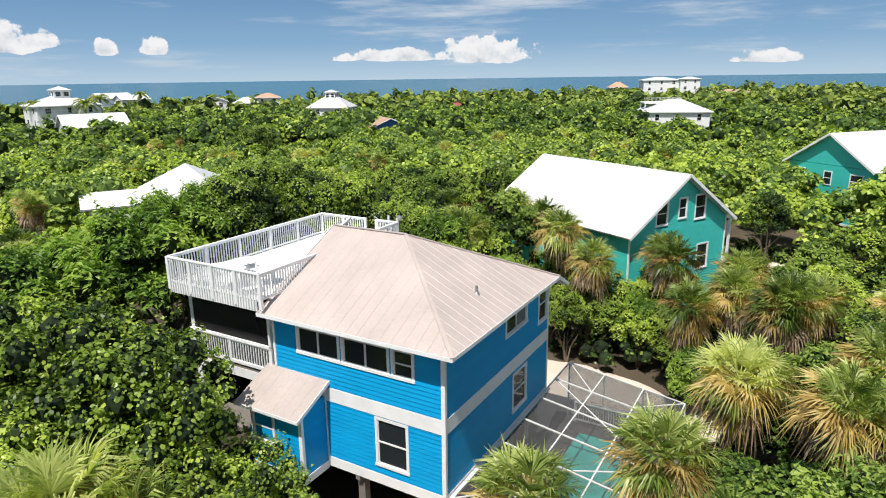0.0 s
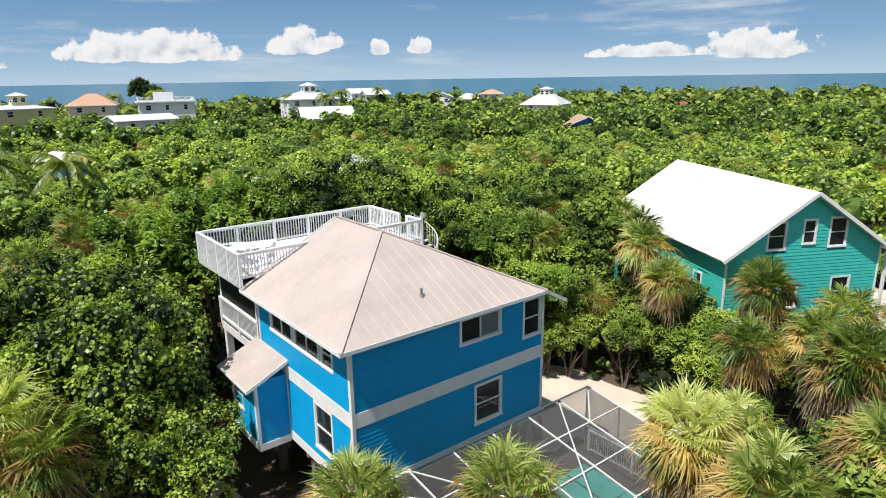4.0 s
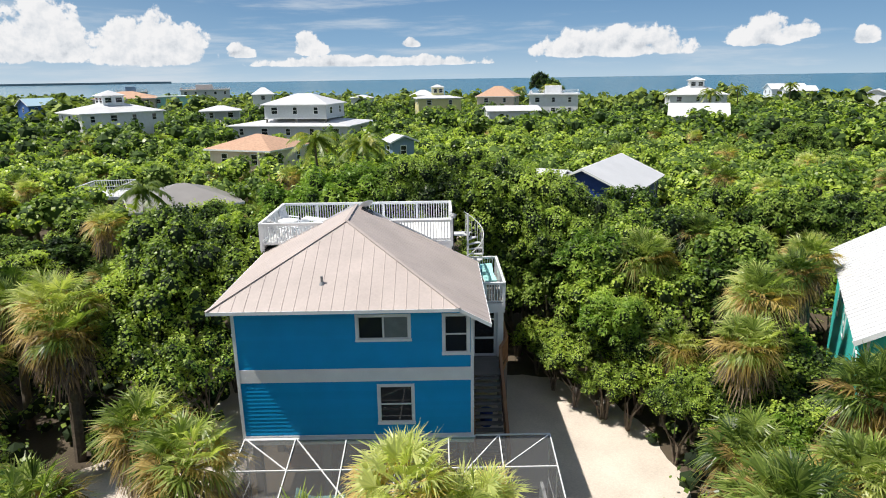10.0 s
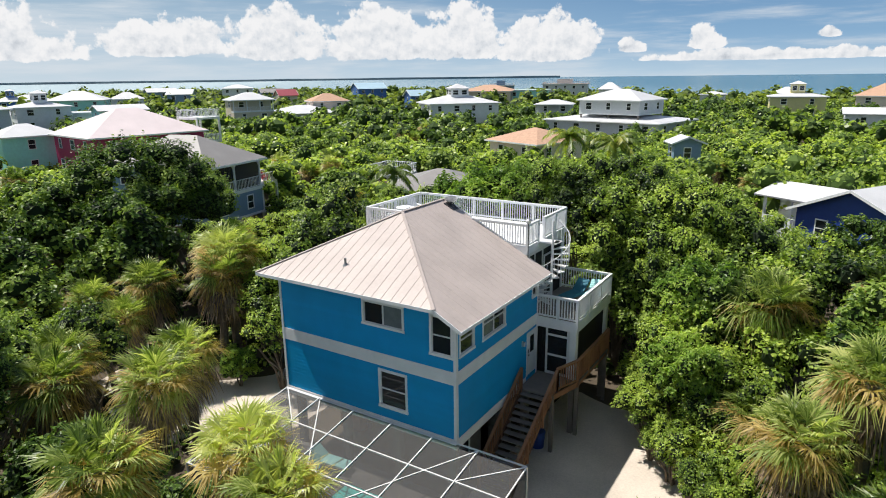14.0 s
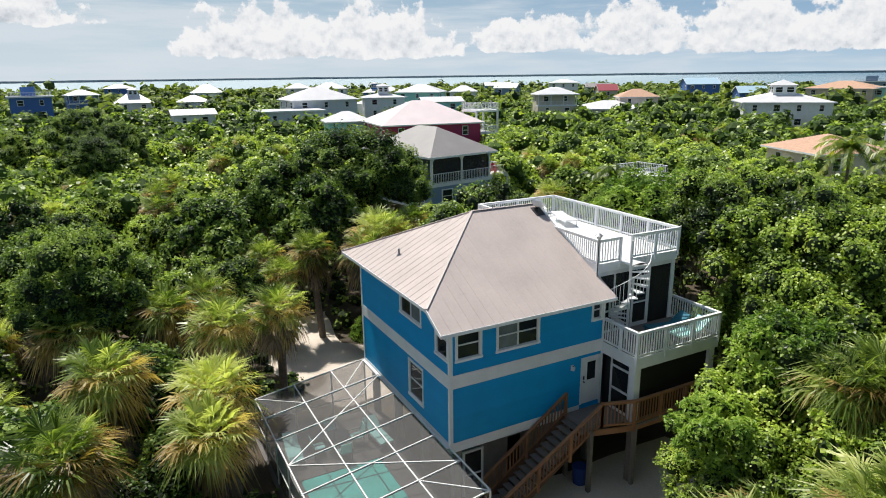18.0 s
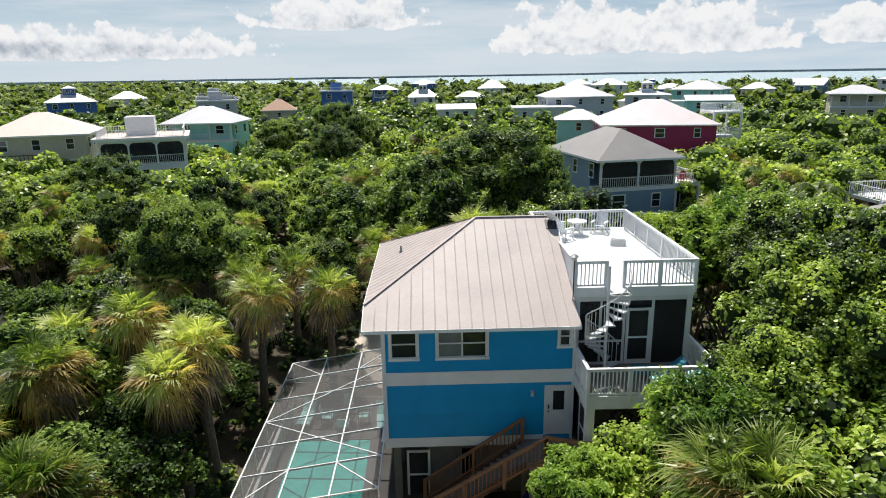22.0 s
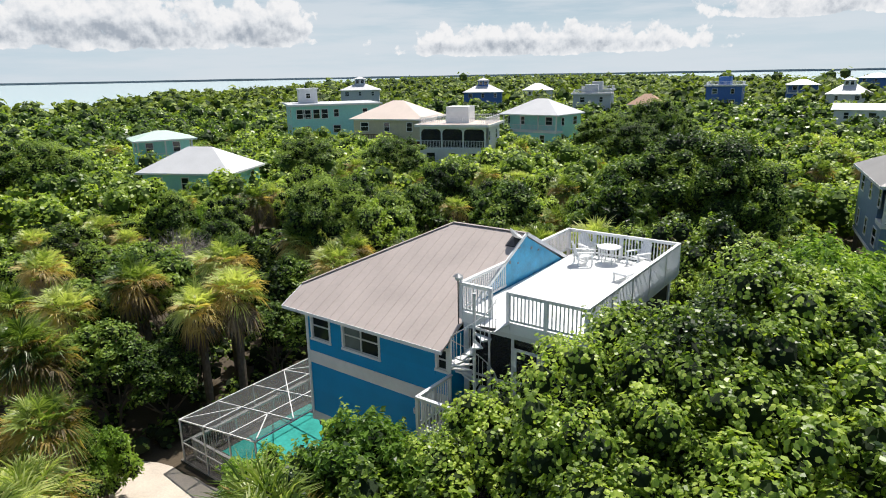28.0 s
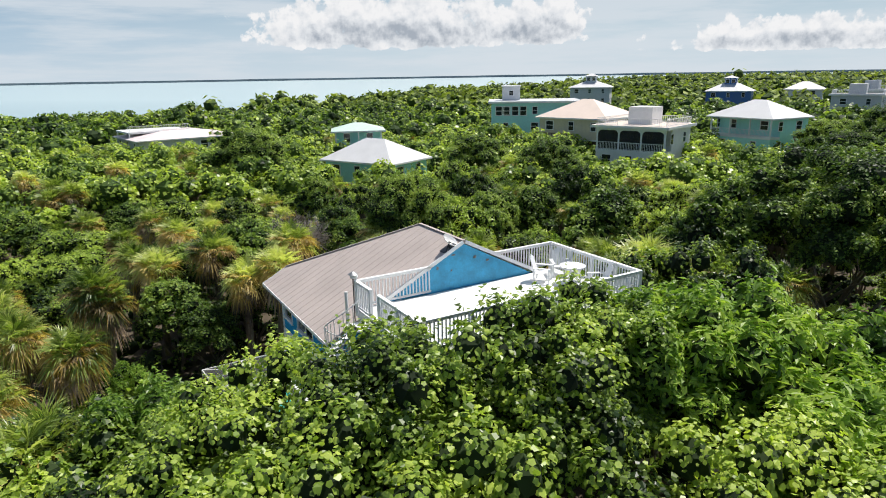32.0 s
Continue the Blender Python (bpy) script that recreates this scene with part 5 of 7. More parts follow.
# the teal house across the drive
teal = cottage("teal lap-sided house with a plain white metal gable roof", (31.75, 4.1), -28, 9.8, 13.6, 6.5, "gable", 3.6, TEAL, WHITEROOF, 2, "", base=0.4, win=False)
tw_ = part("front_siding", box((-4.9, -6.83, 0.4), (4.9, -6.81, 0.5)), TEAL, teal)
TOPT = lambda u: 6.78 + (4.9 - abs(u - 4.9)) * 0.66
TWIN = [(2.35, 3.55, 6.75, 8.45), (4.55, 5.45, 7.0, 8.5), (6.25, 7.45, 6.75, 8.55), (6.8, 8.1, 3.1, 5.0), (3.5, 4.7, 3.2, 4.6)]
siding(tw_, TEAL, (-4.9, -6.83, 0), 0, 9.8, (0.4, 9.8), TWIN, step=0.2, top=TOPT)
for a, b, c, d in TWIN:
    window(teal, (-4.9, -6.84, 0), 0, a, b, c, d)
for y in (-4.2, 1.0, 4.5):
    simple_window(teal, pose(-4.9, y, 3.6, 0, 0, -90), 0.9, 1.4)
sw_ = part("side_siding", box((-4.92, -6.8, 0.4), (-4.905, 6.8, 0.5)), TEAL, teal)
siding(sw_, TEAL, (-4.92, 6.8, 0), -90, 13.6, (0.4, 6.75), [(2.3, 3.3, 3.6, 5.05), (5.8, 6.8, 3.6, 5.05), (11.0, 12.0, 3.6, 5.05)], step=0.2)
for x in (-4.95, 4.85):
    part("corner_board", box((x, -6.9, 0.4), (x + 0.1, -6.8, 6.75)), WHITE, teal)
for y in np.arange(-7.0, 7.2, 0.45):
    for s in (-1, 1):
        a, b = Vector((s * 5.45, y, 6.5)), Vector((0, y, 10.1))
        part("seam", bar(a + Vector((0, 0, 0.01)), b + Vector((0, 0, 0.01)), 0.03, 0.05), WHITEROOF, teal.children[1])
tp = part("porch_post", box((5.4, -6.9, 0), (5.55, -6.75, 6.4)), WHITE, teal)
patch("teal_drive", [(33, -4.2), (31, -9), (36, -13), (46, -9), (47, 2), (40, 4)], 0.03, SAND, "pale sand drive beside the teal house")
cottage("teal lap-sided house with a white gable roof behind trees", (66.2, -14.9), -131, 9.8, 13.0, 7.0, "gable", 3.4, TEAL, WHITEROOF, 2, "")
cottage("navy blue house with a white metal gable roof", (24.2, 41.2), -30.5, 8.4, 12.4, 6.1, "gable", 2.1, NAVY, WHITEROOF, 2, "")
cottage("white-roofed porch wing beside a navy house", (18.2, 44.2), -30.5, 5.2, 5.6, 6.2, "gable_x", 0.9, WHITE, WHITEROOF, 2, "porch")
grey = cottage("slate blue house with arched screened porch and grey roof", (-34.6, 20.9), 101.5, 8.0, 11.3, 8.8, "hip", 2.5, SLATE, GREYROOF, 2, "arches", base=3.3)
part("side_deck", box((4.0, -5.6, 5.8), (6.8, 0.5, 6.1)), WHITE, grey)
for a, b in (((4.0, -5.6), (6.8, -5.6)), ((6.8, -5.6), (6.8, 0.5))):
    simple_rail(grey, a, b, 6.1, 1.0, 0.2)
for x, y in ((6.7, -5.5), (6.7, 0.3), (4.2, -5.5)):
    pose_part("deck_post", POST_MESH, grey, pose(x, y, 0), (0.22, 0.22, 5.8))
part("stair", bar((5.2, -5.8, 3.2), (3.6, -9.4, 0.3), 1.2, 0.12), WHITE, grey)
part("entry_screen", box((4.05, -3.6, 3.3), (6.6, -3.55, 5.75)), DARKSCREEN, grey)
part("entry_door", add_box(add_box(box((5.0, -3.68, 3.3), (5.1, -3.61, 5.5)), (5.9, -3.68, 3.3), (6.0, -3.61, 5.5)), (5.1, -3.68, 5.4), (5.9, -3.61, 5.5)), WHITE, grey)
part("entry_floor", box((4.0, -5.6, 3.05), (6.8, 0.5, 3.3)), WHITE, grey)
for at, turn in (((-30.5, 26.6, 6.1), 40), ((-31.3, 27.5, 6.1), 100), ((-32.3, 26.5, 6.1), 160)):
    slat_chair(at, turn, REDPAINT, "bright red slatted armchair on a white deck", "red deck chairs")
cottage("magenta house with a broad pinkish-white hip roof", (-69.2, 36.9), 82, 16.0, 13.0, 9.2, "hip", 3.4, MAGENTA, PINKROOF, 2, "")
deckt = thing("lookout_deck", "white roof-height lookout deck on posts", "lookout deck", (-65.3, 46.0, 0), 93)
part("floor", box((-2.2, -2.2, 10.6), (2.2, 2.2, 10.9)), WHITE, deckt)
part("lower_floor", box((-2.2, -2.2, 7.0), (2.2, 2.2, 7.25)), WHITE, deckt)
for x in (-2.1, 2.1):
    for y in (-2.1, 2.1):
        pose_part("post", POST_MESH, deckt, pose(x, y, 0), (0.25, 0.25, 10.9))
q = ((-2.2, -2.2), (2.2, -2.2), (2.2, 2.2), (-2.2, 2.2))
for a, b in zip(q, q[1:] + q[:1]):
    simple_rail(deckt, a, b, 10.9, 1.1, 0.25), simple_rail(deckt, a, b, 7.25, 1.0, 0.25)
HOUSES.append((-65.3, 46.0, 3))
cottage("white house with arched screened porch and roof terrace", (-51.7, -34.3), 108.6, 9.6, 8.5, 9.7, "flat", 0.3, WHITE, SANDROOF, 2, "arches terrace")
cottage("cream house with a pale pink hip roof on dark stilts", (-54.8, -48.6), 107, 11.4, 9.6, 10.3, "hip", 2.6, CREAM, SANDROOF, 2, "dark", base=7.0)
cottage("peach stucco house with terracotta hip roofs", (-15.6, 61.5), -21, 9.0, 8.4, 8.1, "hip", 1.6, PEACH, PEACHROOF, 2, "skirt")
cottage("white house with a tall windowed upper storey", (-19.6, 112.0), -12, 13.2, 10.0, 11.6, "hip", 2.0, PALE, WHITEROOF, 1, "", base=8.8)
cottage("broad white lower roof round a tall house", (-20.2, 113.0), -12, 25.0, 16.0, 7.6, "hip", 1.2, PALE, WHITEROOF, 2, "")
cottage("tan house with a grey metal hip roof", (-18.6, 42.3), 28, 9.4, 8.6, 4.7, "hip", 1.7, CREAM, GREYROOF, 1, "")
deck2 = copy_thing(deckt, pose(-27.7, 45.4, -6.0, 0, 0, 5))
tagged(deck2, "low white lookout deck beside a tan house")
HOUSES.append((-27.7, 45.4, 4.0))
# houses farther off
cottage("white beach cottage with a plain white gable roof", (69.0, 130.0), -20, 12.3, 9.8, 6.8, "gable_x", 2.9, PALE, WHITEROOF, 2, "")
cottage("tall white beach house with a small cupola", (80.2, 161.1), -13, 14.7, 11.7, 10.8, "hip", 2.4, WHITE, WHITEROOF, 3, "cupola")
cottage("white low beach house beyond the trees", (148.3, 231.6), -13, 10.7, 8.6, 9.3, "gable_x", 1.9, WHITE, WHITEROOF, 2, "")
cottage("white beach house with a bright gable roof", (141.0, 174.9), -39, 8.5, 6.8, 9.3, "gable", 1.8, WHITE, WHITEROOF, 2, "")
cottage("small white box-shaped hut among the trees", (133.5, 176.9), -38, 5.6, 4.5, 7.3, "flat", 0.3, WHITE, WHITEROOF, 1, "")
cottage("white beach house with an orange tile roof", (166.5, 174.6), -44, 8.6, 6.9, 9.8, "hip", 1.6, WHITE, PEACHROOF, 2, "")
cottage("large white beach house with pale blue roof and cupola", (140.0, 121.0), -68, 12.0, 9.6, 8.0, "hip", 3.6, WHITE, WHITEROOF, 3, "cupola")
cottage("low pink house with a dark red hip roof", (200.0, 108.1), -51, 15.4, 12.3, 5.8, "hip", 1.3, PEACH, REDROOF, 2, "")
cottage("tan shingle-roofed house with a blue gable", (97.9, 71.5), -38, 9.9, 7.9, 6.0, "gable", 2.3, ROYAL, TANROOF, 2, "")
cottage("white two-level house with broad white roofs", (139.8, 20.1), -68, 13.5, 10.8, 8.3, "hip", 2.6, WHITE, WHITEROOF, 2, "terrace")
cottage("house with a terracotta roof beyond the woods", (359.5, 93.4), -64, 10.0, 8.0, 9.3, "hip", 2.9, CREAM, PEACHROOF, 2, "")
cottage("long white house on the shore", (314.8, 61.0), -67, 16.7, 13.3, 13.5, "hip", 1.4, WHITE, WHITEROOF, 2, "")
cottage("white house on the shore", (314.8, 47.1), -70, 8.8, 7.1, 13.9, "hip", 1.0, WHITE, WHITEROOF, 2, "")
cottage("house with a broad brown roof", (274.7, 23.8), -93, 13.1, 10.5, 8.8, "hip", 1.2, CREAM, TANROOF, 1, "")
cottage("grey house with brown terraces on the shore", (-105.6, 298.9), 18, 22.0, 17.6, 11.8, "flat", 0.3, PALE, TANROOF, 3, "terrace")
cottage("pale green shore house with a flat roof", (-88.2, 216.3), 21, 15.4, 12.3, 10.8, "flat", 0.3, AQUA, GREENROOF, 2, "")
cottage("white house with a pointed white roof", (-55.0, 213.5), 13, 7.2, 5.8, 11.3, "hip", 2.4, WHITE, WHITEROOF, 2, "")
cottage("small white pavilion with a hip roof", (-49.6, 149.8), 17, 9.6, 7.7, 8.8, "hip", 1.2, PALE, WHITEROOF, 2, "porch")
cottage("white house on the shore among palms", (-18.9, 207.8), 5, 7.3, 5.8, 9.8, "hip", 0.9, WHITE, WHITEROOF, 2, "")
cottage("white beach house with a long roof", (2.5, 208.5), -0, 8.0, 6.4, 10.3, "hip", 1.8, WHITE, WHITEROOF, 2, "")
cottage("yellow beach house with white roofs and a cupola", (7.7, 169.1), 8, 12.3, 9.8, 10.6, "hip", 1.0, YELLOW, WHITEROOF, 2, "cupola")
cottage("peach beach house with an orange tile roof", (27.5, 190.0), -17, 11.9, 9.5, 10.2, "hip", 3.1, PEACH, PEACHROOF, 2, "")
cottage("white house with a large plain white roof", (24.6, 127.0), 3, 11.3, 9.0, 8.9, "gable_x", 1.0, WHITE, WHITEROOF, 2, "")
cottage("white flat-roofed beach house with terraces", (42.9, 174.4), -12, 14.1, 11.3, 10.8, "flat", 0.3, WHITE, WHITEROOF, 2, "terrace")
cottage("small house with a white gable roof and slate walls", (2.2, 68.9), 29, 3.4, 2.7, 7.8, "gable", 0.9, SLATE, WHITEROOF, 2, "")
cottage("white house with a hip roof near the water", (158.4, 260.5), -9, 13.9, 11.1, 9.3, "gable_x", 2.3, WHITE, WHITEROOF, 2, "")
cottage("white house with a grey hip roof", (142.0, 160.2), -38, 7.5, 6.0, 8.8, "hip", 1.9, PALE, WHITEROOF, 2, "porch")
cottage("cream two-storey house with a white hip roof", (-113.4, 98.3), 64, 10.3, 8.2, 11.3, "hip", 1.8, CREAM, WHITEROOF, 3, "porch")
cottage("low white house with a broad white hip roof", (-112.9, 117.1), 54, 17.9, 14.3, 7.1, "hip", 2.0, WHITE, WHITEROOF, 1, "")
cottage("house with an orange hip roof", (-111.5, 125.9), 57, 10.3, 8.2, 10.0, "hip", 2.1, PEACH, PEACHROOF, 2, "")
cottage("sky blue house with a pale gable roof", (-175.0, 224.8), 59, 13.7, 10.9, 11.3, "gable_x", 2.7, ROYAL, BLUEROOF, 2, "")
cottage("pale green house with a white hip roof", (-184.3, 93.0), 51, 15.5, 12.4, 10.8, "hip", 2.7, AQUA, WHITEROOF, 2, "")
cottage("low house with a flat white roof", (-139.4, 71.1), 61, 10.9, 8.7, 8.8, "flat", 0.3, WHITE, WHITEROOF, 1, "")
cottage("white house with a pyramid roof", (-212.7, 126.6), 58, 11.0, 8.8, 9.8, "hip", 2.4, WHITE, WHITEROOF, 2, "")
cottage("white and blue house with broad windows", (-265.3, 177.0), 66, 13.3, 10.7, 10.8, "gable_x", 1.8, SLATE, WHITEROOF, 2, "")
cottage("slate blue tall house", (-189.5, 133.5), 39, 8.4, 6.7, 11.3, "gable_x", 1.8, SLATE, WHITEROOF, 3, "")
cottage("white house far off by the bay", (-223.0, 187.8), 50, 13.4, 10.7, 12.3, "hip", 1.7, WHITE, WHITEROOF, 2, "")
cottage("dark grey tall house by the bay", (-218.0, 204.3), 57, 11.0, 8.8, 10.0, "gable_x", 1.8, SLATE, GREYROOF, 3, "")
cottage("small house with a red roof", (-174.1, 170.6), 66, 7.4, 5.9, 9.8, "gable_x", 2.4, CREAM, REDROOF, 2, "")
cottage("blue and white house with low roofs", (-213.0, 86.4), 66, 8.5, 6.8, 10.3, "hip", 1.7, ROYAL, WHITEROOF, 2, "cupola")
cottage("white house with a low hip roof", (-152.4, 60.9), 65, 8.2, 6.6, 8.8, "hip", 1.4, WHITE, WHITEROOF, 2, "")
cottage("white house with broad white roofs and a cupola", (-66.1, 125.2), 47, 17.4, 13.9, 10.0, "hip", 2.0, WHITE, WHITEROOF, 2, "cupola")
cottage("house with orange roofs and cream walls", (-101.5, 208.7), 16, 19.4, 15.5, 10.8, "hip", 2.3, CREAM, PEACHROOF, 2, "")
cottage("dark grey house with terraces by the sea", (-134.2, 282.5), 29, 12.6, 10.1, 11.4, "flat", 0.3, SLATE, GREYROOF, 3, "terrace")
cottage("royal blue house with a dark gable", (-117.8, 183.0), 57, 8.7, 6.9, 9.6, "gable_x", 2.2, ROYAL, BLUEROOF, 3, "")
cottage("white house with an aqua wall and hip roof", (-77.9, -34.9), -273, 10.8, 8.6, 9.9, "hip", 2.5, AQUA, WHITEROOF, 2, "porch")
cottage("grey house with roof terraces", (-165.8, -61.8), -254, 9.0, 7.2, 11.3, "flat", 0.3, PALE, GREYROOF, 2, "terrace")
cottage("house with an orange pyramid roof", (-136.3, -36.1), -259, 7.9, 6.3, 8.8, "hip", 2.5, CREAM, PEACHROOF, 2, "")
cottage("pale blue tall house among trees", (-169.9, -25.7), -264, 9.2, 7.3, 12.3, "flat", 0.3, ROYAL, WHITEROOF, 3, "terrace")
cottage("blue house with a white hip roof", (-235.5, -15.4), -258, 9.5, 7.6, 11.3, "hip", 1.8, ROYAL, WHITEROOF, 3, "porch")
cottage("blue two-tier house with pale roofs", (-359.4, 0.1), 89, 14.0, 11.2, 11.8, "hip", 2.2, ROYAL, WHITEROOF, 3, "")
cottage("white two-tier pavilion house", (-217.0, 0.3), 89, 11.2, 8.9, 8.8, "hip", 3.4, WHITE, WHITEROOF, 1, "cupola")
cottage("low house with a long white roof", (-136.9, 9.2), 90, 9.2, 7.4, 8.3, "gable_x", 1.2, WHITE, WHITEROOF, 1, "")
cottage("white house with a hip roof in the woods", (-195.6, 16.9), 85, 9.4, 7.5, 9.3, "hip", 1.9, WHITE, WHITEROOF, 2, "")
cottage("white house with an arched roof", (-279.0, 32.9), 83, 12.9, 10.3, 10.3, "hip", 3.6, WHITE, WHITEROOF, 2, "")
cottage("tall grey house with a white roof and high windows", (-135.0, 39.5), 91, 16.3, 13.1, 11.0, "hip", 2.9, PALE, WHITEROOF, 3, "")
cottage("aqua house with a low white roof", (-81.8, 28.3), 80, 7.2, 5.8, 9.0, "hip", 1.6, AQUA, WHITEROOF, 1, "")
cottage("long low house with a flat white roof", (-123.9, 29.2), 87, 13.6, 10.9, 8.8, "flat", 0.3, WHITE, WHITEROOF, 1, "")
cottage("white house with a blue cupola", (-142.5, 60.7), 73, 11.1, 8.9, 10.8, "hip", 1.1, WHITE, WHITEROOF, 2, "cupola")
cottage("white house with a broad hip roof by the bay", (-254.9, 81.8), 75, 14.8, 11.8, 11.3, "hip", 2.7, WHITE, WHITEROOF, 2, "")
cottage("grey house with a white hip roof", (-279.4, 74.3), 78, 11.5, 9.2, 11.3, "hip", 2.2, PALE, WHITEROOF, 2, "")
cottage("white house with a low gable roof", (-225.4, 97.9), 71, 11.9, 9.6, 10.3, "hip", 1.8, WHITE, WHITEROOF, 2, "")
cottage("aqua house with pale roofs", (-126.7, 70.6), 73, 10.2, 8.2, 9.8, "gable_x", 1.2, AQUA, WHITEROOF, 2, "")
cottage("aqua flat-roofed house with a square tower", (-63.5, -73.0), -216, 16.1, 12.9, 11.6, "flat", 0.3, AQUA, WHITEROOF, 2, "tower")
cottage("grey house with stacked white hip roofs", (-136.5, -134.2), -229, 12.6, 10.1, 12.3, "hip", 2.1, PALE, WHITEROOF, 2, "cupola")
cottage("white and blue house with a cupola", (-171.8, -107.6), -240, 13.2, 10.5, 10.6, "hip", 2.8, ROYAL, WHITEROOF, 2, "cupola")
cottage("house with a plain white hip roof", (-224.8, -114.1), -244, 12.4, 9.9, 9.8, "hip", 2.7, WHITE, WHITEROOF, 2, "")
cottage("flat grey house with a terrace", (-145.8, -54.9), -249, 10.0, 8.0, 10.8, "flat", 0.3, PALE, GREYROOF, 2, "terrace")
cottage("low pale-roofed building in the woods", (-2.0, -100.1), -171, 17.6, 14.1, 6.9, "hip", 1.3, PALE, PINKROOF, 1, "terrace")
cottage("aqua cottage with a pale green hip roof", (-21.9, -62.6), -202, 6.8, 5.4, 9.2, "hip", 1.0, AQUA, GREENROOF, 2, "porch")
cottage("white gabled wing with a plain roof", (-17.8, -47.6), -244, 10.5, 7.5, 6.7, "hip", 2.5, AQUA, WHITEROOF, 1, "")

# ---- plants ----
def raw_mesh(name, verts, faces, mats, index=None, smooth=False):
    me = bpy.data.meshes.new(name)
    me.from_pydata(verts, [], faces)
    for m in mats:
        me.materials.append(m)
    if index is not None:
        me.polygons.foreach_set("material_index", np.asarray(index, dtype=np.int32))
    if smooth:
        me.polygons.foreach_set("use_smooth", np.ones(len(faces), dtype=bool))
    me.update()
    return me


def unit(v):
    return v / np.maximum(np.linalg.norm(v, axis=1, keepdims=True), 1e-9)


ICO_V = [(0, 0, -1), (0.7236, -0.5257, -0.4472), (-0.2764, -0.8506, -0.4472), (-0.8944, 0, -0.4472), (-0.2764, 0.8506, -0.4472), (0.7236, 0.5257, -0.4472),
         (0.2764, -0.8506, 0.4472), (-0.7236, -0.5257, 0.4472), (-0.7236, 0.5257, 0.4472), (0.2764, 0.8506, 0.4472), (0.8944, 0, 0.4472), (0, 0, 1)]
ICO_F = [(0, 1, 2), (1, 0, 5), (0, 2, 3), (0, 3, 4), (0, 4, 5), (1, 5, 10), (2, 1, 6), (3, 2, 7), (4, 3, 8), (5, 4, 9), (1, 10, 6), (2, 6, 7), (3, 7, 8), (4, 8, 9), (5, 9, 10),
         (6, 10, 11), (7, 6, 11), (8, 7, 11), (9, 8, 11), (10, 9, 11)]
ICO = np.array(ICO_V)


def leaf_set(rng, centres, radii, count, size, sides, up=0.55, low=-0.35, cup=0.25, long=1.0):
    """Leaves over the outside of many lumps, some on sprigs that stick out: their corners and faces. long: length over width."""
    k = rng.choice(len(centres), count * 2, p=radii ** 2 / (radii ** 2).sum())
    d = unit(rng.normal(size=(count * 2, 3)))
    d[:, 2] = np.where(d[:, 2] < low, -d[:, 2], d[:, 2])
    p = centres[k] + d * (radii[k] * rng.uniform(0.74, 1.08, count * 2))[:, None]
    gap = np.linalg.norm(p[:, None] - centres[None], axis=2) / radii[None]
    gap[np.arange(len(p)), k] = 9
    keep = np.flatnonzero(gap.min(axis=1) > 0.82)[:count]
    p, d = p[keep], d[keep]
    # a quarter of the leaves gather along sprigs
    stems = max(1, len(p) // 32)
    many = stems * 8
    out = unit(d[:stems] + np.array((0, 0, 0.6)) + rng.normal(size=(stems, 3)) * 0.35)
    far = np.linspace(0.12, 1.0, 8)
    reach = rng.uniform(0.25, 0.75, (stems, 1)) * radii.mean()
    p[-many:] = (p[:stems, None] + out[:, None] * (far[None] * reach)[:, :, None] + rng.normal(size=(stems, 8, 3)) * size * 0.42).reshape(-1, 3)
    d[-many:] = np.repeat(out, 8, axis=0)
    n = unit(d * 0.95 + np.array((0, 0, up)) + rng.normal(size=p.shape) * 0.45)
    a = unit(np.cross(n, rng.normal(size=p.shape)))
    b = np.cross(n, a)
    s = size * rng.uniform(0.5, 1.3, len(p))
    verts = []
    for i in range(sides):
        t = 2 * math.pi * i / sides
        u, v = math.cos(t) * long, math.sin(t)
        verts.append(p + (a * u + b * v) * s[:, None] * 0.5 - n * (s * cup * 0.5 * (u * u))[:, None] / max(1.0, long))
    verts = np.stack(verts, 1).reshape(-1, 3)
    faces = np.arange(len(p) * sides).reshape(-1, sides)
    return verts, faces


def lumps(rng, r, h, count, size):
    """Centres and radii of the clumps of an uneven crown, its middle at the origin."""
    out, rad = [], []
    while len(out) < count:
        d = rng.normal(size=3)
        d /= np.linalg.norm(d)
        if d[2] < -0.55:
            continue
        f = rng.uniform(0.35, 0.6) if len(out) % 4 == 3 else rng.uniform(0.72, 1.06)
        if len(out) % 4 != 3 and any(np.hypot(np.hypot(d[0] * r * f * 0.82 - q[0], d[1] * r * f * 0.82 - q[1]), d[2] * h * f * 0.8 - q[2]) < size * rng.uniform(0.7, 1.5) for q in out):
            if rng.random() < 0.97:
                continue
        out.append((d[0] * r * f * 0.82, d[1] * r * f * 0.82, d[2] * h * f * 0.8))
        rad.append(size * rng.uniform(0.55, 1.35))
    return np.array(out), np.array(rad)


def crown_mesh(name, seed, r, h, count, size, leaves, leaf, sides, mat, long=1.0, up=0.55, cup=0.25):
    rng = np.random.default_rng(seed)
    c, rad = lumps(rng, r, h, count, size)
    v, f = leaf_set(rng, c, rad, leaves, leaf, sides, up, -0.35, cup, long)
    # core lumps close the gaps; their dark colour carries the crown's inner shade
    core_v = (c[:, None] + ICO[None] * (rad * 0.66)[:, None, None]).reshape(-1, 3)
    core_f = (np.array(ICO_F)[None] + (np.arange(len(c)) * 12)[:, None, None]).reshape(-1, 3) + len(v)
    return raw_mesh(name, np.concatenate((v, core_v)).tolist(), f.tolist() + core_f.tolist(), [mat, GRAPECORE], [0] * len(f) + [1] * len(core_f))


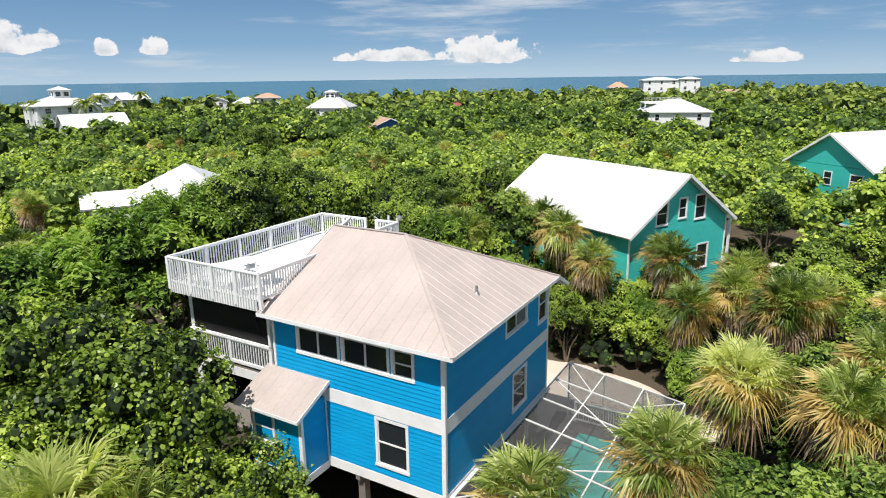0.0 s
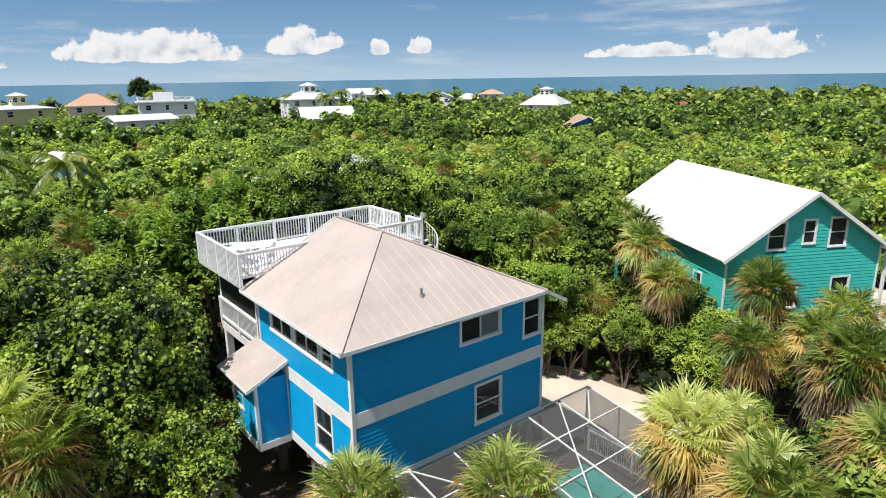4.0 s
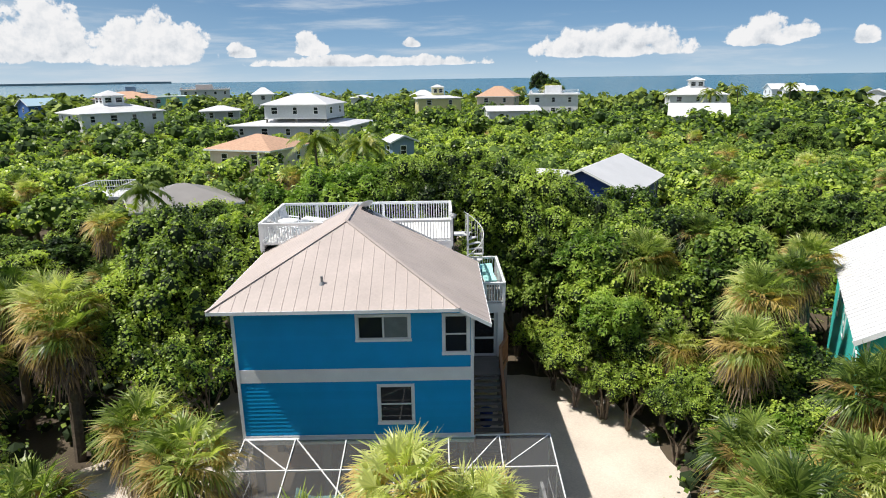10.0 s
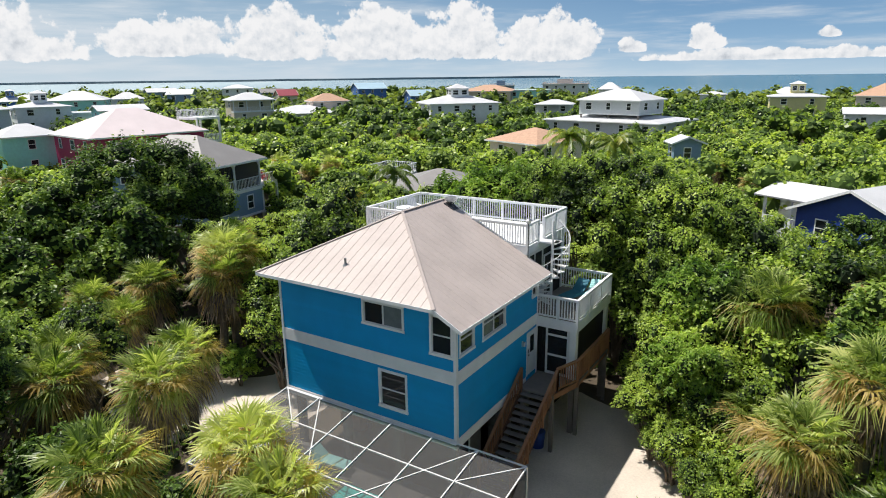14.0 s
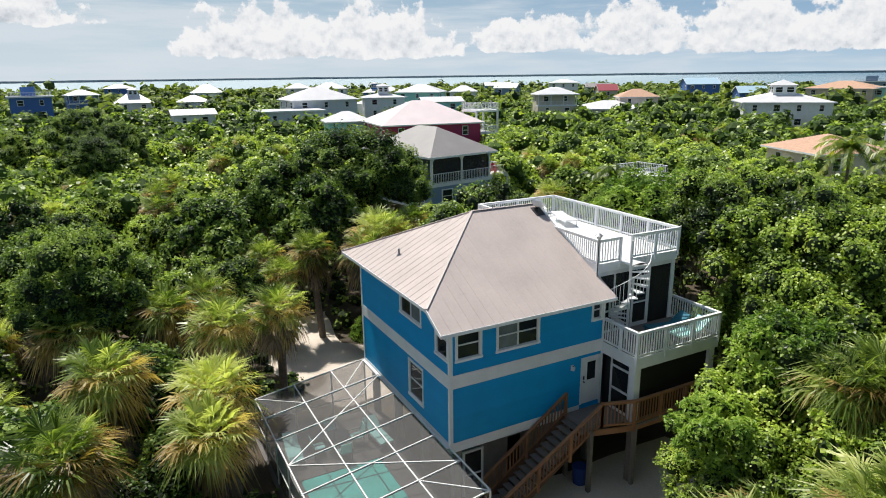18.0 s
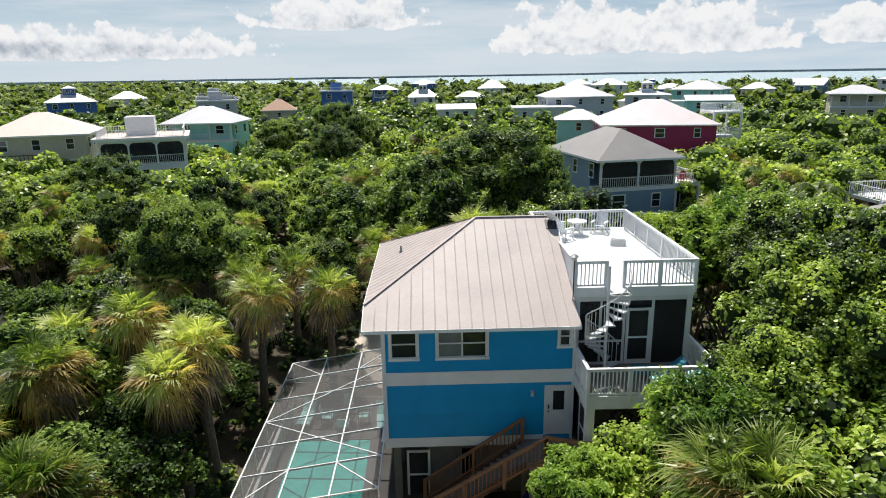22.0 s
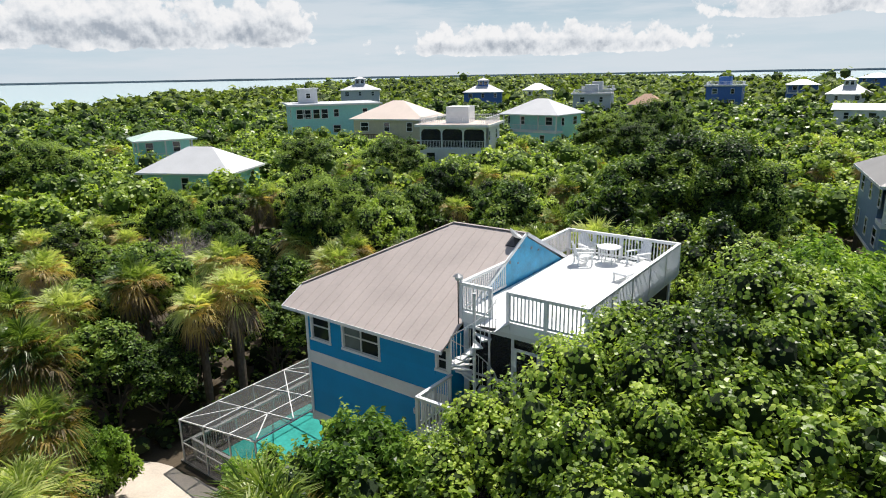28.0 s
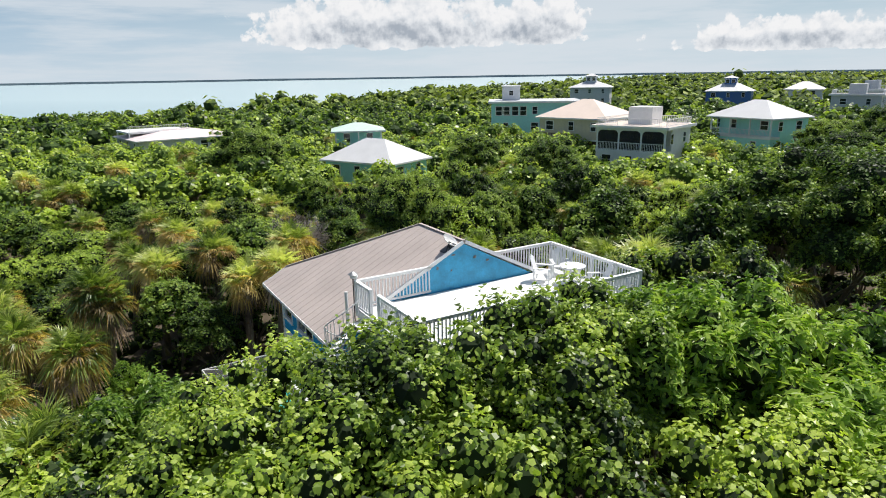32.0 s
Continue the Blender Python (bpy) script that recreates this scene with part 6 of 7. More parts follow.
def trunk_mesh(name, seed, top, r):
    """A leaning tapered trunk with limbs that fork into the crown."""
    rng = random.Random(seed)
    bm = bmesh.new()
    for k in range(4):
        a = k * 1.6 + rng.random()
        p = Vector((0.12 * math.cos(a), 0.12 * math.sin(a), 0))
        q = Vector((0.5 * math.cos(a), 0.5 * math.sin(a), top * 0.35))
        add_rod(bm, p, q, 0.13, 0.09, 7)
        for j in range(2):
            b = a + rng.uniform(-0.8, 0.8)
            e = Vector((r * 0.55 * math.cos(b), r * 0.55 * math.sin(b), top * rng.uniform(0.6, 0.8)))
            add_rod(bm, q, e, 0.08, 0.03, 6)
    return as_mesh(name, bm, BARK)


TREES = {}


def tree_kind(key, name, label, category, crown, trunk, base):
    """One tree of a kind, set out of the way below the ground until it is copied."""
    t = thing(name, label, category, (0, 0, 0), 0, "trees round the house")
    part("trunk", trunk, None, t)
    ob = part("crown", crown, None, t)
    ob.location = (0, 0, base)
    TREES.setdefault(key, []).append(t)


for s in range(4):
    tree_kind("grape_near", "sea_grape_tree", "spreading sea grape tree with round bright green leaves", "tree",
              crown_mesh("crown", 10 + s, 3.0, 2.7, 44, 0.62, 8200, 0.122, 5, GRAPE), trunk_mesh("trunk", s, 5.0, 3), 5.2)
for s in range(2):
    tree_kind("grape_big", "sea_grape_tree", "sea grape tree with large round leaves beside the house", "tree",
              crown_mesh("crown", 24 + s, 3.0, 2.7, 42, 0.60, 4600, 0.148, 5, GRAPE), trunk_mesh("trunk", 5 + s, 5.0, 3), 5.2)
for s in range(5):
    tree_kind("grape", "sea_grape_tree", "dense sea grape tree with round green leaves", "tree",
              crown_mesh("crown", 30 + s, 3.0, 2.7, 46, 0.64, 4700, 0.178, 4, GRAPE), trunk_mesh("trunk", 10 + s, 5.0, 3), 5.2)
for s in range(3):
    tree_kind("dark", "broadleaf_tree", "broad dark green tree with small leaves", "tree",
              crown_mesh("crown", 50 + s, 3.0, 2.7, 48, 0.64, 5000, 0.17, 4, DARKTREE, long=1.5), trunk_mesh("trunk", 20 + s, 5.0, 3), 5.2)
tree_kind("broad", "broadleaf_tree", "large dark green tree with dense fine leaves", "tree",
          crown_mesh("crown", 57, 3.0, 2.7, 70, 0.52, 17000, 0.082, 4, DARKTREE, long=1.5), trunk_mesh("trunk", 24, 5.0, 3), 5.2)
for s in range(3):
    tree_kind("bush", "green_shrub", "bright green shrub with narrow leaves", "shrub",
              crown_mesh("crown", 60 + s, 3.0, 2.7, 46, 0.66, 7500, 0.13, 4, BUSH, long=2.4, up=0.9), trunk_mesh("trunk", 30 + s, 5.0, 3), 5.2)


def fan_frond(rng, v, f, mi, base, d, length, blade, droop, mat, leaflets=32, thin=0.021):
    """A palm leaf: a stalk, then a fan of stiff narrow blades whose tips hang."""
    side = np.cross(d, (0, 0, 1.0)) + rng.normal(size=3) * 0.12
    side = side / max(1e-6, np.linalg.norm(side))
    up = np.cross(side, d)
    tip = base + d * length - np.array((0, 0, droop * length * 0.25))
    w = 0.022
    n = len(v)
    v += [base - side * w, base + side * w, tip + side * w, tip - side * w]
    f.append((n, n + 1, n + 2, n + 3))
    mi.append(mat)
    for i in range(leaflets):
        a = -2.0 + 4.0 * (i + 0.5) / leaflets + rng.uniform(-0.07, 0.07)
        e = d * math.cos(a) + side * math.sin(a) + up * (0.42 * abs(math.sin(a)) - 0.1)
        e = e / np.linalg.norm(e)
        ln = blade * rng.uniform(0.72, 1.12) * (0.74 + 0.26 * math.cos(a))
        q = np.cross(e, up)
        q = q / max(1e-6, np.linalg.norm(q)) * thin
        mid = tip + e * ln * 0.5
        end = mid + e * ln * 0.5 - np.array((0, 0, ln * (0.16 + droop) * rng.uniform(0.4, 1.3)))
        n = len(v)
        v += [tip, mid - q, end, mid + q + up * 0.02]
        f.append((n, n + 1, n + 2, n + 3))
        mi.append(mat)


def fan_palm(seed, live, dead, blade=0.9):
    rng = np.random.default_rng(seed)
    v, f, mi = [], [], []
    for k in range(live):
        z = 1.0 - 1.45 * (k / live) ** 0.85
        a = k * 2.399 + rng.uniform(-0.35, 0.35)
        h = math.sqrt(max(0.02, 1 - min(1, abs(z)) ** 2))
        d = np.array((h * math.cos(a), h * math.sin(a), z * 0.95 + 0.08))
        d /= np.linalg.norm(d)
        mat = 1 if z < 0.35 and rng.random() < 0.62 else 0
        fan_frond(rng, v, f, mi, np.array((0, 0, 0.0)), d, rng.uniform(0.5, 0.85), blade * rng.uniform(0.85, 1.12), 0.14 + 0.5 * max(0, 0.35 - z), mat)
    crown = raw_mesh("crown", [tuple(p) for p in v], f, [PALMLEAF, PALMYELLOW], mi)
    v, f, mi = [], [], []
    for k in range(dead):
        a = k * 2.399 + rng.uniform(-0.3, 0.3)
        z = rng.uniform(-0.97, -0.55)
        h = math.sqrt(1 - z * z)
        fan_frond(rng, v, f, mi, np.array((0, 0, -0.1)), np.array((h * math.cos(a), h * math.sin(a), z)), rng.uniform(0.45, 0.95), blade * 0.85, 0.7, 0 if rng.random() < 0.3 else 1, 13, 0.035)
    # old leaf bases round the top of the trunk
    for k in range(40):
        a, z = k * 2.399, -0.3 - 1.9 * k / 40
        d = np.array((math.cos(a), math.sin(a), 0.0))
        side = np.array((-math.sin(a), math.cos(a), 0.0)) * 0.05
        p = d * 0.17 + np.array((0, 0, z))
        n = len(v)
        v += [p - side, p + side, p + d * 0.16 + np.array((0, 0, 0.22))]
        f.append((n, n + 1, n + 2))
        mi.append(1)
    skirt = raw_mesh("dead_fronds", [tuple(p) for p in v], f, [PALMYELLOW, PALMDEAD], mi)
    t = thing("cabbage_palm", "cabbage palm with fan leaves and brown dead fronds", "palm", (0, 0, 0), 0, "cabbage palms")
    part("trunk", rod((0, 0, -6.4), (0, 0, 0), 0.19, 0.16, 9), BARK, t)
    part("crown", crown, None, t)
    part("dead_fronds", skirt, None, t)
    return t


PALMS = [fan_palm(70 + s, 46, 34, 0.82) for s in range(4)]
LONGPALM = fan_palm(80, 30, 6, 1.35)


def coconut_palm(seed, mat, n=18, length=3.4):
    rng = np.random.default_rng(seed)
    v, f, mi = [], [], []
    for k in range(n):
        a = k * 2.399 + rng.uniform(-0.2, 0.2)
        z = 0.95 - 1.25 * k / n
        pts = []
        for j in range(9):
            s = j / 8
            reach = length * s * (1 - 0.12 * s)
            pts.append(np.array((math.cos(a) * reach * math.cos(z * 0.9), math.sin(a) * reach * math.cos(z * 0.9), math.sin(z * 1.0) * reach - 1.5 * s * s * length * 0.33)))
        for p, q in zip(pts, pts[1:]):
            for m in range(4):
                o = p + (q - p) * m / 4
                d = (q - p) / np.linalg.norm(q - p)
                side = np.cross(d, (0, 0, 1.0))
                side /= max(1e-6, np.linalg.norm(side))
                for s in (-1, 1):
                    e = side * s * 0.8 + d * 0.6 - np.array((0, 0, rng.uniform(0.35, 0.8)))
                    w = d * 0.085
                    tip = o + e * rng.uniform(0.55, 0.75)
                    i0 = len(v)
                    v += [o - w, o + w, tip]
                    f.append((i0, i0 + 1, i0 + 2))
    t = thing("coconut_palm", "tall coconut palm with arching feathery fronds", "palm", (0, 0, 0), 0, "coconut palms")
    bm = bmesh.new()
    for j in range(6):
        add_rod(bm, (0.25 * math.sin(j * 0.5), 0, -9 + j * 1.5), (0.25 * math.sin((j + 1) * 0.5), 0, -9 + (j + 1) * 1.5), 0.19 - j * 0.015, 0.175 - j * 0.015, 9)
    part("trunk", bm, BARK, t)
    ob = part("crown", raw_mesh("crown", [tuple(p) for p in v], f, [mat]), None, t)
    ob.location = (0.25 * math.sin(3), 0, 0)
    return t


COCOS = [coconut_palm(90, COCO, 20, 3.8), coconut_palm(91, COCO, 15, 2.9)]
USED = []
rng = random.Random(11)
rows_used = {}


def plant(key, x, y, top, r, label=""):
    """A broadleaf tree of the kind, with its top at that height and a crown of that radius."""
    pick = TREES[key]
    t = pick[rng.randrange(len(pick))]
    s = top / 7.75
    if rows_used.get(t.name) is None:
        rows_used[t.name] = t
        c = t
    else:
        c = copy_thing(t, Matrix())
    c.matrix_basis = pose(x, y, 0, 0, 0, rng.uniform(0, 360)) @ Matrix.Diagonal((r / 3.2, r / 3.2, s, 1))
    for ob in c.children:
        if ob.name.startswith("crown"):
            even = 1.6 if key == "bush" and top < 6.5 else min(1.0, 1.12 * r / 3.2 / s)
            ob.scale.z = even
            ob.location.z = 7.75 - 2.55 * even
    if label:
        tagged(c, label)
    USED.append((x, y, r))
    return c


def set_palm(t, x, y, z, s=1.0):
    """A palm whose crown starts at height z."""
    if rows_used.get(t.name) is None:
        rows_used[t.name] = t
        c = t
    else:
        c = copy_thing(t, Matrix())
    c.matrix_basis = pose(x, y, z, rng.uniform(-5, 5), rng.uniform(-5, 5), rng.uniform(0, 360)) @ Matrix.Diagonal((s, s, s, 1))
    USED.append((x, y, 1.7 * s))


# palms seen close to the house
for x, y, top in ((21.8, 4.0, 7.7), (20.2, 1.4, 6.5), (22.2, -2.9, 6.6), (17.4, -4.6, 5.5), (6.8, -7.9, 6.9), (0.7, -6.7, 6.9), (-1.9, -3.7, 6.2), (15.9, -8.6, 6.4)):
    set_palm(PALMS[rng.randrange(4)], x, y, top - 0.7, rng.uniform(1.15, 1.3))
for x, y, top in ((5.0, -11.1, 7.5), (8.6, -8.4, 6.4), (9.6, -12.3, 7.3), (10.3, -21.7, 6.6), (16.2, -9.1, 6.9), (19.6, -6.5, 6.0), (-2.4, -8.6, 6.9), (-6.2, -6.5, 6.0)):
    set_palm(PALMS[rng.randrange(4)], x, y, top - 0.7, rng.uniform(1.05, 1.3))
for x, y, top in ((24.0, -1.8, 6.6), (22.6, -6.5, 6.2), (24.5, 6.2, 8.0), (-10.6, 0.5, 6.6), (-9.6, -1.6, 5.6), (18.6, 9.6, 8.0), (-14.3, -4.3, 6.5), (12.6, -13.6, 6.4)):
    set_palm(PALMS[rng.randrange(4)], x, y, top - 0.7, rng.uniform(1.05, 1.3))
for x, y, top in ((-4.0, 24.0, 6.6), (-1.0, 27.5, 6.4), (2.2, 30.0, 6.6), (-6.2, 27.0, 6.8), (0.6, 34.0, 6.2), (4.2, 33.5, 6.4), (-3.0, 31.5, 6.6), (6.0, 37.5, 6.2), (5.2, 42.6, 6.2), (6.0, 47.0, 6.4), (3.0, 44.0, 6.0), (-2.0, -12.6, 6.8), (13.5, -18.0, 6.0), (-17.1, 24.4, 6.9), (3.5, -15.0, 6.2), (20.5, -10.5, 6.0), (-12.5, 6.5, 7.0), (-14.5, 9.5, 6.8), (27.0, 9.5, 7.8), (22.5, 12.5, 8.4)):
    set_palm(PALMS[rng.randrange(4)], x, y, top - 0.7, rng.uniform(1.05, 1.3))
for x, y, z, s_ in ((-9.4, 4.8, 6.7, 1.55), (-8.5, 3.6, 5.9, 1.4), (-9.9, 6.2, 6.0, 1.35)):
    set_palm(PALMS[rng.randrange(4)], x, y, z, s_)
set_palm(LONGPALM, 18.0, 8.8, 7.3, 1.0)
set_palm(LONGPALM, 18.6, 5.2, 4.2, 0.9)
for x, y, z, k in ((-6.0, 49.2, 10.0, 0), (-0.6, 48.0, 9.6, 0), (-18.1, 32.7, 7.4, 1), (80, 150, 11.5, 0), (74, 162, 11.5, 1), (44, 188, 13, 0), (96, 170, 12, 0), (120, 185, 12.5, 1), (36, 205, 12, 0)):
    set_palm(COCOS[k], x, y, z, 1.0)
# a bare grey bush among the palms
def twig_bush(x, y, top, r, seed):
    g = np.random.default_rng(seed)
    t = thing("bare_bush", "leafless grey twig bush among green trees", "shrub", (x, y, 0))
    bm = bmesh.new()
    for k in range(9):
        a = k * 0.7
        q = Vector((r * 0.4 * math.cos(a), r * 0.4 * math.sin(a), top * 0.55))
        add_rod(bm, (0.06 * math.cos(a), 0.06 * math.sin(a), 0), q, 0.07, 0.04, 6)
    part("trunk", bm, BARK, t)
    v, f = [], []
    for k in range(1500):
        d = g.normal(size=3)
        d[2] = abs(d[2]) * 0.8
        d /= np.linalg.norm(d)
        p = np.array((0, 0, top * 0.52)) + d * g.uniform(0.15, 0.8) * np.array((r, r, top * 0.45))
        e = p + (d + g.normal(size=3) * 0.6) * g.uniform(0.2, 0.6)
        side = np.cross(e - p, g.normal(size=3))
        side = side / max(1e-6, np.linalg.norm(side)) * 0.018
        n = len(v)
        v += [tuple(p - side), tuple(p + side), tuple(e)]
        f.append((n, n + 1, n + 2))
    part("twigs", raw_mesh("twigs", v, f, [TWIG]), None, t)
    USED.append((x, y, r))


for x, y, top, r in ((2.4, -20.6, 7.8, 2.2), (0.2, -21.6, 7.0, 1.8)):
    twig_bush(x, y, top, r, int(top * 10))
# the dark grove beyond the pool cage
for x, y, top, r in ((7.6, -13.4, 7.2, 3.0), (4.0, -8.6, 4.6, 2.2), (10.8, -8.6, 4.4, 2.0), (8.2, -10.2, 5.0, 2.2), (12.4, -10.6, 5.6, 2.4), (1.6, -10.2, 6.4, 2.6), (6.6, -16.8, 7.4, 3.2), (10.6, -15.2, 6.6, 2.8)):
    plant("dark", x, y, top, r)
# low green growth between the drive and the teal house
for x, y, top, r in ((19.4, 3.9, 4.2, 1.9), (19.8, 0.9, 3.8, 1.8), (20.8, 2.0, 4.6, 2.2), (19.2, -1.8, 3.4, 1.7), (21.6, -0.8, 4.4, 2.1), (23.6, 2.6, 5.0, 2.3), (24.2, -2.6, 4.6, 2.2), (21.4, -4.2, 3.8, 2.0), (17.4, -4.4, 3.0, 1.5), (23.2, 5.4, 5.4, 2.3), (26.4, -0.2, 4.4, 2.0)):
    plant("grape", x, y, top, r)
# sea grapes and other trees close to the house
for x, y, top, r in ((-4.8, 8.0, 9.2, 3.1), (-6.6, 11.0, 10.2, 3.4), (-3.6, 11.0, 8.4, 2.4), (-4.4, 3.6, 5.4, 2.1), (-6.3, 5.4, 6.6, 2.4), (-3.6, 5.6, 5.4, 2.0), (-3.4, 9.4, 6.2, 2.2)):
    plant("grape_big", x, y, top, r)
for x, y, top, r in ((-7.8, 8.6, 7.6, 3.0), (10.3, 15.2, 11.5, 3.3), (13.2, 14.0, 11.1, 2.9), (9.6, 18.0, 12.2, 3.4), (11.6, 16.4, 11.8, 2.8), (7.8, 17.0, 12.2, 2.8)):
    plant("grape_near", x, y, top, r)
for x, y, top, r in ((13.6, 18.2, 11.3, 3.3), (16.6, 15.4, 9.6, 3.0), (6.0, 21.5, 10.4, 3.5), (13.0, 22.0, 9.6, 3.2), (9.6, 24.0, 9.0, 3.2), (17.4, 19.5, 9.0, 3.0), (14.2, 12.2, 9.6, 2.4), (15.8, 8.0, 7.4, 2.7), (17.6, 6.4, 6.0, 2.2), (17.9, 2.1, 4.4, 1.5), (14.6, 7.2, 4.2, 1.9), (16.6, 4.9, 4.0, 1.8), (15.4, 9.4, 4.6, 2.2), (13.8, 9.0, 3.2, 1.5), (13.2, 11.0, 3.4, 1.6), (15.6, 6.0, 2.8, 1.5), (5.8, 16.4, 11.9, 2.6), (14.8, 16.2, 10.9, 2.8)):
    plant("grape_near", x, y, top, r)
for x, y, top, r in ((1.6, 16.8, 11.0, 3.2), (4.2, 16.9, 11.3, 2.6), (-1.6, 18.6, 9.8, 3.4), (2.0, 21.0, 9.8, 3.4)):
    plant("bush", x, y, top, r, "tall tree with narrow pale green leaves")
for x, y, top, r in ((-21.8, 7.2, 13.0, 6.4), (-4.2, -12.2, 10.6, 3.6), (-19.6, 9.8, 11.6, 4.2)):
    plant("broad", x, y, top, r)
for x, y, top, r in ((12.4, 13.6, 7.2, 2.5), (10.4, 14.2, 7.4, 2.4), (14.2, 13.0, 6.6, 2.3), (12.2, 16.6, 8.0, 2.6), (-16.6, 3.0, 9.8, 3.6), (-15.4, -4.6, 8.8, 3.6), (-23.5, 1.5, 10.4, 4.2), (22.6, 8.2, 9.0, 2.8)):
    plant("dark", x, y, top, r)
for x, y, top, r in ((15.6, 9.6, 8.6, 2.1), (15.8, 5.9, 6.6, 1.7), (-6.6, 2.6, 2.4, 1.2), (20.2, -1.4, 4.2, 1.6), (15.6, -5.4, 3.4, 1.5)):
    plant("bush", x, y, top, r)
for x, y, top, r in ((-11.0, -35.5, 5.4, 2.6), (-15.0, -36.0, 5.2, 2.6), (-7.6, -40.0, 5.4, 2.6), (-20.0, -36.5, 5.6, 2.8), (-6.6, -10.2, 8.6, 3.2), (17.6, 11.4, 9.0, 3.0), (19.6, 8.4, 7.4, 2.6), (20.6, 14.0, 9.4, 3.2), (16.4, 9.6, 8.6, 2.4), (-3.6, 14.8, 9.0, 3.2), (-8.2, 12.4, 7.6, 3.0)):
    plant("grape", x, y, top, r)


def inside(p, poly):
    hit = False
    for (x0, y0), (x1, y1) in zip(poly, poly[1:] + poly[:1]):
        if (y0 > p[1]) != (y1 > p[1]) and p[0] < x0 + (p[1] - y0) * (x1 - x0) / (y1 - y0):
            hit = not hit
    return hit


OPEN = [[(-2.6, -6.4), (12.6, -6.4), (12.6, 13.2), (-2.6, 13.2)],
        [(9.6, 14), (11.2, 2.5), (12.0, -6.4), (12.6, -7.4), (13.5, -7.6), (16.0, -6.2), (17.7, -2.2), (18.3, 0.8), (18.0, 5.0), (17.4, 8.0), (14.8, 9.6), (12.0, 12.6)],
        [(-1.0, -1.2), (-5, -3), (-9, -3.0), (-14, -1.2), (-15, 2.2), (-9, 1.5), (-6, 4.0), (-2.2, 3.4), (-0.8, 3)],
        [(5, 33), (13, 30), (18, 38), (14, 44), (7, 42)],
        [(7, 41), (12, 44), (15, 62), (10, 62), (6, 50)],
        [(33, -4.2), (31, -9), (36, -13), (46, -9), (47, 2), (40, 4)]]


def free(x, y, r):
    if any(inside((x, y), poly) for poly in OPEN):
        return False
    if any(math.hypot(x - hx, y - hy) < hr + r * 0.6 for hx, hy, hr in HOUSES):
        return False
    return True


# the wood close round the house
STEP_ = 3.2
for i in range(-14, 15):
    for j in range(-14, 15):
        x, y = 5 + (i + rng.uniform(-0.42, 0.42)) * STEP_, 2 + (j + rng.uniform(-0.42, 0.42)) * STEP_
        dist = math.hypot(x - 5, y - 2)
        r = rng.uniform(2.1, 3.0)
        if dist > 44 or not free(x, y, r) or any(math.hypot(x - a, y - b) < (r + c) * 0.55 for a, b, c in USED):
            continue
        q = rng.random()
        low = 0.66 if (-30 < x < -9 and 9 < y < 26) or (-1 < x < 9 and 25 < y < 42) or any(math.hypot(x - hx, y - hy) < hr + 6.5 for hx, hy, hr in HOUSES) else 0.7 if (y < -6 and x > -4) or (x > 14 and y < 10) else 1.0
        if q < 0.20 if y > 0 else q < 0.34:
            set_palm(PALMS[rng.randrange(4)], x, y, rng.uniform(4.2, 6.2) * low, rng.uniform(1.0, 1.25))
        elif q < 0.66:
            plant("grape_near" if 8 < x < 27 and 7 < y < 30 else "grape", x, y, rng.uniform(5.8, 8.2) * low, r)
        elif q < 0.9:
            plant("dark", x, y, rng.uniform(6.2, 8.8) * low, r)
        else:
            plant("bush", x, y, rng.uniform(3.8, 6.0) * low, r * 0.8)

# ---- the wood farther off ----
gen = np.random.default_rng(21)


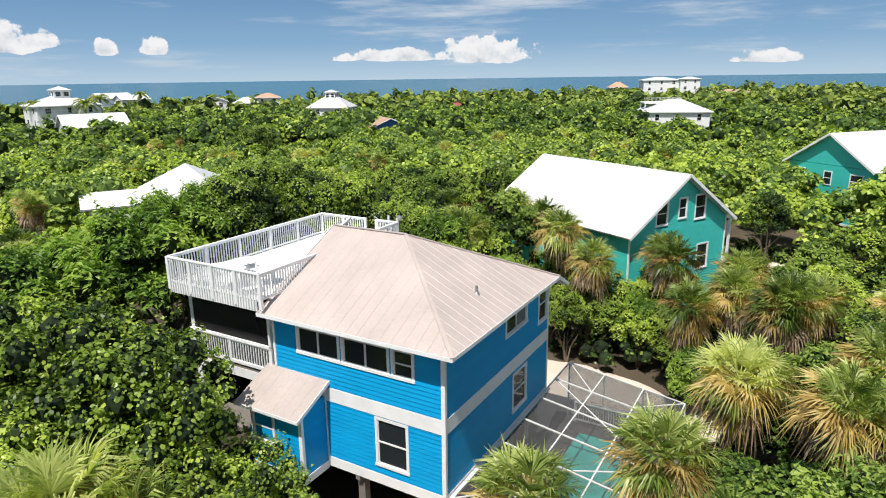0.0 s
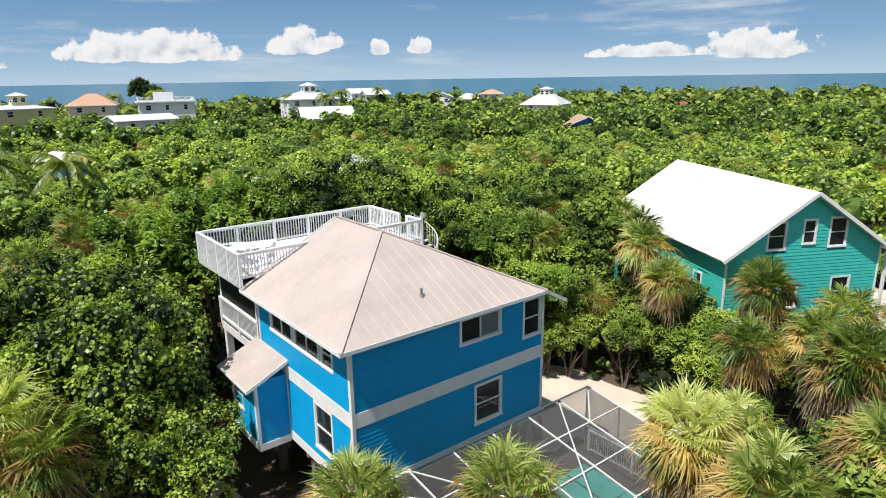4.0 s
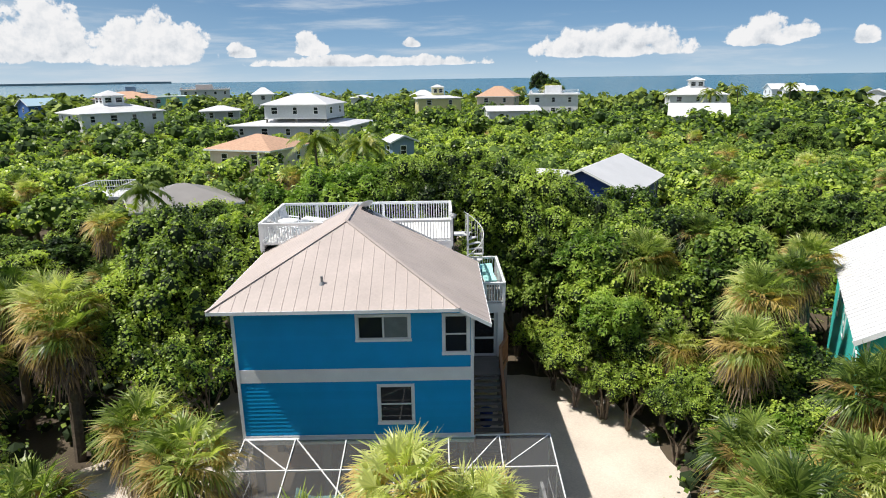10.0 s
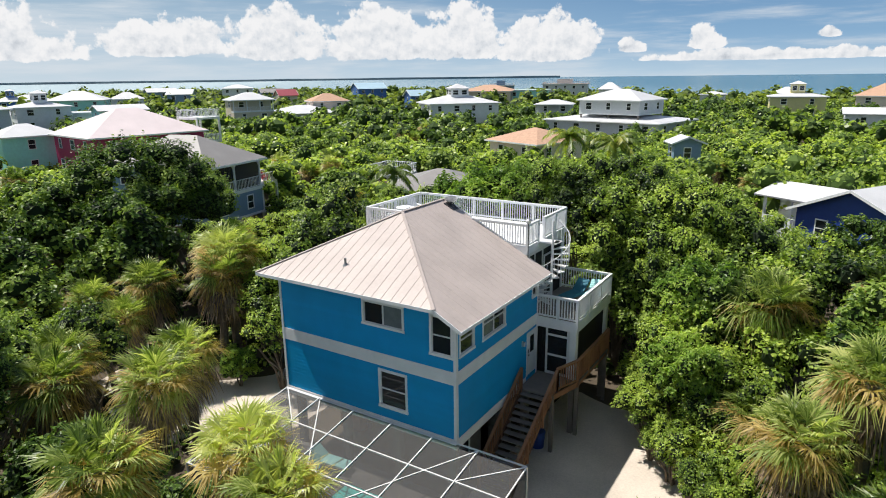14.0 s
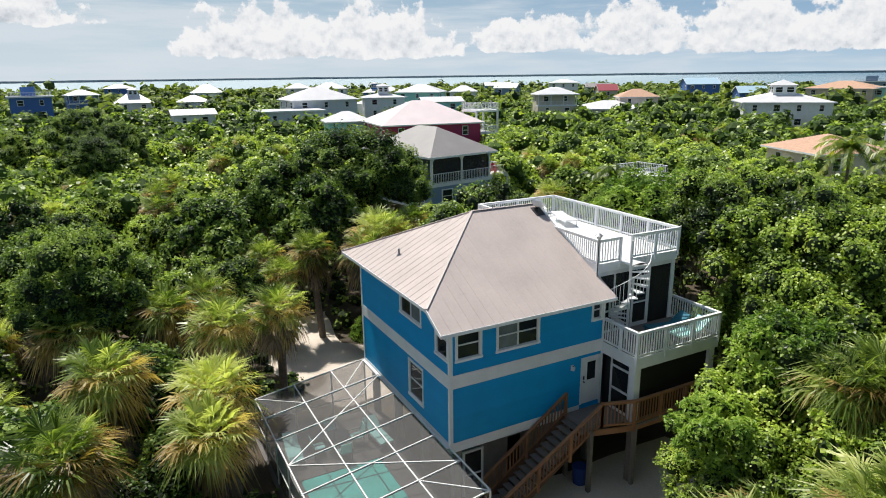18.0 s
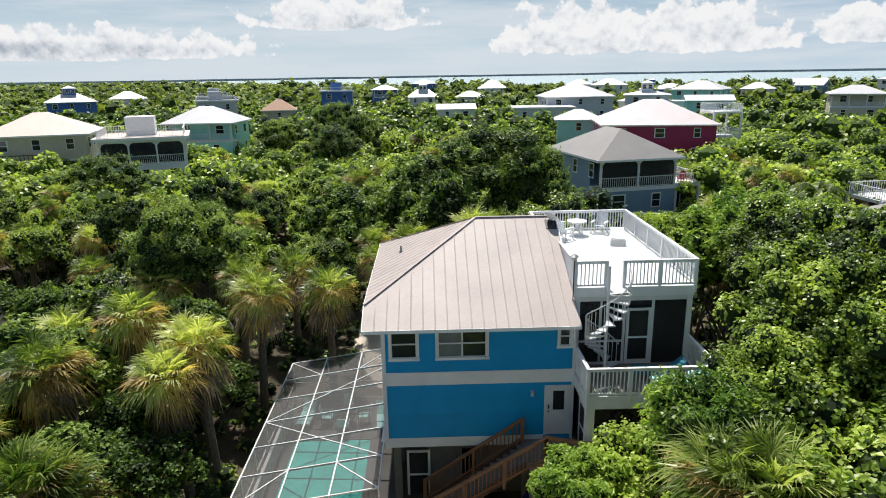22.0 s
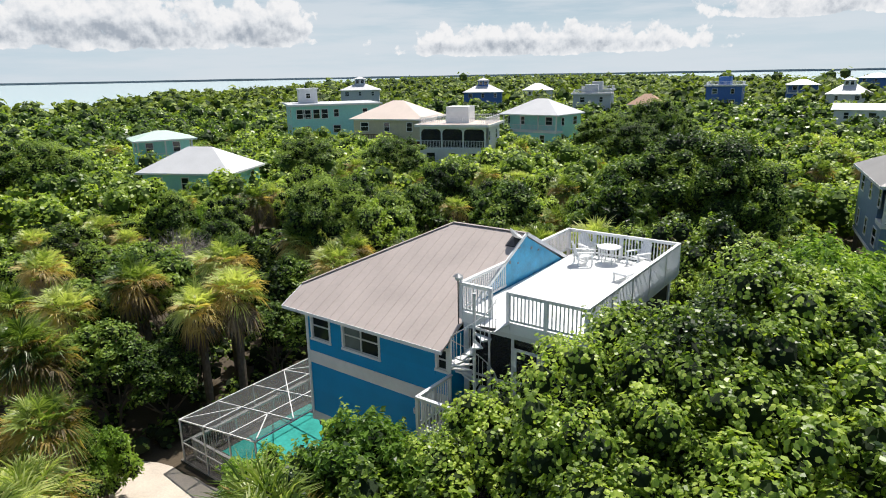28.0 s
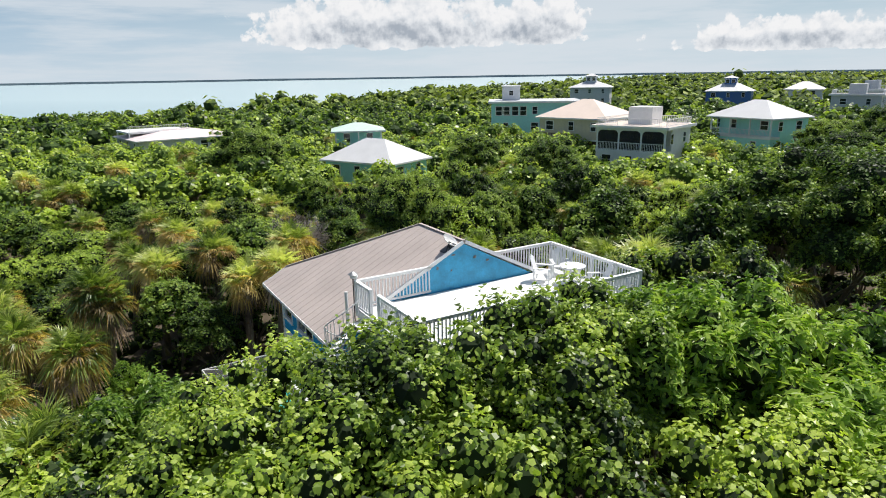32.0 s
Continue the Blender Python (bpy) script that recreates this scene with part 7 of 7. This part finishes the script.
def far_wood(name, label, r0, r1, step, leaves, leaf, size, high, mats, seed, near=False):
    """Many crowns in one mesh between two distances from the house."""
    g = np.random.default_rng(seed)
    n = int(r1 / step) + 1
    gx, gy = np.meshgrid(np.arange(-n, n + 1), np.arange(-n, n + 1))
    x = 5 + (gx.ravel() + g.uniform(-0.45, 0.45, gx.size)) * step
    y = 2 + (gy.ravel() + g.uniform(-0.45, 0.45, gx.size)) * step
    dist = np.hypot(x - 5, y - 2)
    ang = np.degrees(np.arctan2(y, x - 4)) % 360
    reach = np.array([shore(a) for a in ang]) * 0.985
    ok = (dist > r0) & (dist < np.minimum(r1, reach)) & ((ang < 290) | (ang > 338) | (dist < 70))
    for hx, hy, hr in HOUSES:
        ok &= np.hypot(x - hx, y - hy) > hr + size * 0.32
    ok &= ~((x > 31) & (x < 47) & (y > -13) & (y < 3))
    if near or r0 < 90:
        ok &= np.array([k and (math.hypot(a, b) > 75 or free(a, b, 0.4)) for a, b, k in zip(x, y, ok)])
    x, y = x[ok], y[ok]
    count = len(x)
    top = g.uniform(*high, count) + 1.7 * np.array([noise.noise((a * 0.03, b * 0.03, 5)) for a, b in zip(x, y)])
    k = 4 if leaves > 30 else 2
    c = np.stack((x, y, top - size * 0.9), 1)[:, None] + g.normal(size=(count, k, 3)) * np.array((size * 0.55, size * 0.55, size * 0.3))
    rad = size * g.uniform(0.4, 0.85, (count, k))
    cf, rf = c.reshape(-1, 3), rad.reshape(-1)
    per = max(1, leaves // k)
    d = unit(g.normal(size=(len(cf) * per, 3)))
    d[:, 2] = np.abs(d[:, 2]) * 1.0 - 0.15
    kk = np.repeat(np.arange(len(cf)), per)
    p = cf[kk] + d * (rf[kk] * g.uniform(0.85, 1.1, len(kk)))[:, None]
    nn = unit(d * 0.7 + np.array((0, 0, 0.6)) + g.normal(size=p.shape) * 0.5)
    a = unit(np.cross(nn, g.normal(size=p.shape)))
    b = np.cross(nn, a)
    s = leaf * g.uniform(0.6, 1.3, len(p))[:, None] * 0.5
    v = np.stack((p + a * s, p + b * s, p - a * s, p - b * s), 1).reshape(-1, 3)
    f = np.arange(len(v)).reshape(-1, 4)
    # core lumps fill each crown, with shade painted in by their material
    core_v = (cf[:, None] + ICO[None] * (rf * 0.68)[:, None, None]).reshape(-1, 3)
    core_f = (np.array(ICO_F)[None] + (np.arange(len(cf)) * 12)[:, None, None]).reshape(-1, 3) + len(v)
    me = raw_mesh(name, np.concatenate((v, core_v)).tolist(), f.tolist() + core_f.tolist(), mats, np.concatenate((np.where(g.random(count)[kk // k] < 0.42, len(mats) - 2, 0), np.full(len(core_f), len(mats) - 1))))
    return tagged(new(name, me), label, "woodland", kind="stuff")


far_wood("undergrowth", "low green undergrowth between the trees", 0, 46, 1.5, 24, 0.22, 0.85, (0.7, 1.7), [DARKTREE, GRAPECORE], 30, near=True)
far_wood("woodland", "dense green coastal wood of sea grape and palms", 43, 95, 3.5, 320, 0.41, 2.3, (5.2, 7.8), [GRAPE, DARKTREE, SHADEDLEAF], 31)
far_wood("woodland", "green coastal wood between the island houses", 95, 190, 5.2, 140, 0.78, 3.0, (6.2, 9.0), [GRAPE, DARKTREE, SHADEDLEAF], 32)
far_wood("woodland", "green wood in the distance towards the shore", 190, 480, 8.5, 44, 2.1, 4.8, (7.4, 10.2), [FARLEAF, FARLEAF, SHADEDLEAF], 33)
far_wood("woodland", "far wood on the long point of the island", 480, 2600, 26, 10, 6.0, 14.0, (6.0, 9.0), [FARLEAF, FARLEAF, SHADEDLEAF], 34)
# palms that stand out of the wood
for i in range(175):
    a, d = rng.uniform(0, 288), rng.uniform(44, 110)
    x, y = 5 + d * math.cos(radians(a)), 2 + d * math.sin(radians(a))
    if free(x, y, 2):
        set_palm(PALMS[rng.randrange(4)], x, y, rng.uniform(5.0, 6.6), rng.uniform(1.0, 1.25))
# tall feathery pine near the beach
for x, y, top, r in ((42.1, 195.0, 17.5, 5.0), (46.5, 197.0, 15.5, 4.0)):
    plant("dark", x, y, top, r, "tall feathery pine standing above the houses")
for x, y, top, r in ((-71, -12.3, 13.2, 5.2), (-66, -8, 11.5, 3.6), (60, 70, 9.5, 4.5), (-60, -12, 10.5, 5.0), (-75, -22, 10.5, 5.0), (-32, -30, 10, 5), (-4, -58, 11, 6), (-31, -44, 9.5, 5.0)):
    plant("broad", x, y, top, r, "large dark green tree standing above the wood")
for t in [o for o in scene.objects if o.parent is None and o.name in [k.name for v in TREES.values() for k in v] and rows_used.get(o.name) is None]:
    rows_used[t.name] = t
    t.matrix_basis = pose(-30 + 4 * len(rows_used), 52, 0) @ Matrix.Diagonal((0.9, 0.9, 0.9, 1))
